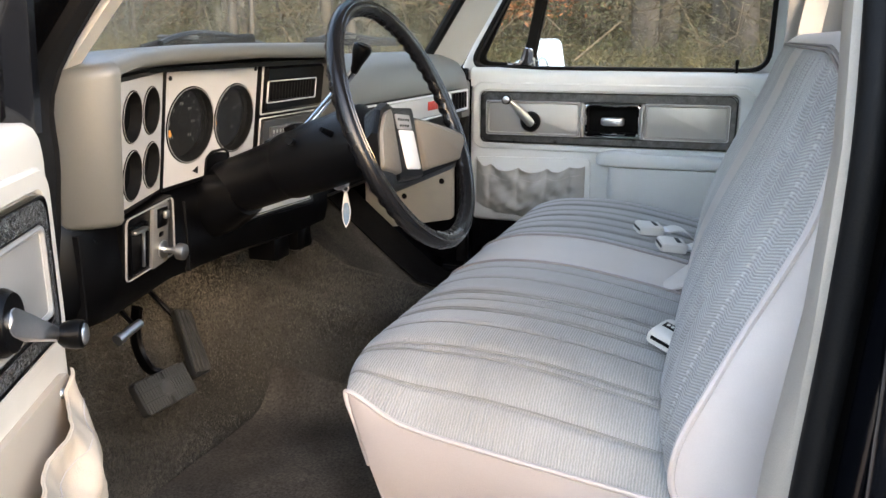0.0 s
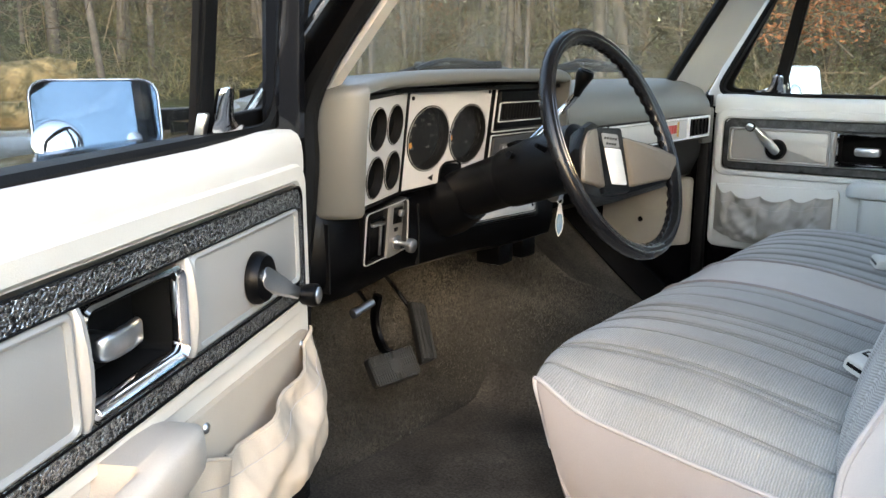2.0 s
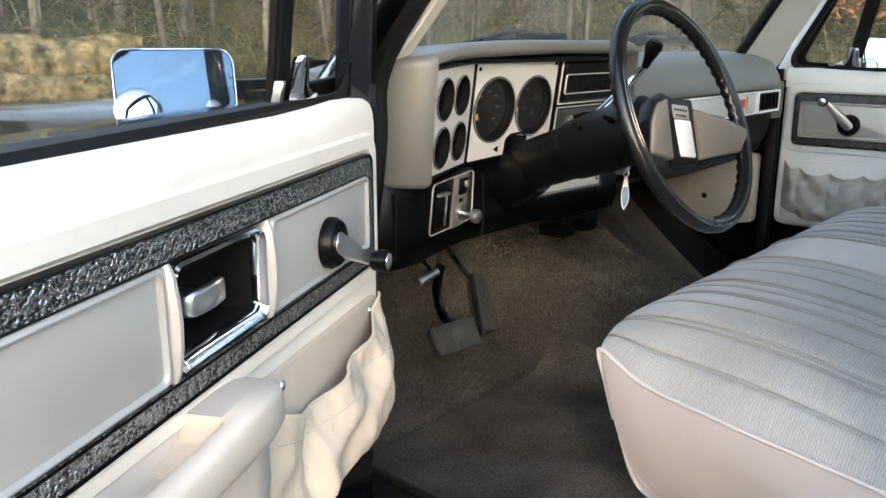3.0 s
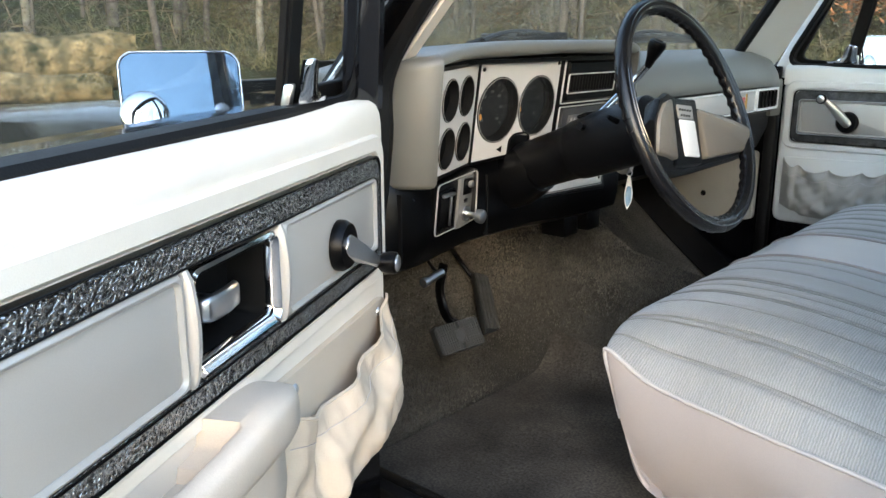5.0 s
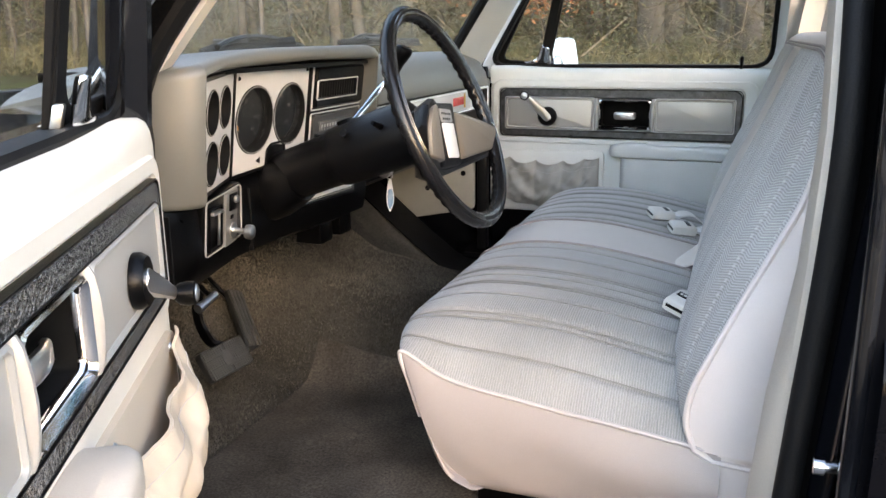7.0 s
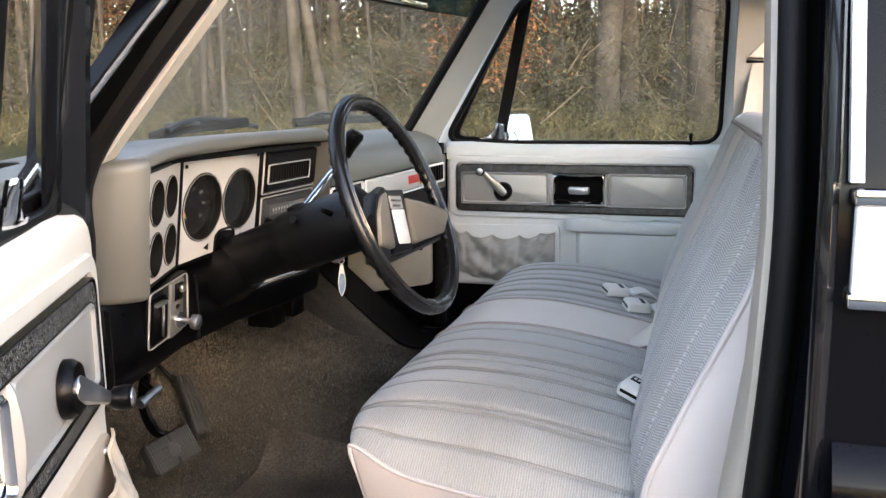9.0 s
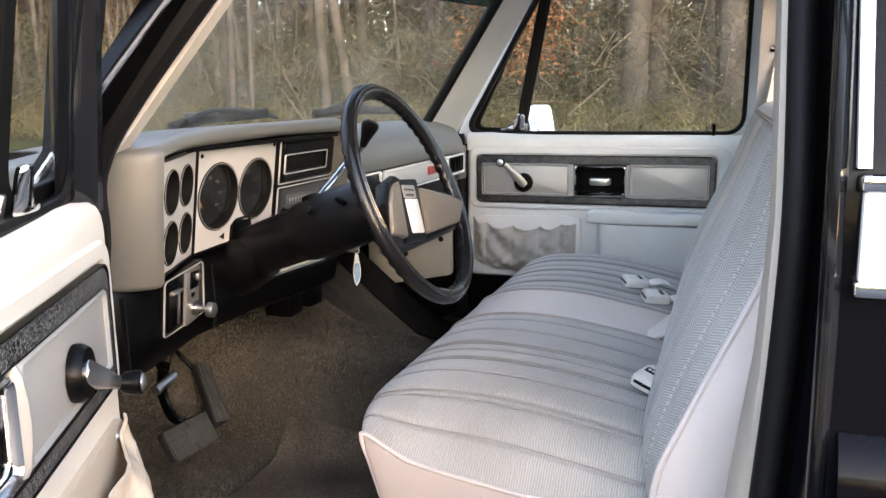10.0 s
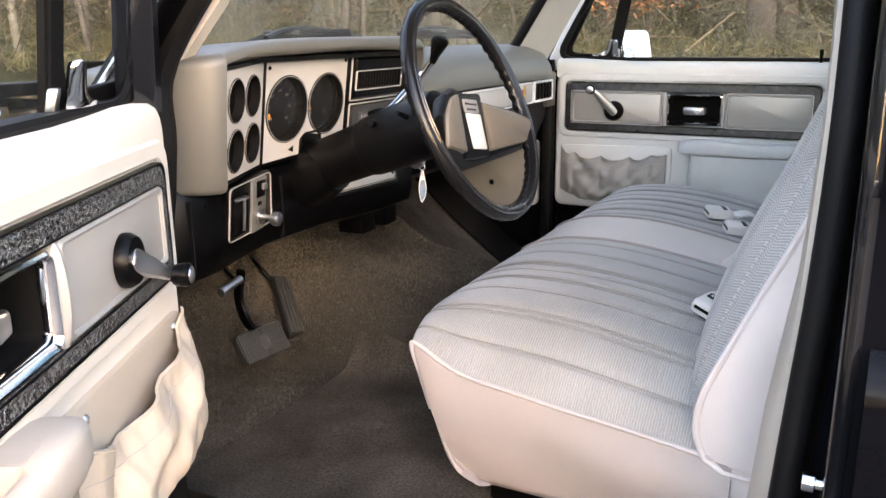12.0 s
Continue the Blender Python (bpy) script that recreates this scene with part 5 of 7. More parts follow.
bezel(bm, rpoly([(-1.288, -0.166), (-1.222, -0.163), (-1.223, -0.133), (-1.236, -0.125), (-1.272, -0.126), (-1.287, -0.136)], 0.006), rpoly([(-1.284, -0.164), (-1.226, -0.161), (-1.227, -0.135), (-1.238, -0.129), (-1.271, -0.130), (-1.283, -0.138)], 0.005), -0.005, 0.003, 0.0012, TC)
slab(bm, rpoly([(-1.286, -0.165), (-1.224, -0.162), (-1.225, -0.134), (-1.270, -0.128), (-1.285, -0.137)], 0.004), -0.004, 0.001, 0.001, TC)
part("shift_indicator", bm, BLACKPL, plate, "black gear indicator window")
# centre vent and radio
TV = axes(Vector((-0.347, 0, 1.238)) - TB * 1.238, (0, 1, 0), TB, Vector((1, 0, -0.14)).normalized())
bm = bmesh.new()
slab(bm, rrect(-1.148, -0.926, 1.075, 1.250, 0.006), -0.03, 0.0, 0.002, TV)
stack = part("vent_surround", bm, BLACKPL, dash, "black vent and radio surround")
for o, w in (((-1.145, -0.931, 1.1575, 1.245), 0.0022), ((-1.138, -0.967, 1.178, 1.2165), 0.0022), ((-1.145, -0.931, 1.084, 1.1525), 0.0020)):
    bm = bmesh.new()
    up = 0.007 if o[3] == 1.2165 else 0.0
    bezel(bm, rrect(*o, 0.004), rrect(o[0] + w, o[1] - w, o[2] + w, o[3] - w, 0.003), up, up + 0.003, 0.0008, TV)
    part("bright_frame", bm, SILVER, stack, "thin bright frame")
bm = bmesh.new()
bezel(bm, rrect(-1.140, -0.936, 1.162, 1.240, 0.008), rrect(-1.130, -0.975, 1.182, 1.213, 0.004), 0.0, 0.0085, 0.004, TV)
part("vent_cowl", bm, BLACKPL, stack, "black stepped vent cowl")
for k in range(15):
    bm = bmesh.new()
    y = -1.126 + 0.0104 * k
    box(bm, 0.0, 0.006, y - 0.0012, y + 0.0012, 1.182, 1.213, 0, TV @ Matrix(((0, 1, 0, 0), (0, 0, 1, 0), (1, 0, 0, 0), (0, 0, 0, 1))))
    part("vent_slat", bm, BLACKRUB, stack)
bm = bmesh.new()
slab(bm, rrect(-1.138, -0.940, 1.088, 1.148, 0.004), 0.0, 0.006, 0.002, TV)
radio = part("radio", bm, RADIOFACE, stack, "dark grey radio face")
bm = bmesh.new()
slab(bm, rrect(-1.118, -0.968, 1.116, 1.136, 0.003), 0.006, 0.008, 0.001, TV)
dialw = part("radio_dial", bm, DIALWIN, radio, "grey tuning window")
bm = bmesh.new()
for k in range(12):
    box(bm, -1.110 + 0.0112 * k, -1.105 + 0.0112 * k, 1.1235, 1.1295, 0.0079, 0.0086, 0.0, TV)
    box(bm, -1.108 + 0.0112 * k, -1.107 + 0.0112 * k, 1.118, 1.121, 0.0079, 0.0086, 0.0, TV)
part("tuning_marks", bm, DIALMARK, dialw, "pale tuning marks")
for k in range(5):
    bm = bmesh.new()
    box(bm, -1.100 + 0.024 * k, -1.082 + 0.024 * k, 1.094, 1.105, 0.006, 0.014, 0.001, TV)
    part("radio_button", bm, SATIN, radio, "push button")
for y in (-1.125, -0.958):
    bm = bmesh.new()
    lathe(bm, [(0.011, 0.006), (0.011, 0.008), (0.009, 0.009), (0.009, 0.022), (0.007, 0.024)], TV @ Matrix.Translation((y, 1.103, 0)), 16)
    part("radio_knob", bm, BLACKPL, radio, "round knob")
# light switch panel, set at the angle of the small gauges
swa, swb = Vector((-0.177, 0.984, 0)).normalized(), Vector((0.10, 0, 1)).normalized()
TL = axes((-0.360, -1.387, 1.06), swa, swb, swa.cross(swb).normalized())
bm = bmesh.new()
slab(bm, rpoly([(-0.134, -0.098), (0.014, -0.092), (0.004, 0.003), (-0.134, -0.006)], 0.006), -0.03, -0.002, 0.002, TL)
lsp = part("switch_panel", bm, BLACKPL, dash, "black light switch panel")
bm = bmesh.new()
bezel(bm, rpoly([(-0.130, -0.096), (0.008, -0.089), (0.001, 0.001), (-0.128, -0.008)], 0.010), rpoly([(-0.1288, -0.0946), (0.0068, -0.0876), (-0.0002, -0.0002), (-0.1268, -0.0092)], 0.0095), -0.003, 0.0008, 0.0004, TL)
part("panel_bead", bm, INSERT, lsp, "thin silver bead")
bm = bmesh.new()
slab(bm, rpoly([(-0.066, -0.094), (-0.020, -0.090), (-0.018, -0.002), (-0.062, -0.006)], 0.004), -0.004, 0.003, 0.001, TL)
swp = part("switch_plate", bm, SWITCHGREY, lsp, "silver-grey switch plate")
bm = bmesh.new()
box(bm, -0.052, -0.024, -0.036, -0.008, 0.002, 0.0045, 0.001, TL)
box(bm, -0.047, -0.035, -0.050, -0.043, 0.002, 0.0040, 0.0008, TL)
part("rocker_switch", bm, BLACKPL, swp, "black switch openings")
bm = bmesh.new()
box(bm, -0.040, -0.027, -0.024, -0.012, 0.004, 0.011, 0.003, TL)
part("dimmer_wheel", bm, SATIN, swp, "bright dimmer wheel")
bm = bmesh.new()
bezel(bm, rpoly([(-0.122, -0.089), (-0.076, -0.085), (-0.078, -0.018), (-0.124, -0.021)], 0.003), rpoly([(-0.119, -0.086), (-0.079, -0.082), (-0.081, -0.021), (-0.121, -0.024)], 0.003), -0.002, 0.004, 0.001, TL)
vb = part("vent_pad", bm, BLACKPL, lsp, "black vent control frame")
bm = bmesh.new()
box(bm, -0.122, -0.086, -0.029, -0.0235, 0.001, 0.010, 0.002, TL)
box(bm, -0.092, -0.088, -0.082, -0.029, 0.001, 0.005, 0.001, TL)
part("vent_lever", bm, SATIN, vb, "bright vent lever")
bm = bmesh.new()
lathe(bm, [(0.013, 0.002), (0.013, 0.005), (0.005, 0.0055), (0.0045, 0.022), (0.0075, 0.024), (0.0115, 0.026), (0.0125, 0.032), (0.0115, 0.037), (0.008, 0.039), (0.004, 0.0395)], TL @ Matrix.Translation((-0.036, -0.070, 0)), 22)
part("light_knob", bm, SATIN, swp, "bright pull knob")
# pale strip right of the column, leaning back
TA_UP = Vector((-0.22, 0, 1)).normalized()
TA = axes(TV @ Vector((0, 0.99, 0)) - TA_UP * 0.99, (0, 1, 0), TA_UP, Vector((1, 0, 0.22)).normalized())
bm = bmesh.new()
slab(bm, rpoly([(-1.235, 0.977), (-0.955, 0.965), (-0.950, 1.010), (-1.15, 1.002)], 0.006), -0.02, 0.013, 0.002, TA)
ash = part("ashtray_strip", bm, BLACKPL, dash, "black backing strip")
bm = bmesh.new()
slab(bm, rpoly([(-1.225, 0.982), (-0.968, 0.975), (-0.962, 1.004), (-1.15, 0.998)], 0.006), 0.013, 0.017, 0.0012, TA)
pl = part("ashtray_plate", bm, SILVER, ash, "pale silver lower plate")
bm = bmesh.new()
bezel(bm, rpoly([(-1.222, 0.9835), (-0.970, 0.9768), (-0.9645, 1.002), (-1.15, 0.9962)], 0.005), rpoly([(-1.217, 0.9850), (-0.972, 0.9784), (-0.967, 1.0002), (-1.148, 0.9946)], 0.005), 0.0165, 0.0176, 0.0003, TA)
part("plate_line", bm, BLACKPL, pl, "thin black line round the plate")
bm = bmesh.new()
hemi(bm, 0.0035, 0.002, TA @ Matrix.Translation((-0.978, 0.990, 0.017)), 10, 3)
part("screw", bm, BLACKPL, pl, "black screw head")
# under-dash brackets and park brake release
for y in (-1.02, -0.93):
    bm = bmesh.new()
    box(bm, -0.46, -0.40, y - 0.03, y + 0.025, 0.87, 0.925, 0.004)
    part("under_dash_bracket", bm, BLACKPL, dash, "black under-dash bracket")
bm = bmesh.new()
tube(bm, smooth_path([(-0.52, -1.40, 0.93), (-0.44, -1.45, 0.915), (-0.372, -1.49, 0.903), (-0.352, -1.50, 0.899)], 5), 0.0035, 8)
part("release_cable", bm, BLACKPL, dash, "black release rod")
bm = bmesh.new()
tube(bm, [(-0.352, -1.490, 0.9005), (-0.352, -1.527, 0.893)], 0.0065, 12)
tube(bm, [(-0.352, -1.527, 0.893), (-0.352, -1.537, 0.891)], 0.008, 12)
part("brake_release", bm, SATIN, dash, "bright park brake release")

# ---- steering ----
WC = Vector((-0.0431, -1.2483, 1.1643))
wa = radians(-23.3)
WV, WN = Vector((math.sin(wa), 0, math.cos(wa))), Vector((math.cos(wa), 0, -math.sin(wa)))
WT = axes(WC, (0, 1, 0), WV, WN)
col = thing("steering_column", (-0.40, WC.y, 1.0), "black steering column with shift lever", "steering column")
bm = bmesh.new()
CB = Vector((-0.47, WC.y, 1.008))
cd = (WC - CB).normalized()
cs = Vector((0, 1, 0))
CT = axes(CB, cs, cd.cross(cs), cd)
L = (WC - CB).length
lathe(bm, [(0.030, 0.0), (0.044, 0.02), (0.046, 0.15), (0.047, 0.20), (0.0475, 0.232), (0.050, 0.236), (0.052, 0.244), (0.054, 0.30), (0.0545, L - 0.085), (0.052, L - 0.065), (0.036, L - 0.052), (0.02, L - 0.045)], CT, 40)
part("column_jacket", bm, COLUMNPL, col, "black column jacket")
bm = bmesh.new()
loft(bm, [[(x * w, y * w - 0.004, c) for x, y in rrect(-0.062, 0.062, -0.064, 0.050, 0.050, 8)] for c, w in ((0.04, 0.96), (0.075, 1.0), (0.095, 0.985), (0.108, 0.94), (0.125, 0.86), (0.15, 0.74))], CT)
part("column_collar", bm, BLACKPL, col, "black rounded collar round the column")
bm = bmesh.new()
tube(bm, smooth_path([(-0.250, -1.236, 1.122), (-0.247, -1.207, 1.139), (-0.236, -1.160, 1.170), (-0.226, -1.122, 1.197), (-0.212, -1.112, 1.214), (-0.190, -1.113, 1.238)], 5), 0.0064, 10)
lever = part("shift_lever", bm, CHROME, col, "chrome shift lever")
bm = bmesh.new()
kd = (Vector((-0.170, -1.1, 1.272)) - Vector((-0.190, -1.1, 1.225))).normalized()
lathe(bm, [(0.006, 0.0), (0.0075, 0.006), (0.009, 0.016), (0.0135, 0.030), (0.0165, 0.040), (0.0155, 0.047), (0.012, 0.050), (0.009, 0.050), (0.008, 0.048)], axes((-0.194, -1.113, 1.230), (0, 1, 0), kd.cross(Vector((0, 1, 0))), kd), 20)
part("lever_knob", bm, BLACKPL, lever, "black flared lever knob")
bm = bmesh.new()
for s in (-1, 1):
    tube(bm, [CT @ Vector((s * 0.04, 0.03, 0.285)), CT @ Vector((s * 0.058, 0.034, 0.29))], 0.006, 10)
box(bm, -0.016, 0.016, 0.048, 0.058, 0.262, 0.284, 0.003, CT)
part("column_clip", bm, BLACKPL, col, "black column clips")
bm = bmesh.new()
tube(bm, [CT @ Vector((-0.050, 0.022, 0.355)), CT @ Vector((-0.068, 0.032, 0.352))], [0.0055, 0.004], 10)
part("turn_signal_stub", bm, BLACKPL, col, "black indicator stalk root")
bm = bmesh.new()
lathe(bm, [(0.014, 0.0), (0.014, 0.014), (0.010, 0.016)], axes((-0.185, -1.200, 1.062), (1, 0, 0), (0, 0, -1), (0, 1, 0)), 16)
box(bm, -0.187, -0.183, -1.187, -1.167, 1.05, 1.074, 0.001)
part("ignition_lock", bm, SATIN, col, "bright ignition lock with key")
tag = thing("key_tag", (-0.18, -1.175, 1.0), "blue and white paper tag on the ignition key", "key tag")
bm = bmesh.new()
tube(bm, [(-0.185 + 0.006 * math.cos(t), -1.175, 1.048 + 0.006 * math.sin(t)) for t in [k * math.pi / 5 for k in range(10)]], 0.0012, 6, closed=True)
part("key_ring", bm, SATIN, tag, "thin key ring")
tagT = axes((-0.185, -1.175, 1.044), Vector((0.8, 0.6, 0)).normalized(), (0, 0, 1), Vector((0.6, -0.8, 0)).normalized())
bm = bmesh.new()
slab(bm, rpoly([(-0.001, -0.064), (0.006, -0.050), (0.008, -0.034), (0.003, -0.002), (-0.002, -0.002), (-0.007, -0.032), (-0.006, -0.050)], 0.004), 0, 0.0022, 0.0007, tagT)
card = part("tag_card", bm, WHITEBTN, tag, "white pointed tag")
bm = bmesh.new()
slab(bm, rpoly([(-0.001, -0.060), (0.0045, -0.049), (0.0062, -0.035), (0.004, -0.020), (-0.003, -0.020), (-0.0055, -0.034), (-0.0045, -0.050)], 0.003), 0.0022, 0.0027, 0.0002, tagT)
part("tag_print", bm, BLUETAG, card, "blue printed patches")

wheel = thing("steering_wheel", WC, "black steering wheel with finger grips and brown horn pad", "steering wheel")
bm = bmesh.new()
N, R0, seg = 280, 0.1801, 14
rs = []
for k in range(N):
    a = 2 * math.pi * k / N
    grip = 0.5 + 0.5 * math.cos(a * 56)
    row = []
    for q in range(seg):
        b = 2 * math.pi * q / seg
        rr, cc = 0.0122 * math.cos(b), 0.0112 * math.sin(b)
        if math.sin(b) < 0.1:
            rr *= 1 + 0.22 * (1 - grip) * (1 if math.cos(b) < 0.3 else 0.0)
            cc *= 1 + 0.26 * (1 - grip)
        row.append(bm.verts.new(WT @ Vector(((R0 + rr) * math.cos(a), (R0 + rr) * math.sin(a), cc))))
    rs.append(row)
for a, b in zip(rs, rs[1:] + rs[:1]):
    bridge(bm, a, b)
rim = part("rim", bm, WHEELMAT, wheel, "black rim with finger grips", sharp=80)
bm = bmesh.new()
for rr, cc in ((R0 + 0.0035, 0.0112), (R0 - 0.0042, 0.0108)):
    tube(bm, [WT @ Vector((rr * math.cos(2 * math.pi * k / 120), rr * math.sin(2 * math.pi * k / 120), cc)) for k in range(120)], 0.0009, 5, closed=True)
part("rim_bead", bm, RIMGLOSS, rim, "fine moulded ridges round the rim")
# the pad's face stands more upright than the rim, and its ends come forward to it


def pad_frame(k):
    return WT @ Matrix(((1, 0, 0, 0), (0, 1, 0, 0), (k, 0.36, 1, -0.002), (0, 0, 0, 1)))


PADT = pad_frame(0.0)
bm = bmesh.new()
pad_rows = []
for u, lo_, hi_ in ((-0.158, -0.060, -0.006), (-0.135, -0.070, 0.022), (-0.10, -0.076, 0.030), (-0.05, -0.080, 0.026), (0.0, -0.083, 0.017), (0.05, -0.084, 0.002), (0.10, -0.084, -0.014), (0.150, -0.084, -0.031), (0.172, -0.082, -0.038)):
    k_ = interp(abs(u), [0.0, 0.06, 0.12, 0.17], [0.052, 0.050, 0.034, 0.020])
    dz = 0.17 * abs(u) - 0.001 - 0.006 * (abs(u) < 0.06)
    pad_rows.append([(u, hi_ - 0.002, dz - k_ * 0.9), (u, hi_ + 0.004, dz - 0.010), (u, hi_, dz - 0.001), (u, lo_ + 0.004, dz - 0.001), (u, lo_, dz - 0.006), (u, lo_ - 0.003, dz - k_ * 0.6), (u, lo_ + 0.010, dz - k_)])
loft(bm, pad_rows, PADT)
spk = part("spoke_bar", bm, COLUMNPL, wheel, "dark spoke bar")
for s_, pts in ((-1, [(-0.062, -0.064), (-0.097, 0.022), (-0.128, 0.017), (-0.150, -0.004), (-0.155, -0.050)]), (1, [(0.046, -0.072), (0.168, -0.077), (0.170, -0.043), (0.120, -0.024), (0.060, -0.006), (0.018, 0.006)])):
    o = rpoly(pts, 0.007, 3)
    PT_ = pad_frame(s_ * 0.17)
    bm = bmesh.new()
    slab(bm, o, -0.012, 0.0045, 0.003, PT_)
    part("horn_pad", bm, SPOKE, wheel, "bronze-brown horn pad half")
bm = bmesh.new()
slab(bm, rpoly([(-0.058, -0.072), (0.040, -0.080), (0.010, 0.020), (-0.090, 0.028)], 0.008), -0.03, 0.007, 0.004, PADT)
cap = part("hub_cap", bm, COLUMNPL, wheel, "black slanting centre cap")
bm = bmesh.new()
slab(bm, rpoly([(-0.028, -0.061), (0.022, -0.068), (0.000, -0.012), (-0.051, -0.006)], 0.004), 0.007, 0.010, 0.001, PADT)
part("emblem_plate", bm, WHITEBTN, cap, "white centre plate")
bm = bmesh.new()
slab(bm, rpoly([(-0.053, -0.004), (-0.002, -0.010), (-0.010, 0.010), (-0.061, 0.016)], 0.003), 0.007, 0.0092, 0.0006, PADT)
elab = part("emblem_panel", bm, BADGEGREY, cap, "grey upper part of the centre plate")
bm = bmesh.new()
for r_ in range(2):
    for k in range(5 - r_):
        x0 = -0.054 + 0.0088 * k + 0.006 * r_
        z0 = 0.0062 - 0.0085 * r_ - 0.0011 * k
        box(bm, x0, x0 + 0.0058, z0, z0 + 0.0032, 0.0090, 0.0096, 0.0, PADT)
part("lettering_bars", bm, BLACKPL, elab, "small dark lettering bars")

# ---- pedals ----
bp = thing("brake_pedal", (-0.50, -1.283, 0.66), "ribbed black rubber brake pedal", "pedal")
pu = Vector((0.02, 1, -0.05)).normalized()
pv = Vector((-0.52, 0.0, 0.85)).normalized()
pn_ = pu.cross(pv).normalized()
pv = pn_.cross(pu)
PT = axes((-0.489, -1.283, 0.695), pu, pv, pn_)
bm = bmesh.new()
slab(bm, rrect(-0.064, 0.064, -0.031, 0.031, 0.009), -0.014, 0.0, 0.004, PT)
bpad = part("pedal_pad", bm, PEDALRUB, bp, "black rubber pad with grey worn ribs")
for k in range(19):
    y = -0.0585 + 0.0065 * k
    if abs(y) < 0.004:
        continue
    bm = bmesh.new()
    for v0, v1 in ((-0.029, -0.010), (-0.0085, 0.0085), (0.010, 0.029)):
        if abs(y) < 0.019 and v0 > -0.02 and v1 < 0.02:
            continue
        box(bm, y - 0.0021, y + 0.0021, v0, v1, 0.0, 0.0034, 0, PT)
    part("pad_rib", bm, PEDALRIB, bpad)
bm = bmesh.new()
lathe(bm, [(0.016, 0.0), (0.016, 0.0034), (0.013, 0.004), (0.012, 0.0028), (0.003, 0.0028)], PT, 24)
part("pad_boss", bm, PEDALRIB, bpad, "round boss")
bm = bmesh.new()
tube(bm, smooth_path([(-0.497, -1.29, 0.69), (-0.525, -1.247, 0.695), (-0.555, -1.247, 0.71), (-0.575, -1.243, 0.737), (-0.58, -1.243, 0.771), (-0.57, -1.242, 0.82)], 6), 0.0075, 8, flat=1.6, up=(1, 0, 0))
part("pedal_arm", bm, BLACKPL, bp, "black curved steel arm")
gp = thing("accelerator_pedal", (-0.53, -1.12, 0.62), "long ribbed black accelerator pedal", "pedal")
gt, gb = Vector((-0.622, -1.055, 0.752)), Vector((-0.535, -1.112, 0.640))
gv = (gt - gb).normalized()
gu = Vector((-0.15, 1, 0.12)).normalized()
gn = gu.cross(gv).normalized()
gu = gv.cross(gn)
GT = axes(gb, gu, gv, gn)
gl = (gt - gb).length
bm = bmesh.new()
slab(bm, rpoly([(-0.026, -0.004), (0.022, 0.014), (0.022, gl), (-0.022, gl)], 0.006), -0.012, 0.0, 0.003, GT)
gpad = part("pedal_pad", bm, PEDALRUB, gp, "black rubber pad")
for k in range(4):
    bm = bmesh.new()
    f = -0.72 + 0.48 * k
    w0, w1 = 0.024, 0.022
    p = [(f * w0 - 0.0036, 0.010 + 0.10 * (f * w0 + 0.024)), (f * w0 + 0.0036, 0.010 + 0.10 * (f * w0 + 0.024)), (f * w1 + 0.0038, gl - 0.006), (f * w1 - 0.0038, gl - 0.006)]
    slab(bm, p, 0.0, 0.0035, 0.001, GT)
    part("pad_rib", bm, PEDALRIB, gpad)
bm = bmesh.new()
tube(bm, smooth_path([gt + Vector((-0.02, 0, -0.02)), gt + Vector((-0.05, -0.03, 0.04)), gt + Vector((0.0, -0.12, 0.10)), gt + Vector((0.02, -0.2, 0.18))], 6), 0.005, 8)
part("pedal_rod", bm, BLACKPL, gp, "thin black rod")
pk = thing("parking_brake_pedal", (-0.50, -1.56, 0.70), "small black parking brake pedal", "pedal")
bm = bmesh.new()
box(bm, -0.505, -0.440, -1.585, -1.535, 0.70, 0.712, 0.003)
pkp = part("pedal_pad", bm, PEDALRUB, pk, "black ribbed pad")
for k in range(5):
    bm = bmesh.new()
    box(bm, -0.500 + 0.012 * k, -0.494 + 0.012 * k, -1.582, -1.538, 0.712, 0.715, 0.0)
    part("pad_rib", bm, PEDALRIB, pkp)
bm = bmesh.new()
tube(bm, smooth_path([(-0.50, -1.56, 0.702), (-0.58, -1.565, 0.74), (-0.62, -1.565, 0.86), (-0.60, -1.565, 0.96)], 5), 0.008, 8)
part("pedal_arm", bm, BLACKPL, pk, "black steel arm")

# ---- bench seat ----
seat = thing("bench_seat", (0.2, YC, FLOOR), "grey ribbed cloth bench seat with pale vinyl sides", "bench seat")
Y0, Y1 = -1.475, -0.215
MIDP = [(0.04, 0.645), (0.0, 0.71), (-0.04, 0.765), (-0.083, 0.808), (-0.088, 0.838), (-0.055, 0.862), (0.02, 0.880), (0.15, 0.880), (0.30, 0.855), (0.42, 0.828)]
ENDP = [(0.055, 0.648), (0.014, 0.675), (-0.009, 0.732), (-0.030, 0.795), (-0.042, 0.830), (-0.033, 0.838), (0.035, 0.804), (0.142, 0.786), (0.27, 0.771), (0.42, 0.753)]
_m, _e = smooth_path([(*p, 0) for p in MIDP], 6), smooth_path([(*p, 0) for p in ENDP], 6)


def crown(y):
    t = max(0.0, min(1.0, (y - Y0) / 0.20, (Y1 - y) / 0.08 + 0.35))
    return 1 - (1 - t) ** 2.2


GROOVES = [-1.425, -1.366, -1.352, -1.284, -1.222, -1.210, -1.168, -1.134, -1.121, -1.042, -0.966, -0.668, -0.612, -0.600, -0.545, -0.490, -0.478, -0.425, -0.360, -0.348, -0.295]


def groove(y, s):
    g = sum(math.exp(-((y - q) / 0.0052) ** 2) for q in GROOVES)
    edge = max(0.0, min(1.0, (s - 0.28) / 0.12))
    return edge * -0.0058 * min(g, 1.0)


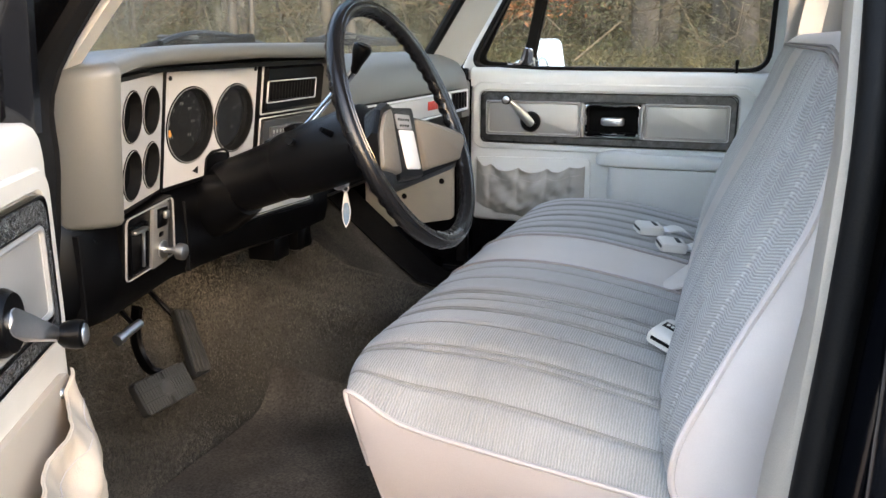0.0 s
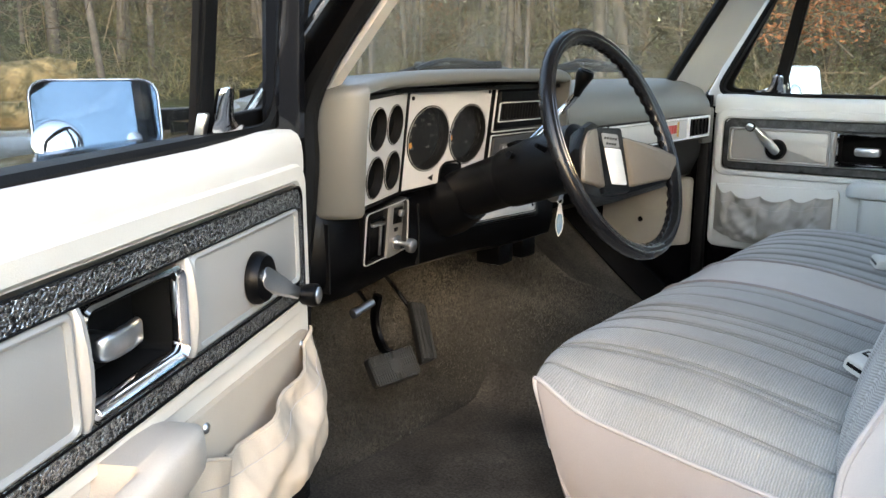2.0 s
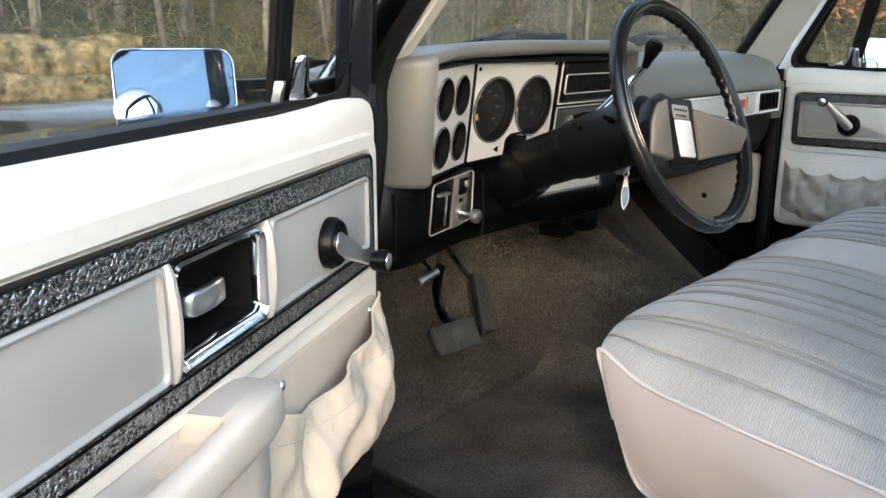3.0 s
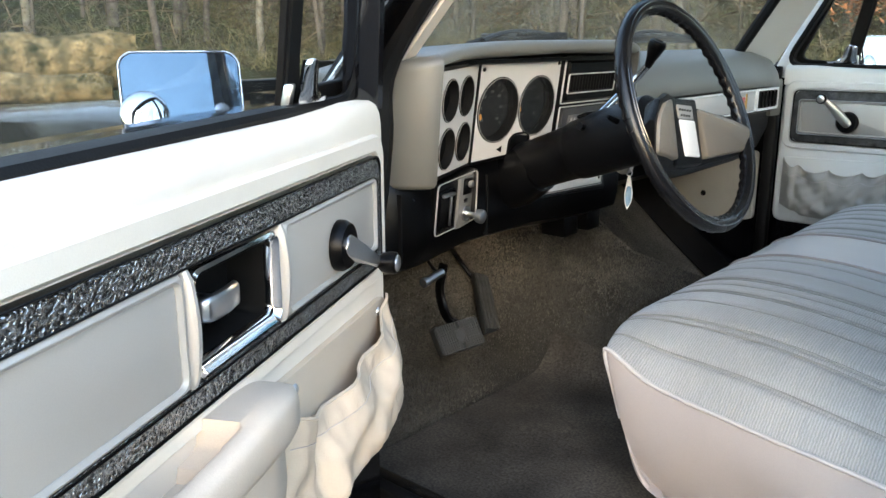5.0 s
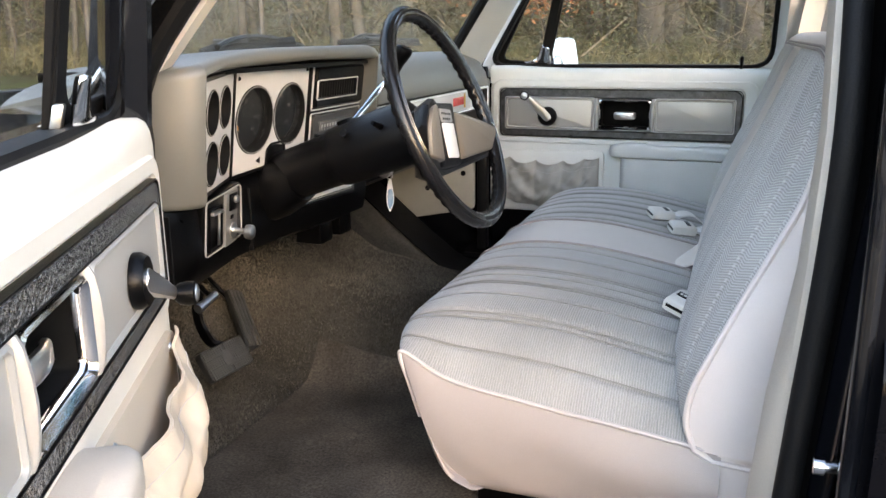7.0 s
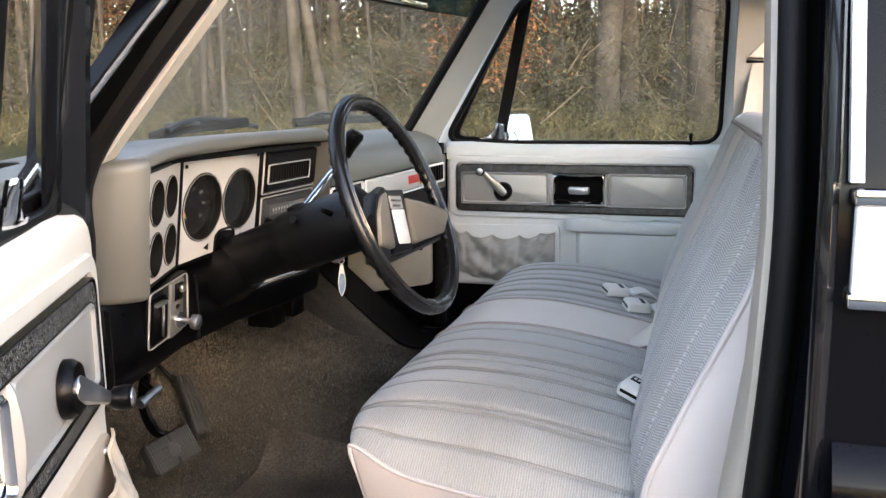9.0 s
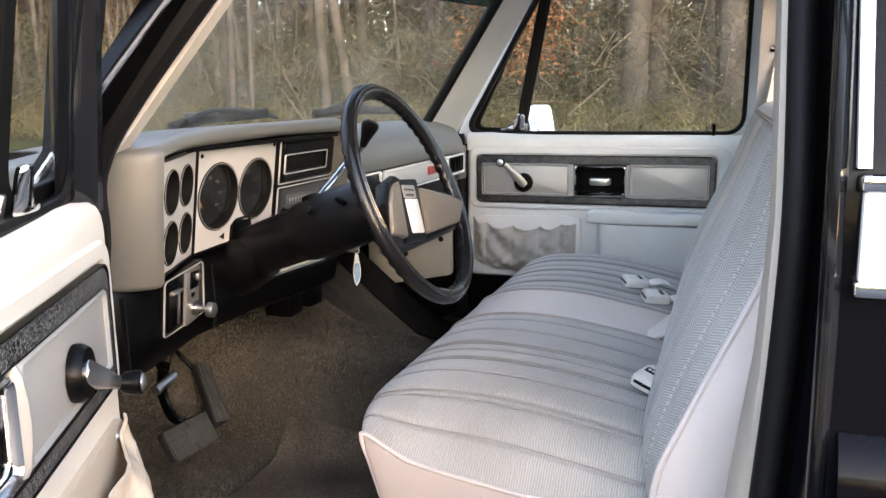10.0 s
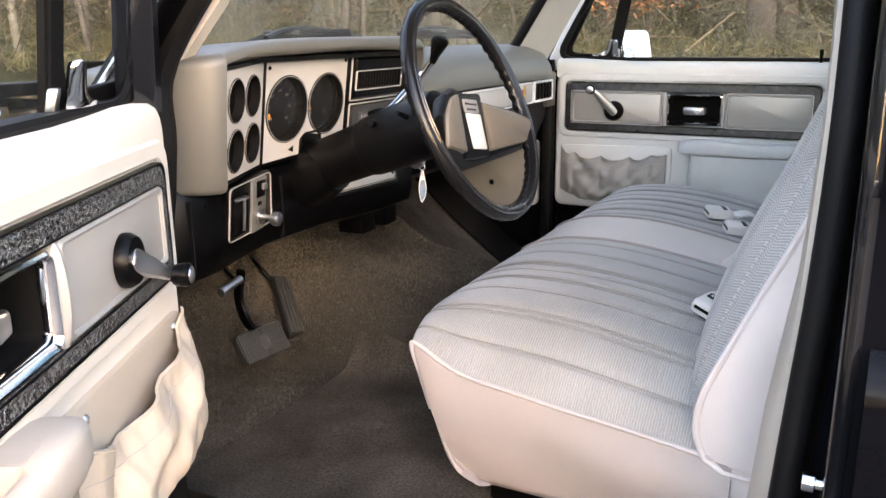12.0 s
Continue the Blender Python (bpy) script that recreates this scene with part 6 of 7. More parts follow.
def cushion(s, y):
    i = s * (len(_m) - 1)
    k = min(int(i), len(_m) - 2)
    f = i - k
    m, e = _m[k].lerp(_m[k + 1], f), _e[k].lerp(_e[k + 1], f)
    c = crown(y)
    p = e.lerp(m, c)
    return Vector((p.x, y, p.y + groove(y, s) + 0.003 * noise.noise(Vector((p.x * 6, y * 6, 1)))))


for y0, y1, mt, nm, lb, ny in ((Y0, -0.925, CLOTH, "cushion_insert", "grey ribbed cloth insert", 200), (-0.925, -0.715, BANDVINYL, "cushion_band", "plain beige vinyl band", 40), (-0.715, Y1, CLOTH, "cushion_insert", "grey ribbed cloth insert", 150)):
    bm = bmesh.new()
    sheet(bm, 54, ny, lambda u, v: cushion(u, y0 + (y1 - y0) * v), thick=(0.01, 0, -0.02))
    part(nm, bm, mt, seat, lb, sharp=75)
for y in (-0.925, -0.715):
    bm = bmesh.new()
    tube(bm, [cushion(0.3 + 0.7 * k / 40, y) + Vector((0, 0, 0.002)) for k in range(41)], 0.0028, 6)
    part("seam", bm, SEATVINYL, seat, "raised seam")
for q in GROOVES:
    bm = bmesh.new()
    tube(bm, [cushion(0.34 + 0.62 * k / 44, q) + Vector((0, 0, 0.0036)) for k in range(45)], 0.0012, 5)
    part("stitch_line", bm, THREAD, seat)
for y, s in ((Y0, -1), (Y1, 1)):
    bm = bmesh.new()
    tube(bm, [cushion(k / 60, y) + Vector((0, s * 0.003, 0)) for k in range(14, 61)], 0.0034, 8)
    part("piping", bm, PIPINGVINYL, seat, "pale piping")
    bm = bmesh.new()

    def side(u, v):
        p = cushion(u, y)
        q = Vector((interp(p.x, [-0.05, 0.06, 0.42], [0.045, 0.09, 0.42]), y, 0.632))
        w = 1 - v
        r = q.lerp(p, w)
        r.y = y + s * (0.0008 + 0.015 * math.sin(math.pi * w) - 0.005 * (1 - w) ** 3) + s * 0.010 * math.sin(math.pi * w) * noise.noise(Vector((r.x * 6 + r.z * 3, r.z * 8, 5)))
        return r

    sheet(bm, 54, 16, side, thick=(0, -s * 0.01, 0))
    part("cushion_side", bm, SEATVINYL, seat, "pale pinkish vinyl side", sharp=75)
# backrest
BM = [(0.355, 0.74), (0.340, 0.80), (0.345, 0.86), (0.365, 0.94), (0.395, 1.02), (0.435, 1.11), (0.468, 1.19), (0.490, 1.25), (0.512, 1.283), (0.545, 1.296), (0.585, 1.285), (0.605, 1.25)]
BE = [(0.385, 0.752), (0.372, 0.79), (0.378, 0.84), (0.402, 0.90), (0.432, 0.97), (0.468, 1.05), (0.492, 1.11), (0.508, 1.19), (0.518, 1.245), (0.545, 1.272), (0.585, 1.265), (0.60, 1.24)]
_bm, _be = smooth_path([(*p, 0) for p in BM], 6), smooth_path([(*p, 0) for p in BE], 6)


def backrest(s, y):
    i = s * (len(_bm) - 1)
    k = min(int(i), len(_bm) - 2)
    f = i - k
    m, e = _bm[k].lerp(_bm[k + 1], f), _be[k].lerp(_be[k + 1], f)
    p = e.lerp(m, crown(y))
    g = groove(y, 1.0) if s < 0.66 else 0.0
    return Vector((p.x - g * 0.9, y, p.y))


for y0, y1, mt, nm, lb, ny in ((Y0, -0.925, CLOTHBACK, "back_insert", "grey patterned cloth insert", 200), (-0.925, -0.715, BANDVINYL, "back_band", "plain beige vinyl band", 40), (-0.715, Y1, CLOTHBACK, "back_insert", "grey patterned cloth insert", 150)):
    bm = bmesh.new()
    sheet(bm, 45, ny, lambda u, v: backrest(u * 0.68, y0 + (y1 - y0) * v), thick=(0.02, 0, 0))
    part(nm, bm, mt, seat, lb, sharp=75)
bm = bmesh.new()
sheet(bm, 26, 120, lambda u, v: backrest(0.68 + 0.32 * u, Y0 + (Y1 - Y0) * v), thick=(0.004, 0, -0.012))
part("back_top", bm, BACKVINYL, seat, "pale vinyl top roll", sharp=75)
for s in (0.685, 0.70):
    bm = bmesh.new()
    tube(bm, [backrest(s, Y0 + (Y1 - Y0) * k / 60) + Vector((-0.001, 0, 0.001)) for k in range(61)], 0.0022, 6)
    part("seam", bm, SEATVINYL, seat, "stitched seam")
for y, s in ((Y0, -1), (Y1, 1)):
    bm = bmesh.new()
    tube(bm, [Vector((0.46, y + s * 0.003, 0.735)), Vector((0.41, y + s * 0.003, 0.738))] + [backrest(k / 60, y) + Vector((0, s * 0.003, 0)) for k in range(61)], 0.0048, 8)
    part("piping", bm, BACKVINYL, seat, "pale piping")
    bm = bmesh.new()

    def bside(u, v):
        p = backrest(u, y)
        q = Vector((interp(p.z, [0.74, 1.3], [0.52, 0.60]), y, p.z))
        r = p.lerp(q, v)
        r.y = y + s * (0.003 + 0.012 * math.sin(math.pi * v)) + s * 0.003 * noise.noise(Vector((r.x * 8, r.z * 8, 9)))
        return r

    sheet(bm, 60, 12, bside, thick=(0, -s * 0.01, 0))
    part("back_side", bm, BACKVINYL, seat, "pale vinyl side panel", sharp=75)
bm = bmesh.new()
slab(bm, rpoly([(0.38, 0.632), (0.53, 0.632), (0.54, 0.80), (0.40, 0.745)], 0.01), 0.02, 0.0, 0.004, axes((0, Y0 - 0.003, 0), (1, 0, 0), (0, 0, 1), (0, 1, 0)))
part("corner_panel", bm, BACKVINYL, seat, "pale vinyl corner behind the cushion")
bm = bmesh.new()
box(bm, 0.06, 0.46, Y0 + 0.05, Y1 - 0.05, FLOOR, 0.65, 0.01)
part("seat_base", bm, BLACKPL, seat, "black seat riser")

# ---- belts ----
def buckle(at, yaw, pitch, roll, size, far):
    b = thing("seat_belt_buckle", at, "pale grey seat belt buckle with dark label, lying on the seat", "seat belt buckle", group="seat belt buckles")
    T = Matrix.Translation(at) @ pose(0, 0, 0, roll, pitch, yaw) @ Matrix.Scale(size, 4)
    bm = bmesh.new()
    pr = ((-0.026, 0.002), (-0.027, 0.012), (-0.024, 0.020), (-0.018, 0.023), (0.018, 0.023), (0.024, 0.020), (0.027, 0.012), (0.026, 0.002), (0.020, 0.0), (-0.020, 0.0))
    loft(bm, [[(x, y * w, z * h) for y, z in pr] for x, w, h in ((-0.034, 0.86, 0.80), (-0.032, 0.95, 0.93), (-0.028, 1.0, 1.0), (0.014, 1.0, 1.0), (0.022, 0.93, 0.95), (0.027, 0.72, 0.75))], T)
    bd = part("buckle_body", bm, BUCKLE, b, "pale grey plastic buckle body")
    bm = bmesh.new()
    box(bm, -0.010, 0.006, -0.017, 0.017, 0.0225, 0.0242, 0.0006, T) if not far else box(bm, 0.002, 0.012, -0.014, 0.014, 0.0225, 0.0242, 0.0006, T)
    lb = part("release_button", bm, BLACKPL, bd, "dark release button")
    if not far:
        bm = bmesh.new()
        for k in range(4):
            box(bm, -0.005, 0.001, -0.013 + 0.007 * k, -0.0085 + 0.007 * k, 0.0241, 0.0246, 0.0, T)
        part("lettering_bars", bm, BUCKLE, lb, "pale lettering bars")
    bm = bmesh.new()
    box(bm, -0.0352, -0.0330, -0.019, 0.019, 0.008, 0.0135, 0.0, T)
    part("slot", bm, BLACKPL, bd, "dark slot")
    bm = bmesh.new()
    bezel(bm, rrect(0.022, 0.046, -0.017, 0.017, 0.006), rrect(0.027, 0.040, -0.012, 0.012, 0.004), 0.006, 0.011, 0.001, T)
    part("tongue", bm, SATIN, b, "bright belt loop")
    bm = bmesh.new()
    sheet(bm, 10, 2, lambda u, v: T @ Vector((0.036 + 0.075 * u, -0.019 + 0.038 * v, 0.008 - 0.012 * u + 0.014 * math.sin(math.pi * u))), thick=(0, 0, -0.003))
    part("webbing", bm, BUCKLE, b, "pale webbing stub")
    return b


buckle(Vector((0.346, -1.205, 0.860)), 66, -4, 16, 0.95, False)
buckle(Vector((0.305, -0.640, 0.857)), 24, 8, 10, 0.92, True)
buckle(Vector((0.250, -0.555, 0.870)), 28, 6, 8, 0.92, True)
flap = thing("belt_sleeve", (0.34, -0.87, 0.82), "folded beige vinyl belt sleeve tucked at the backrest", "belt sleeve")
bm = bmesh.new()
sheet(bm, 10, 8, lambda u, v: Vector((0.305 + 0.06 * u, -0.92 + (0.075 + 0.03 * u) * v, 0.846 + 0.030 * math.sin(math.pi * v) * (0.15 + u) + 0.022 * u)), thick=(0, 0, -0.004))
part("sleeve", bm, BANDVINYL, flap, "folded beige vinyl")
belt = thing("shoulder_belt", (0.56, -0.1, 1.1), "beige shoulder belt hanging from its roof guide", "seat belt")
bm = bmesh.new()
slab(bm, rpoly([(0.53, 1.43), (0.625, 1.425), (0.60, 1.475), (0.575, 1.478)], 0.012), 0.0, 0.03, 0.008, axes((0, -0.095, 0), (1, 0, 0), (0, 0, 1), (0, -1, 0)))
part("belt_guide", bm, CREAM, belt, "cream belt guide cover")
bm = bmesh.new()
box(bm, 0.535, 0.622, -0.112, -0.10, 1.422, 1.434, 0.003)
part("guide_slot", bm, BLACKPL, belt, "dark guide slot")
bm = bmesh.new()
sheet(bm, 12, 2, lambda u, v: Vector((0.552 - 0.05 * u + 0.052 * v, -0.108 - 0.03 * math.sin(math.pi * u), 1.43 - 0.35 * u)), thick=(0.001, 0.003, 0))
part("webbing", bm, BELT, belt, "beige webbing")
bm = bmesh.new()
box(bm, 0.52, 0.535, -0.098, -0.085, 1.54, 1.575, 0.003)
part("coat_hook", bm, BLACKPL, belt, "black coat hook")

# ---- wipers and rear-view mirror ----
for P, Q in (([(-0.60, -1.135, 1.263), (-0.62, -1.0, 1.278), (-0.63, -0.72, 1.284)], [(-0.60, -1.08, 1.276), (-0.61, -1.01, 1.290), (-0.62, -0.92, 1.296), (-0.63, -0.80, 1.290), (-0.64, -0.66, 1.272)]), ([(-0.62, -0.50, 1.276), (-0.61, -0.30, 1.280), (-0.58, -0.02, 1.276)], [(-0.62, -0.44, 1.282), (-0.62, -0.33, 1.299), (-0.61, -0.20, 1.292), (-0.60, -0.05, 1.274)])):
    w = thing("wiper", (P[1][0], P[1][1], 1.26), "black windscreen wiper parked at the foot of the glass", "wiper", group="wipers")
    bm = bmesh.new()
    tube(bm, smooth_path(P, 5), 0.005, 8, flat=2.4, up=(0, 0, 1))
    tube(bm, [Vector(p) + Vector((0.012, 0, -0.008)) for p in smooth_path(P, 5)], 0.003, 6)
    part("wiper_blade", bm, BLACKRUB, w, "black blade")
    bm = bmesh.new()
    box(bm, -0.012, 0.012, -0.05, 0.05, -0.004, 0.004, 0.003, Matrix.Translation(Vector(P[1]) + Vector((0, 0, 0.010))))
    part("blade_clip", bm, RADIOFACE, w, "dark grey blade clip")
    bm = bmesh.new()
    tube(bm, smooth_path(Q, 5), 0.0065, 6)
    part("wiper_arm", bm, BLACKPL, w, "black arm")
rv = thing("rear_view_mirror", (-0.19, -0.835, 1.53), "black-framed rear-view mirror hanging from the windscreen", "rear-view mirror")
RT = axes((-0.19, -0.835, 1.562), Vector((0.2, 1, 0)).normalized(), (0, 0, 1), Vector((1, -0.2, 0)).normalized())
bm = bmesh.new()
o = rrect(-0.125, 0.125, -0.035, 0.035, 0.014, 5)
loft(bm, [[(x * 0.8, y * 0.7, -0.025) for x, y in o], [(x, y, -0.012) for x, y in o], [(x, y, 0) for x, y in o], [(x, y, 0.001) for x, y in inset(o, 0.004)]], RT)
part("mirror_case", bm, BLACKPL, rv, "black mirror case")
bm = bmesh.new()
slab(bm, inset(o, 0.0045), 0.0, 0.0022, 0.0004, RT)
part("mirror_glass", bm, MIRROR, rv, "mirror glass")
bm = bmesh.new()
tube(bm, [RT @ Vector((0, 0.01, -0.02)), RT @ Vector((0, 0.03, -0.06))], 0.006, 8)
part("mirror_stalk", bm, CHROME, rv, "short stalk")

# ---- outside: ground and woods ----
GZ = 0.0


def ground_z(x, y):
    """Flat car park, rising as a low bank under the trees."""
    d = max(y - 7.0, -(x + 11.0), 0.0)
    e = max(-(x + 11.0), 0.0)
    return interp(d, [0, 3, 6, 14, 60], [0, 0.5, 0.95, 1.25, 2.0]) + interp(e, [0, 4, 12, 30, 60], [0, 0.1, 1.6, 4.5, 5.0]) + (0.12 * noise.noise(Vector((x * 0.4, y * 0.4, 0))) if d > 0 else 0)


def graded(n, a, b, near):
    """Steps from a to b, close together near the middle."""
    t = np.linspace(-1, 1, n)
    s = np.sign(t) * np.abs(t) ** 3
    return [near * q + (b if r > 0 else -a) * abs(r) for q, r in zip(t, s)]


gx, gy = graded(90, 400, 400, 26), graded(90, 400, 400, 26)
gv = [(x, y, ground_z(x, y)) for x in gx for y in gy]
gf = [(i * 90 + j, (i + 1) * 90 + j, (i + 1) * 90 + j + 1, i * 90 + j + 1) for i in range(89) for j in range(89)]
me = bpy.data.meshes.new("ground")
me.from_pydata(gv, [], gf)
me.materials.append(GROUNDM)
for p in me.polygons:
    p.use_smooth = True
tagged(new("ground", me), "grassy ground rising to a low bank under the trees", "ground", kind="structure")
bm = bmesh.new()
sheet(bm, 20, 20, lambda u, v: Vector((-9 + 24 * u, -12 + 17.5 * v, 0.012)))
tagged(part("road", bm, TARMAC), "dark damp tarmac under the truck", "road", kind="structure")

rnd = random.Random(7)


def tree(at, h, r, bark, lean=0.0, twigs=140, label="bare grey-trunked tree at the wood's edge"):
    t = thing("tree", at, label, "tree", group="trees at the wood's edge")
    at = Vector(at)
    bm = bmesh.new()
    P = [at + Vector((lean * k * h / 10 + 0.05 * rnd.uniform(-1, 1), 0.05 * rnd.uniform(-1, 1), -0.3 + (h + 0.3) * k / 10)) for k in range(11)]
    S = smooth_path(P, 3)
    tube(bm, S, [r * (1.25 if i == 0 else 1.0) * (1 - 0.8 * i / len(S)) for i in range(len(S))], 10)
    part("trunk", bm, bark, t, "rough bark trunk", sharp=80)
    bm = bmesh.new()
    for k in range(18):
        f = rnd.uniform(0.18, 0.95)
        p = P[0].lerp(P[-1], f)
        a = rnd.uniform(0, 2 * math.pi)
        ln = (1.2 - f) * h * 0.28 * rnd.uniform(0.5, 1)
        q = p + Vector((math.cos(a), math.sin(a), rnd.uniform(0.1, 0.7))) * ln
        m_ = p.lerp(q, 0.5) + Vector((0, 0, -0.1 * ln * rnd.uniform(-1, 1)))
        tube(bm, [p, m_, q], [r * 0.3 * (1 - f * 0.6), r * 0.2 * (1 - f * 0.6), r * 0.05], 5)
    part("limbs", bm, bark, t, "bare limbs")
    vs, fs = [], []
    for k in range(twigs * 6):
        f = rnd.uniform(0.15, 1.0)
        p = P[0].lerp(P[-1], f)
        a, d = rnd.uniform(0, 2 * math.pi), (1.25 - f) * h * 0.26 * rnd.uniform(0.1, 1)
        c_ = p + Vector((math.cos(a) * d, math.sin(a) * d, d * 0.4 + rnd.uniform(-0.3, 0.3)))
        v = Vector((rnd.gauss(0, 1), rnd.gauss(0, 1), rnd.gauss(0.3, 0.8))).normalized() * rnd.uniform(0.15, 0.6)
        w = v.cross(Vector((rnd.gauss(0, 1), rnd.gauss(0, 1), rnd.gauss(0, 1)))).normalized() * 0.012
        n0 = len(vs)
        vs += [c_ - v - w, c_ - v + w, c_ + v * 1.0]
        fs.append((n0, n0 + 1, n0 + 2))
    me = bpy.data.meshes.new("crown")
    me.from_pydata([tuple(v - at) for v in vs], [], fs)
    me.materials.append(TWIG)
    cr = new("crown", me)
    cr.parent = t
    tagged(cr, "crown of fine bare twigs")
    return t


def scatter(name, n, place, size, mat, label, category, leaf=True, up=0.0):
    """Very many small leaves or stalks as one mesh."""
    vs, fs = [], []
    for _ in range(n):
        c_ = place()
        s = rnd.uniform(*size)
        v = Vector((rnd.gauss(0, 1), rnd.gauss(0, 1), rnd.gauss(up, 0.6))).normalized() * s
        w = v.cross(Vector((rnd.gauss(0, 1), rnd.gauss(0, 1), rnd.gauss(0, 1)))).normalized() * s * (0.35 if leaf else 0.02)
        n0 = len(vs)
        if leaf:
            vs += [c_ - v, c_ + w, c_ + v, c_ - w]
            fs.append((n0, n0 + 1, n0 + 2, n0 + 3))
        else:
            b = c_ + v * 0.55 + Vector((0, 0, s * 0.12))
            vs += [c_ - v - w, c_ - v + w, b - w * 0.8, b + w * 0.8, c_ + v * 1.3 - Vector((0, 0, s * 0.25))]
            fs += [(n0, n0 + 1, n0 + 3, n0 + 2), (n0 + 2, n0 + 3, n0 + 4)]
    me = bpy.data.meshes.new(name)
    me.from_pydata([tuple(v) for v in vs], [], fs)
    me.materials.append(mat)
    return tagged(new(name, me), label, category, kind="stuff")


def edge_place(depth, hmin, hmax, power=1.0):
    """A random place in the belt of woods beyond the verge, round the front and the far side."""
    while True:
        if rnd.random() < 0.55:
            x, y = rnd.uniform(-26, 10), 10 + rnd.random() ** 1.3 * depth
        else:
            x, y = -14 - rnd.random() ** 1.3 * depth, rnd.uniform(-34, 22)
        h = hmin + (hmax - hmin) * rnd.random() ** power
        h *= 0.6 + 0.8 * (noise.noise(Vector((x * 0.25, y * 0.25, 4))) * 0.5 + 0.5)
        return Vector((x, y, ground_z(x, y) + h))


def hedge_place():
    """A place in the unseen hedge across the car park, behind the camera."""
    a = rnd.uniform(-0.3, 2.4)
    r = 17 + 3 * rnd.random()
    return Vector((math.cos(a - 1.9) * r, math.sin(a - 1.9) * r, 3.4 * rnd.random() ** 1.2))


def far_place(h0, h1, power):
    """A place deep in the wood, well behind its edge."""
    a = rnd.uniform(-0.35, 0.98) * math.pi
    r = rnd.uniform(24, 44)
    h1 = min(h1, 4.5) if 0.37 * math.pi < a < 0.6 * math.pi else h1
    x, y = -math.cos(a) * r, math.sin(a) * r
    h = h0 + (h1 - h0) * rnd.random() ** power
    return Vector((x, y, ground_z(x, y) + h * (0.75 + 0.5 * noise.noise(Vector((x * 0.2, y * 0.2, 7))))))


scatter("bramble_leaves", 230000, lambda: edge_place(9, 0.0, 1.9, 1.5), (0.013, 0.036), LEAFG, "dense low green bramble and ivy leaves", "undergrowth")
scatter("bramble_stems", 6000, lambda: edge_place(8, 0.0, 1.6, 1.4), (0.25, 0.7), TWIG, "tangled dry bramble stems", "undergrowth", leaf=False, up=0.4)
scatter("wood_twigs", 45000, lambda: edge_place(20, 0.8, 9.0, 0.9), (0.15, 0.5), TWIG, "fine bare twigs of the wood behind", "twigs", leaf=False, up=0.9)
scatter("wood_understorey", 150000, lambda: edge_place(14, 0.3, 2.3, 1.5), (0.014, 0.038), LEAFD, "dim brownish leaves among the trunks", "undergrowth")
scatter("far_wood", 160000, lambda: far_place(0.2, 8.0, 1.35), (0.06, 0.16), LEAFD, "dim tangle of the wood far behind", "woods")
scatter("front_wood", 90000, lambda: far_place(0.2, 13.0, 1.0) if rnd.random() < 0.3 else Vector((rnd.uniform(-44, -24), rnd.uniform(-34, 24), rnd.uniform(3, 14))), (0.06, 0.17), LEAFD, "dim tangle of branches on the wooded bank", "woods")
scatter("dry_grass", 36000, lambda: edge_place(2.8, -0.02, 0.4, 1.5), (0.1, 0.4), GRASSDRY, "dry grass along the verge", "grass", leaf=False, up=1.2)
# added out of view, so that the black paint reflects something dark
scatter("unseen_hedge", 40000, hedge_place, (0.08, 0.2), LEAFD, "unseen dark hedge added across the car park to darken reflections", "hedge")
bm = bmesh.new()
for _ in range(650):
    p = edge_place(34, 0, 0)
    if -5 < p.x < 3 and 9 < p.y < 17:
        p.y += 12
    p.z = ground_z(p.x, p.y) - 0.1
    h, r = rnd.uniform(7, 14), rnd.uniform(0.035, 0.12)
    q = p + Vector((rnd.gauss(0, 0.05) * h, rnd.gauss(0, 0.05) * h, h))
    tube(bm, [p, p.lerp(q, 0.5) + Vector((rnd.gauss(0, 0.12), rnd.gauss(0, 0.12), 0)), q], [r, r * 0.75, r * 0.3], 6)
tagged(part("young_trunks", bm, BARK, None, sharp=80), "many slim bare trunks deep in the wood", "trunks", kind="stuff")


def beech(cx, cy, rx, h0, h1):
    x, y = rnd.gauss(cx, rx), rnd.gauss(cy, 1.0)
    return Vector((x, y, ground_z(x, y) + rnd.uniform(h0, h1)))


scatter("beech_leaves", 11000, lambda: beech(*rnd.choice([(-3.1, 12.0, 0.45, 0.9, 3.4), (-16.2, 17.4, 0.9, 0.3, 4.5), (-16.2, 17.4, 0.9, 0.3, 4.5)])), (0.03, 0.07), LEAFO, "russet dead beech leaves still on the twigs", "leaves")
for x, y, h, r in ((-1.17, 12.5, 14, 0.25), (-0.85, 13.3, 13, 0.19), (0.0, 13.0, 14, 0.14), (0.40, 12.3, 14, 0.25), (2.6, 15.0, 13, 0.22), (-3.4, 14.0, 12, 0.10), (0.9, 17.0, 12, 0.14), (-1.4, 15.0, 12, 0.12), (-2.9, 17.0, 13, 0.18), (-4.4, 14.5, 11, 0.10), (-8.0, 16.0, 12, 0.16), (-10.5, 14.0, 12, 0.14), (-13.5, 17.0, 13, 0.2), (-17.0, 12.0, 13, 0.18), (-18.0, 7.0, 12, 0.14), (-19.0, 2.0, 13, 0.2), (-17.5, -2.0, 12, 0.13), (-21.0, -6.0, 13, 0.2), (9.5, 16, 13, 0.25), (-6.0, 20, 14, 0.25), (-12, 21, 14, 0.25), (-24, 14, 14, 0.25)):
    tree((x, y, ground_z(x, y)), h, r, BARK, rnd.uniform(-0.03, 0.03))
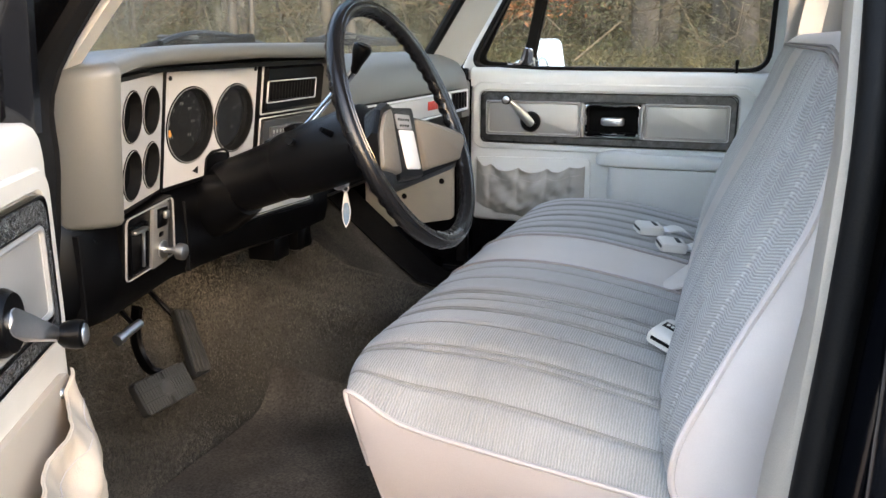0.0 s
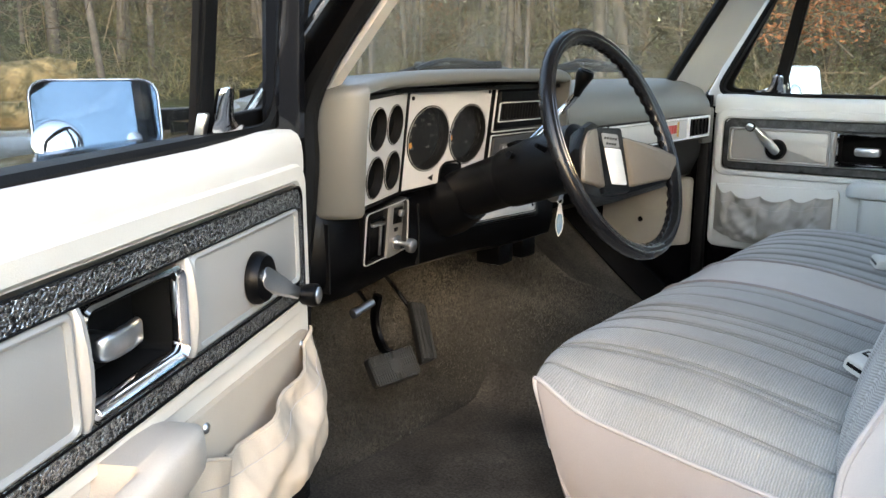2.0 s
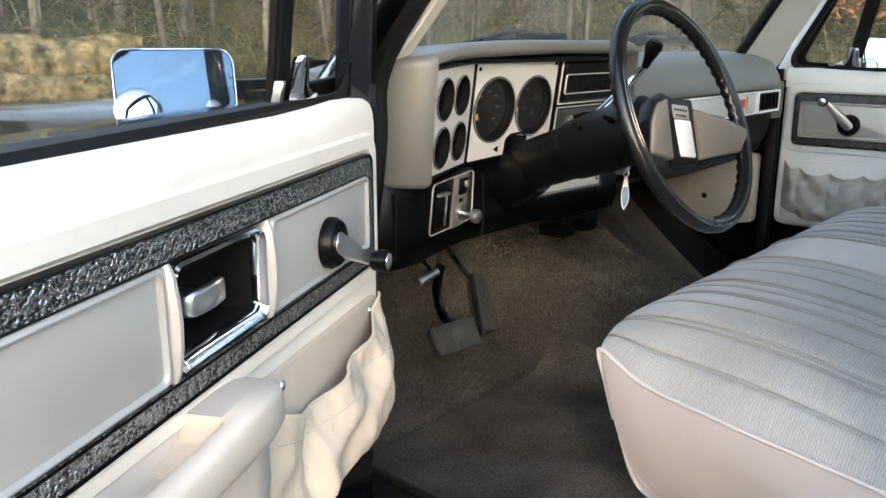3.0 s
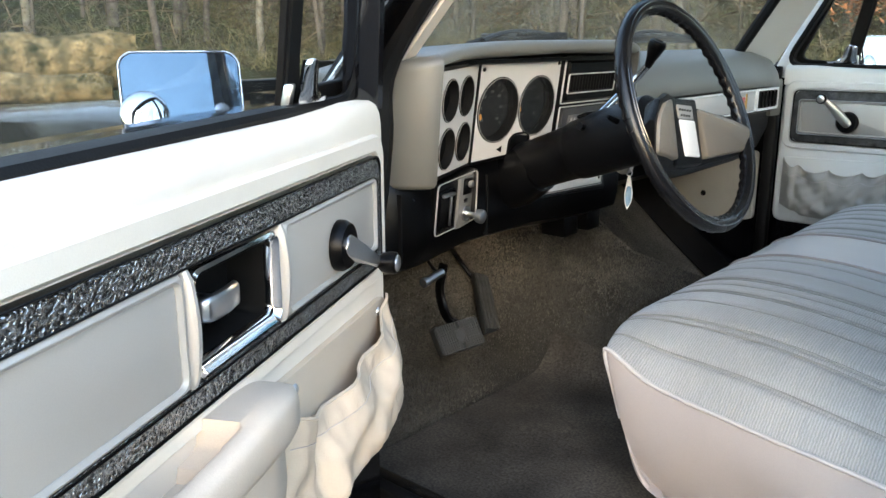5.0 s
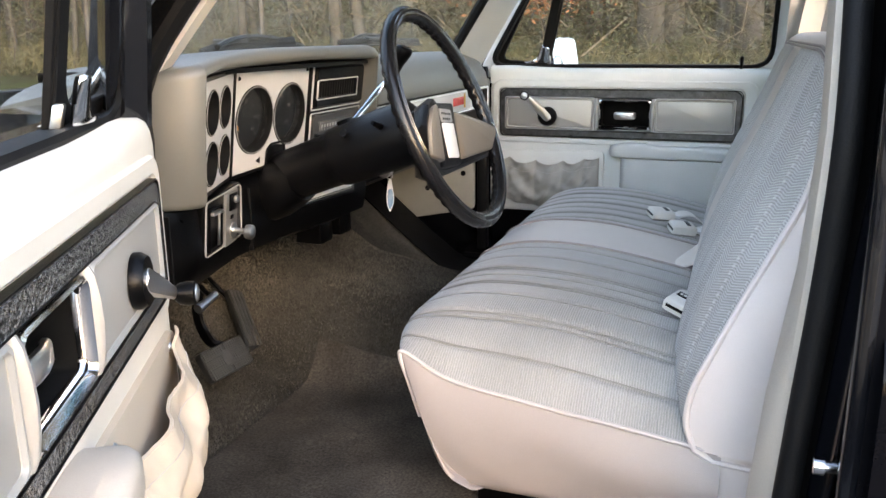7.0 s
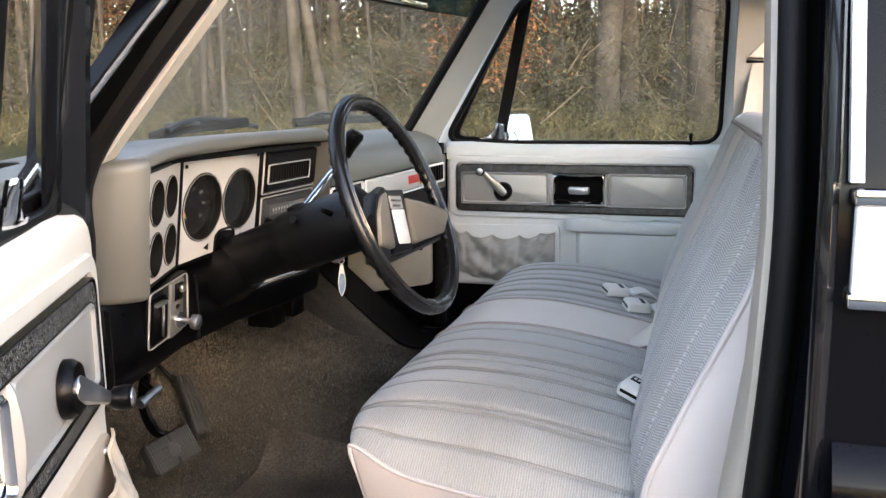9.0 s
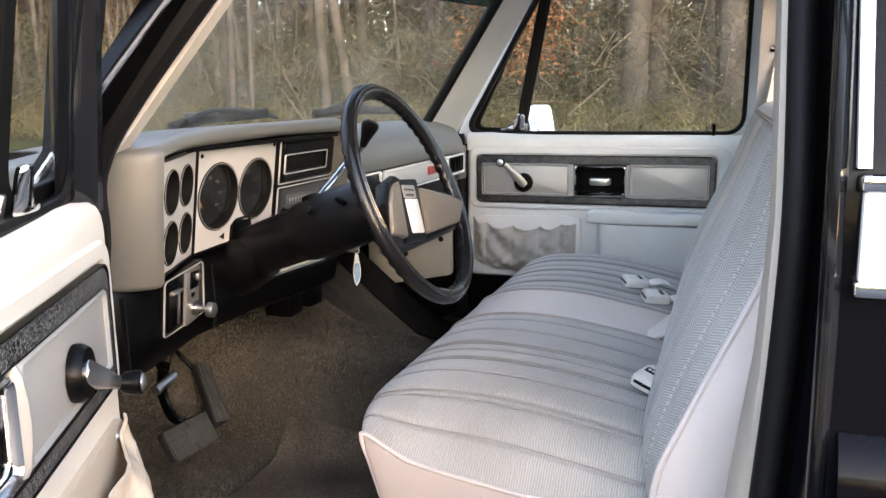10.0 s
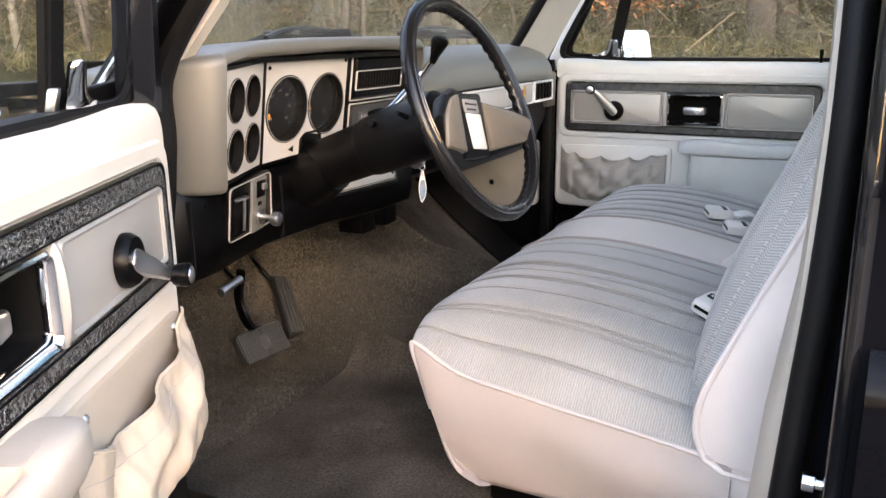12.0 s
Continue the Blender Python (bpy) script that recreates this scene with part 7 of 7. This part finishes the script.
for x, y in ((-15.2, 9.0), (-11.8, 15.5), (-16.0, 4.2)):
    tree((x, y, ground_z(x, y)), 11, 0.09, BIRCH, rnd.uniform(-0.04, 0.04), label="slim pale birch at the wood's edge")
for x, y in ((9, -17), (15, -10), (2, -20), (18, 3), (-7, -18), (13, -15), (20, -4), (19, -7.3), (17, -5.8), (22, -9.5)):
    tree((x, y, 0.0), 12, 0.25, BARK, rnd.uniform(-0.04, 0.04), label="bare tree across the car park")
# felled logs on the verge
for k, (dx, z, r) in enumerate(((0.0, 0.98, 0.40), (-1.2, 0.85, 0.34), (0.9, 0.62, 0.22))):
    bm = bmesh.new()
    P = smooth_path([(-15.3 + dx, -3.6, z + 0.1), (-13.9 + dx, -0.9, z + 0.05), (-12.7 + dx, 1.9, z), (-11.9 + dx, 4.1 - 0.4 * k, z - 0.04)], 6)
    tube(bm, smooth_path(P, 4), r, 40)
    for v in bm.verts:
        q = v.co
        n_ = noise.noise(q * 1.3) * 0.09 + noise.noise(Vector((q.x * 2, q.y * 5, q.z * 9))) * 0.05 + noise.noise(q * 14) * 0.02
        v.co = q + Vector((n_, n_ * 0.3, n_))
    tagged(part("log", bm, LOGM, None, sharp=80), "large mossy felled log on the verge", "log", group="felled logs")


def corner_place():
    """A place in the thicket off the front corner of the truck."""
    a, r = rnd.uniform(0.12, 0.43) * math.pi, rnd.uniform(25, 42)
    x, y = -math.cos(a) * r, math.sin(a) * r
    return Vector((x, y, ground_z(x, y) + 1.2 + 14 * rnd.random() ** 1.05))


scatter("corner_thicket", 190000, corner_place, (0.07, 0.20), LEAFD, "dim tangle of branches at the wood's corner", "woods")


def side_place():
    """A place in the far thicket beyond the passenger window."""
    a, r = rnd.uniform(0.37, 0.57) * math.pi, rnd.uniform(24, 40)
    x, y = -math.cos(a) * r, math.sin(a) * r
    return Vector((x, y, ground_z(x, y) + 0.1 + 3.6 * rnd.random() ** 1.3))


scatter("side_stems", 16000, side_place, (0.35, 0.9), TWIG, "tangled bare stems of the wood beyond the verge", "twigs", leaf=False, up=0.6)
scatter("side_thicket", 60000, side_place, (0.035, 0.11), LEAFB, "dim tangle of the wood beyond the verge", "woods")
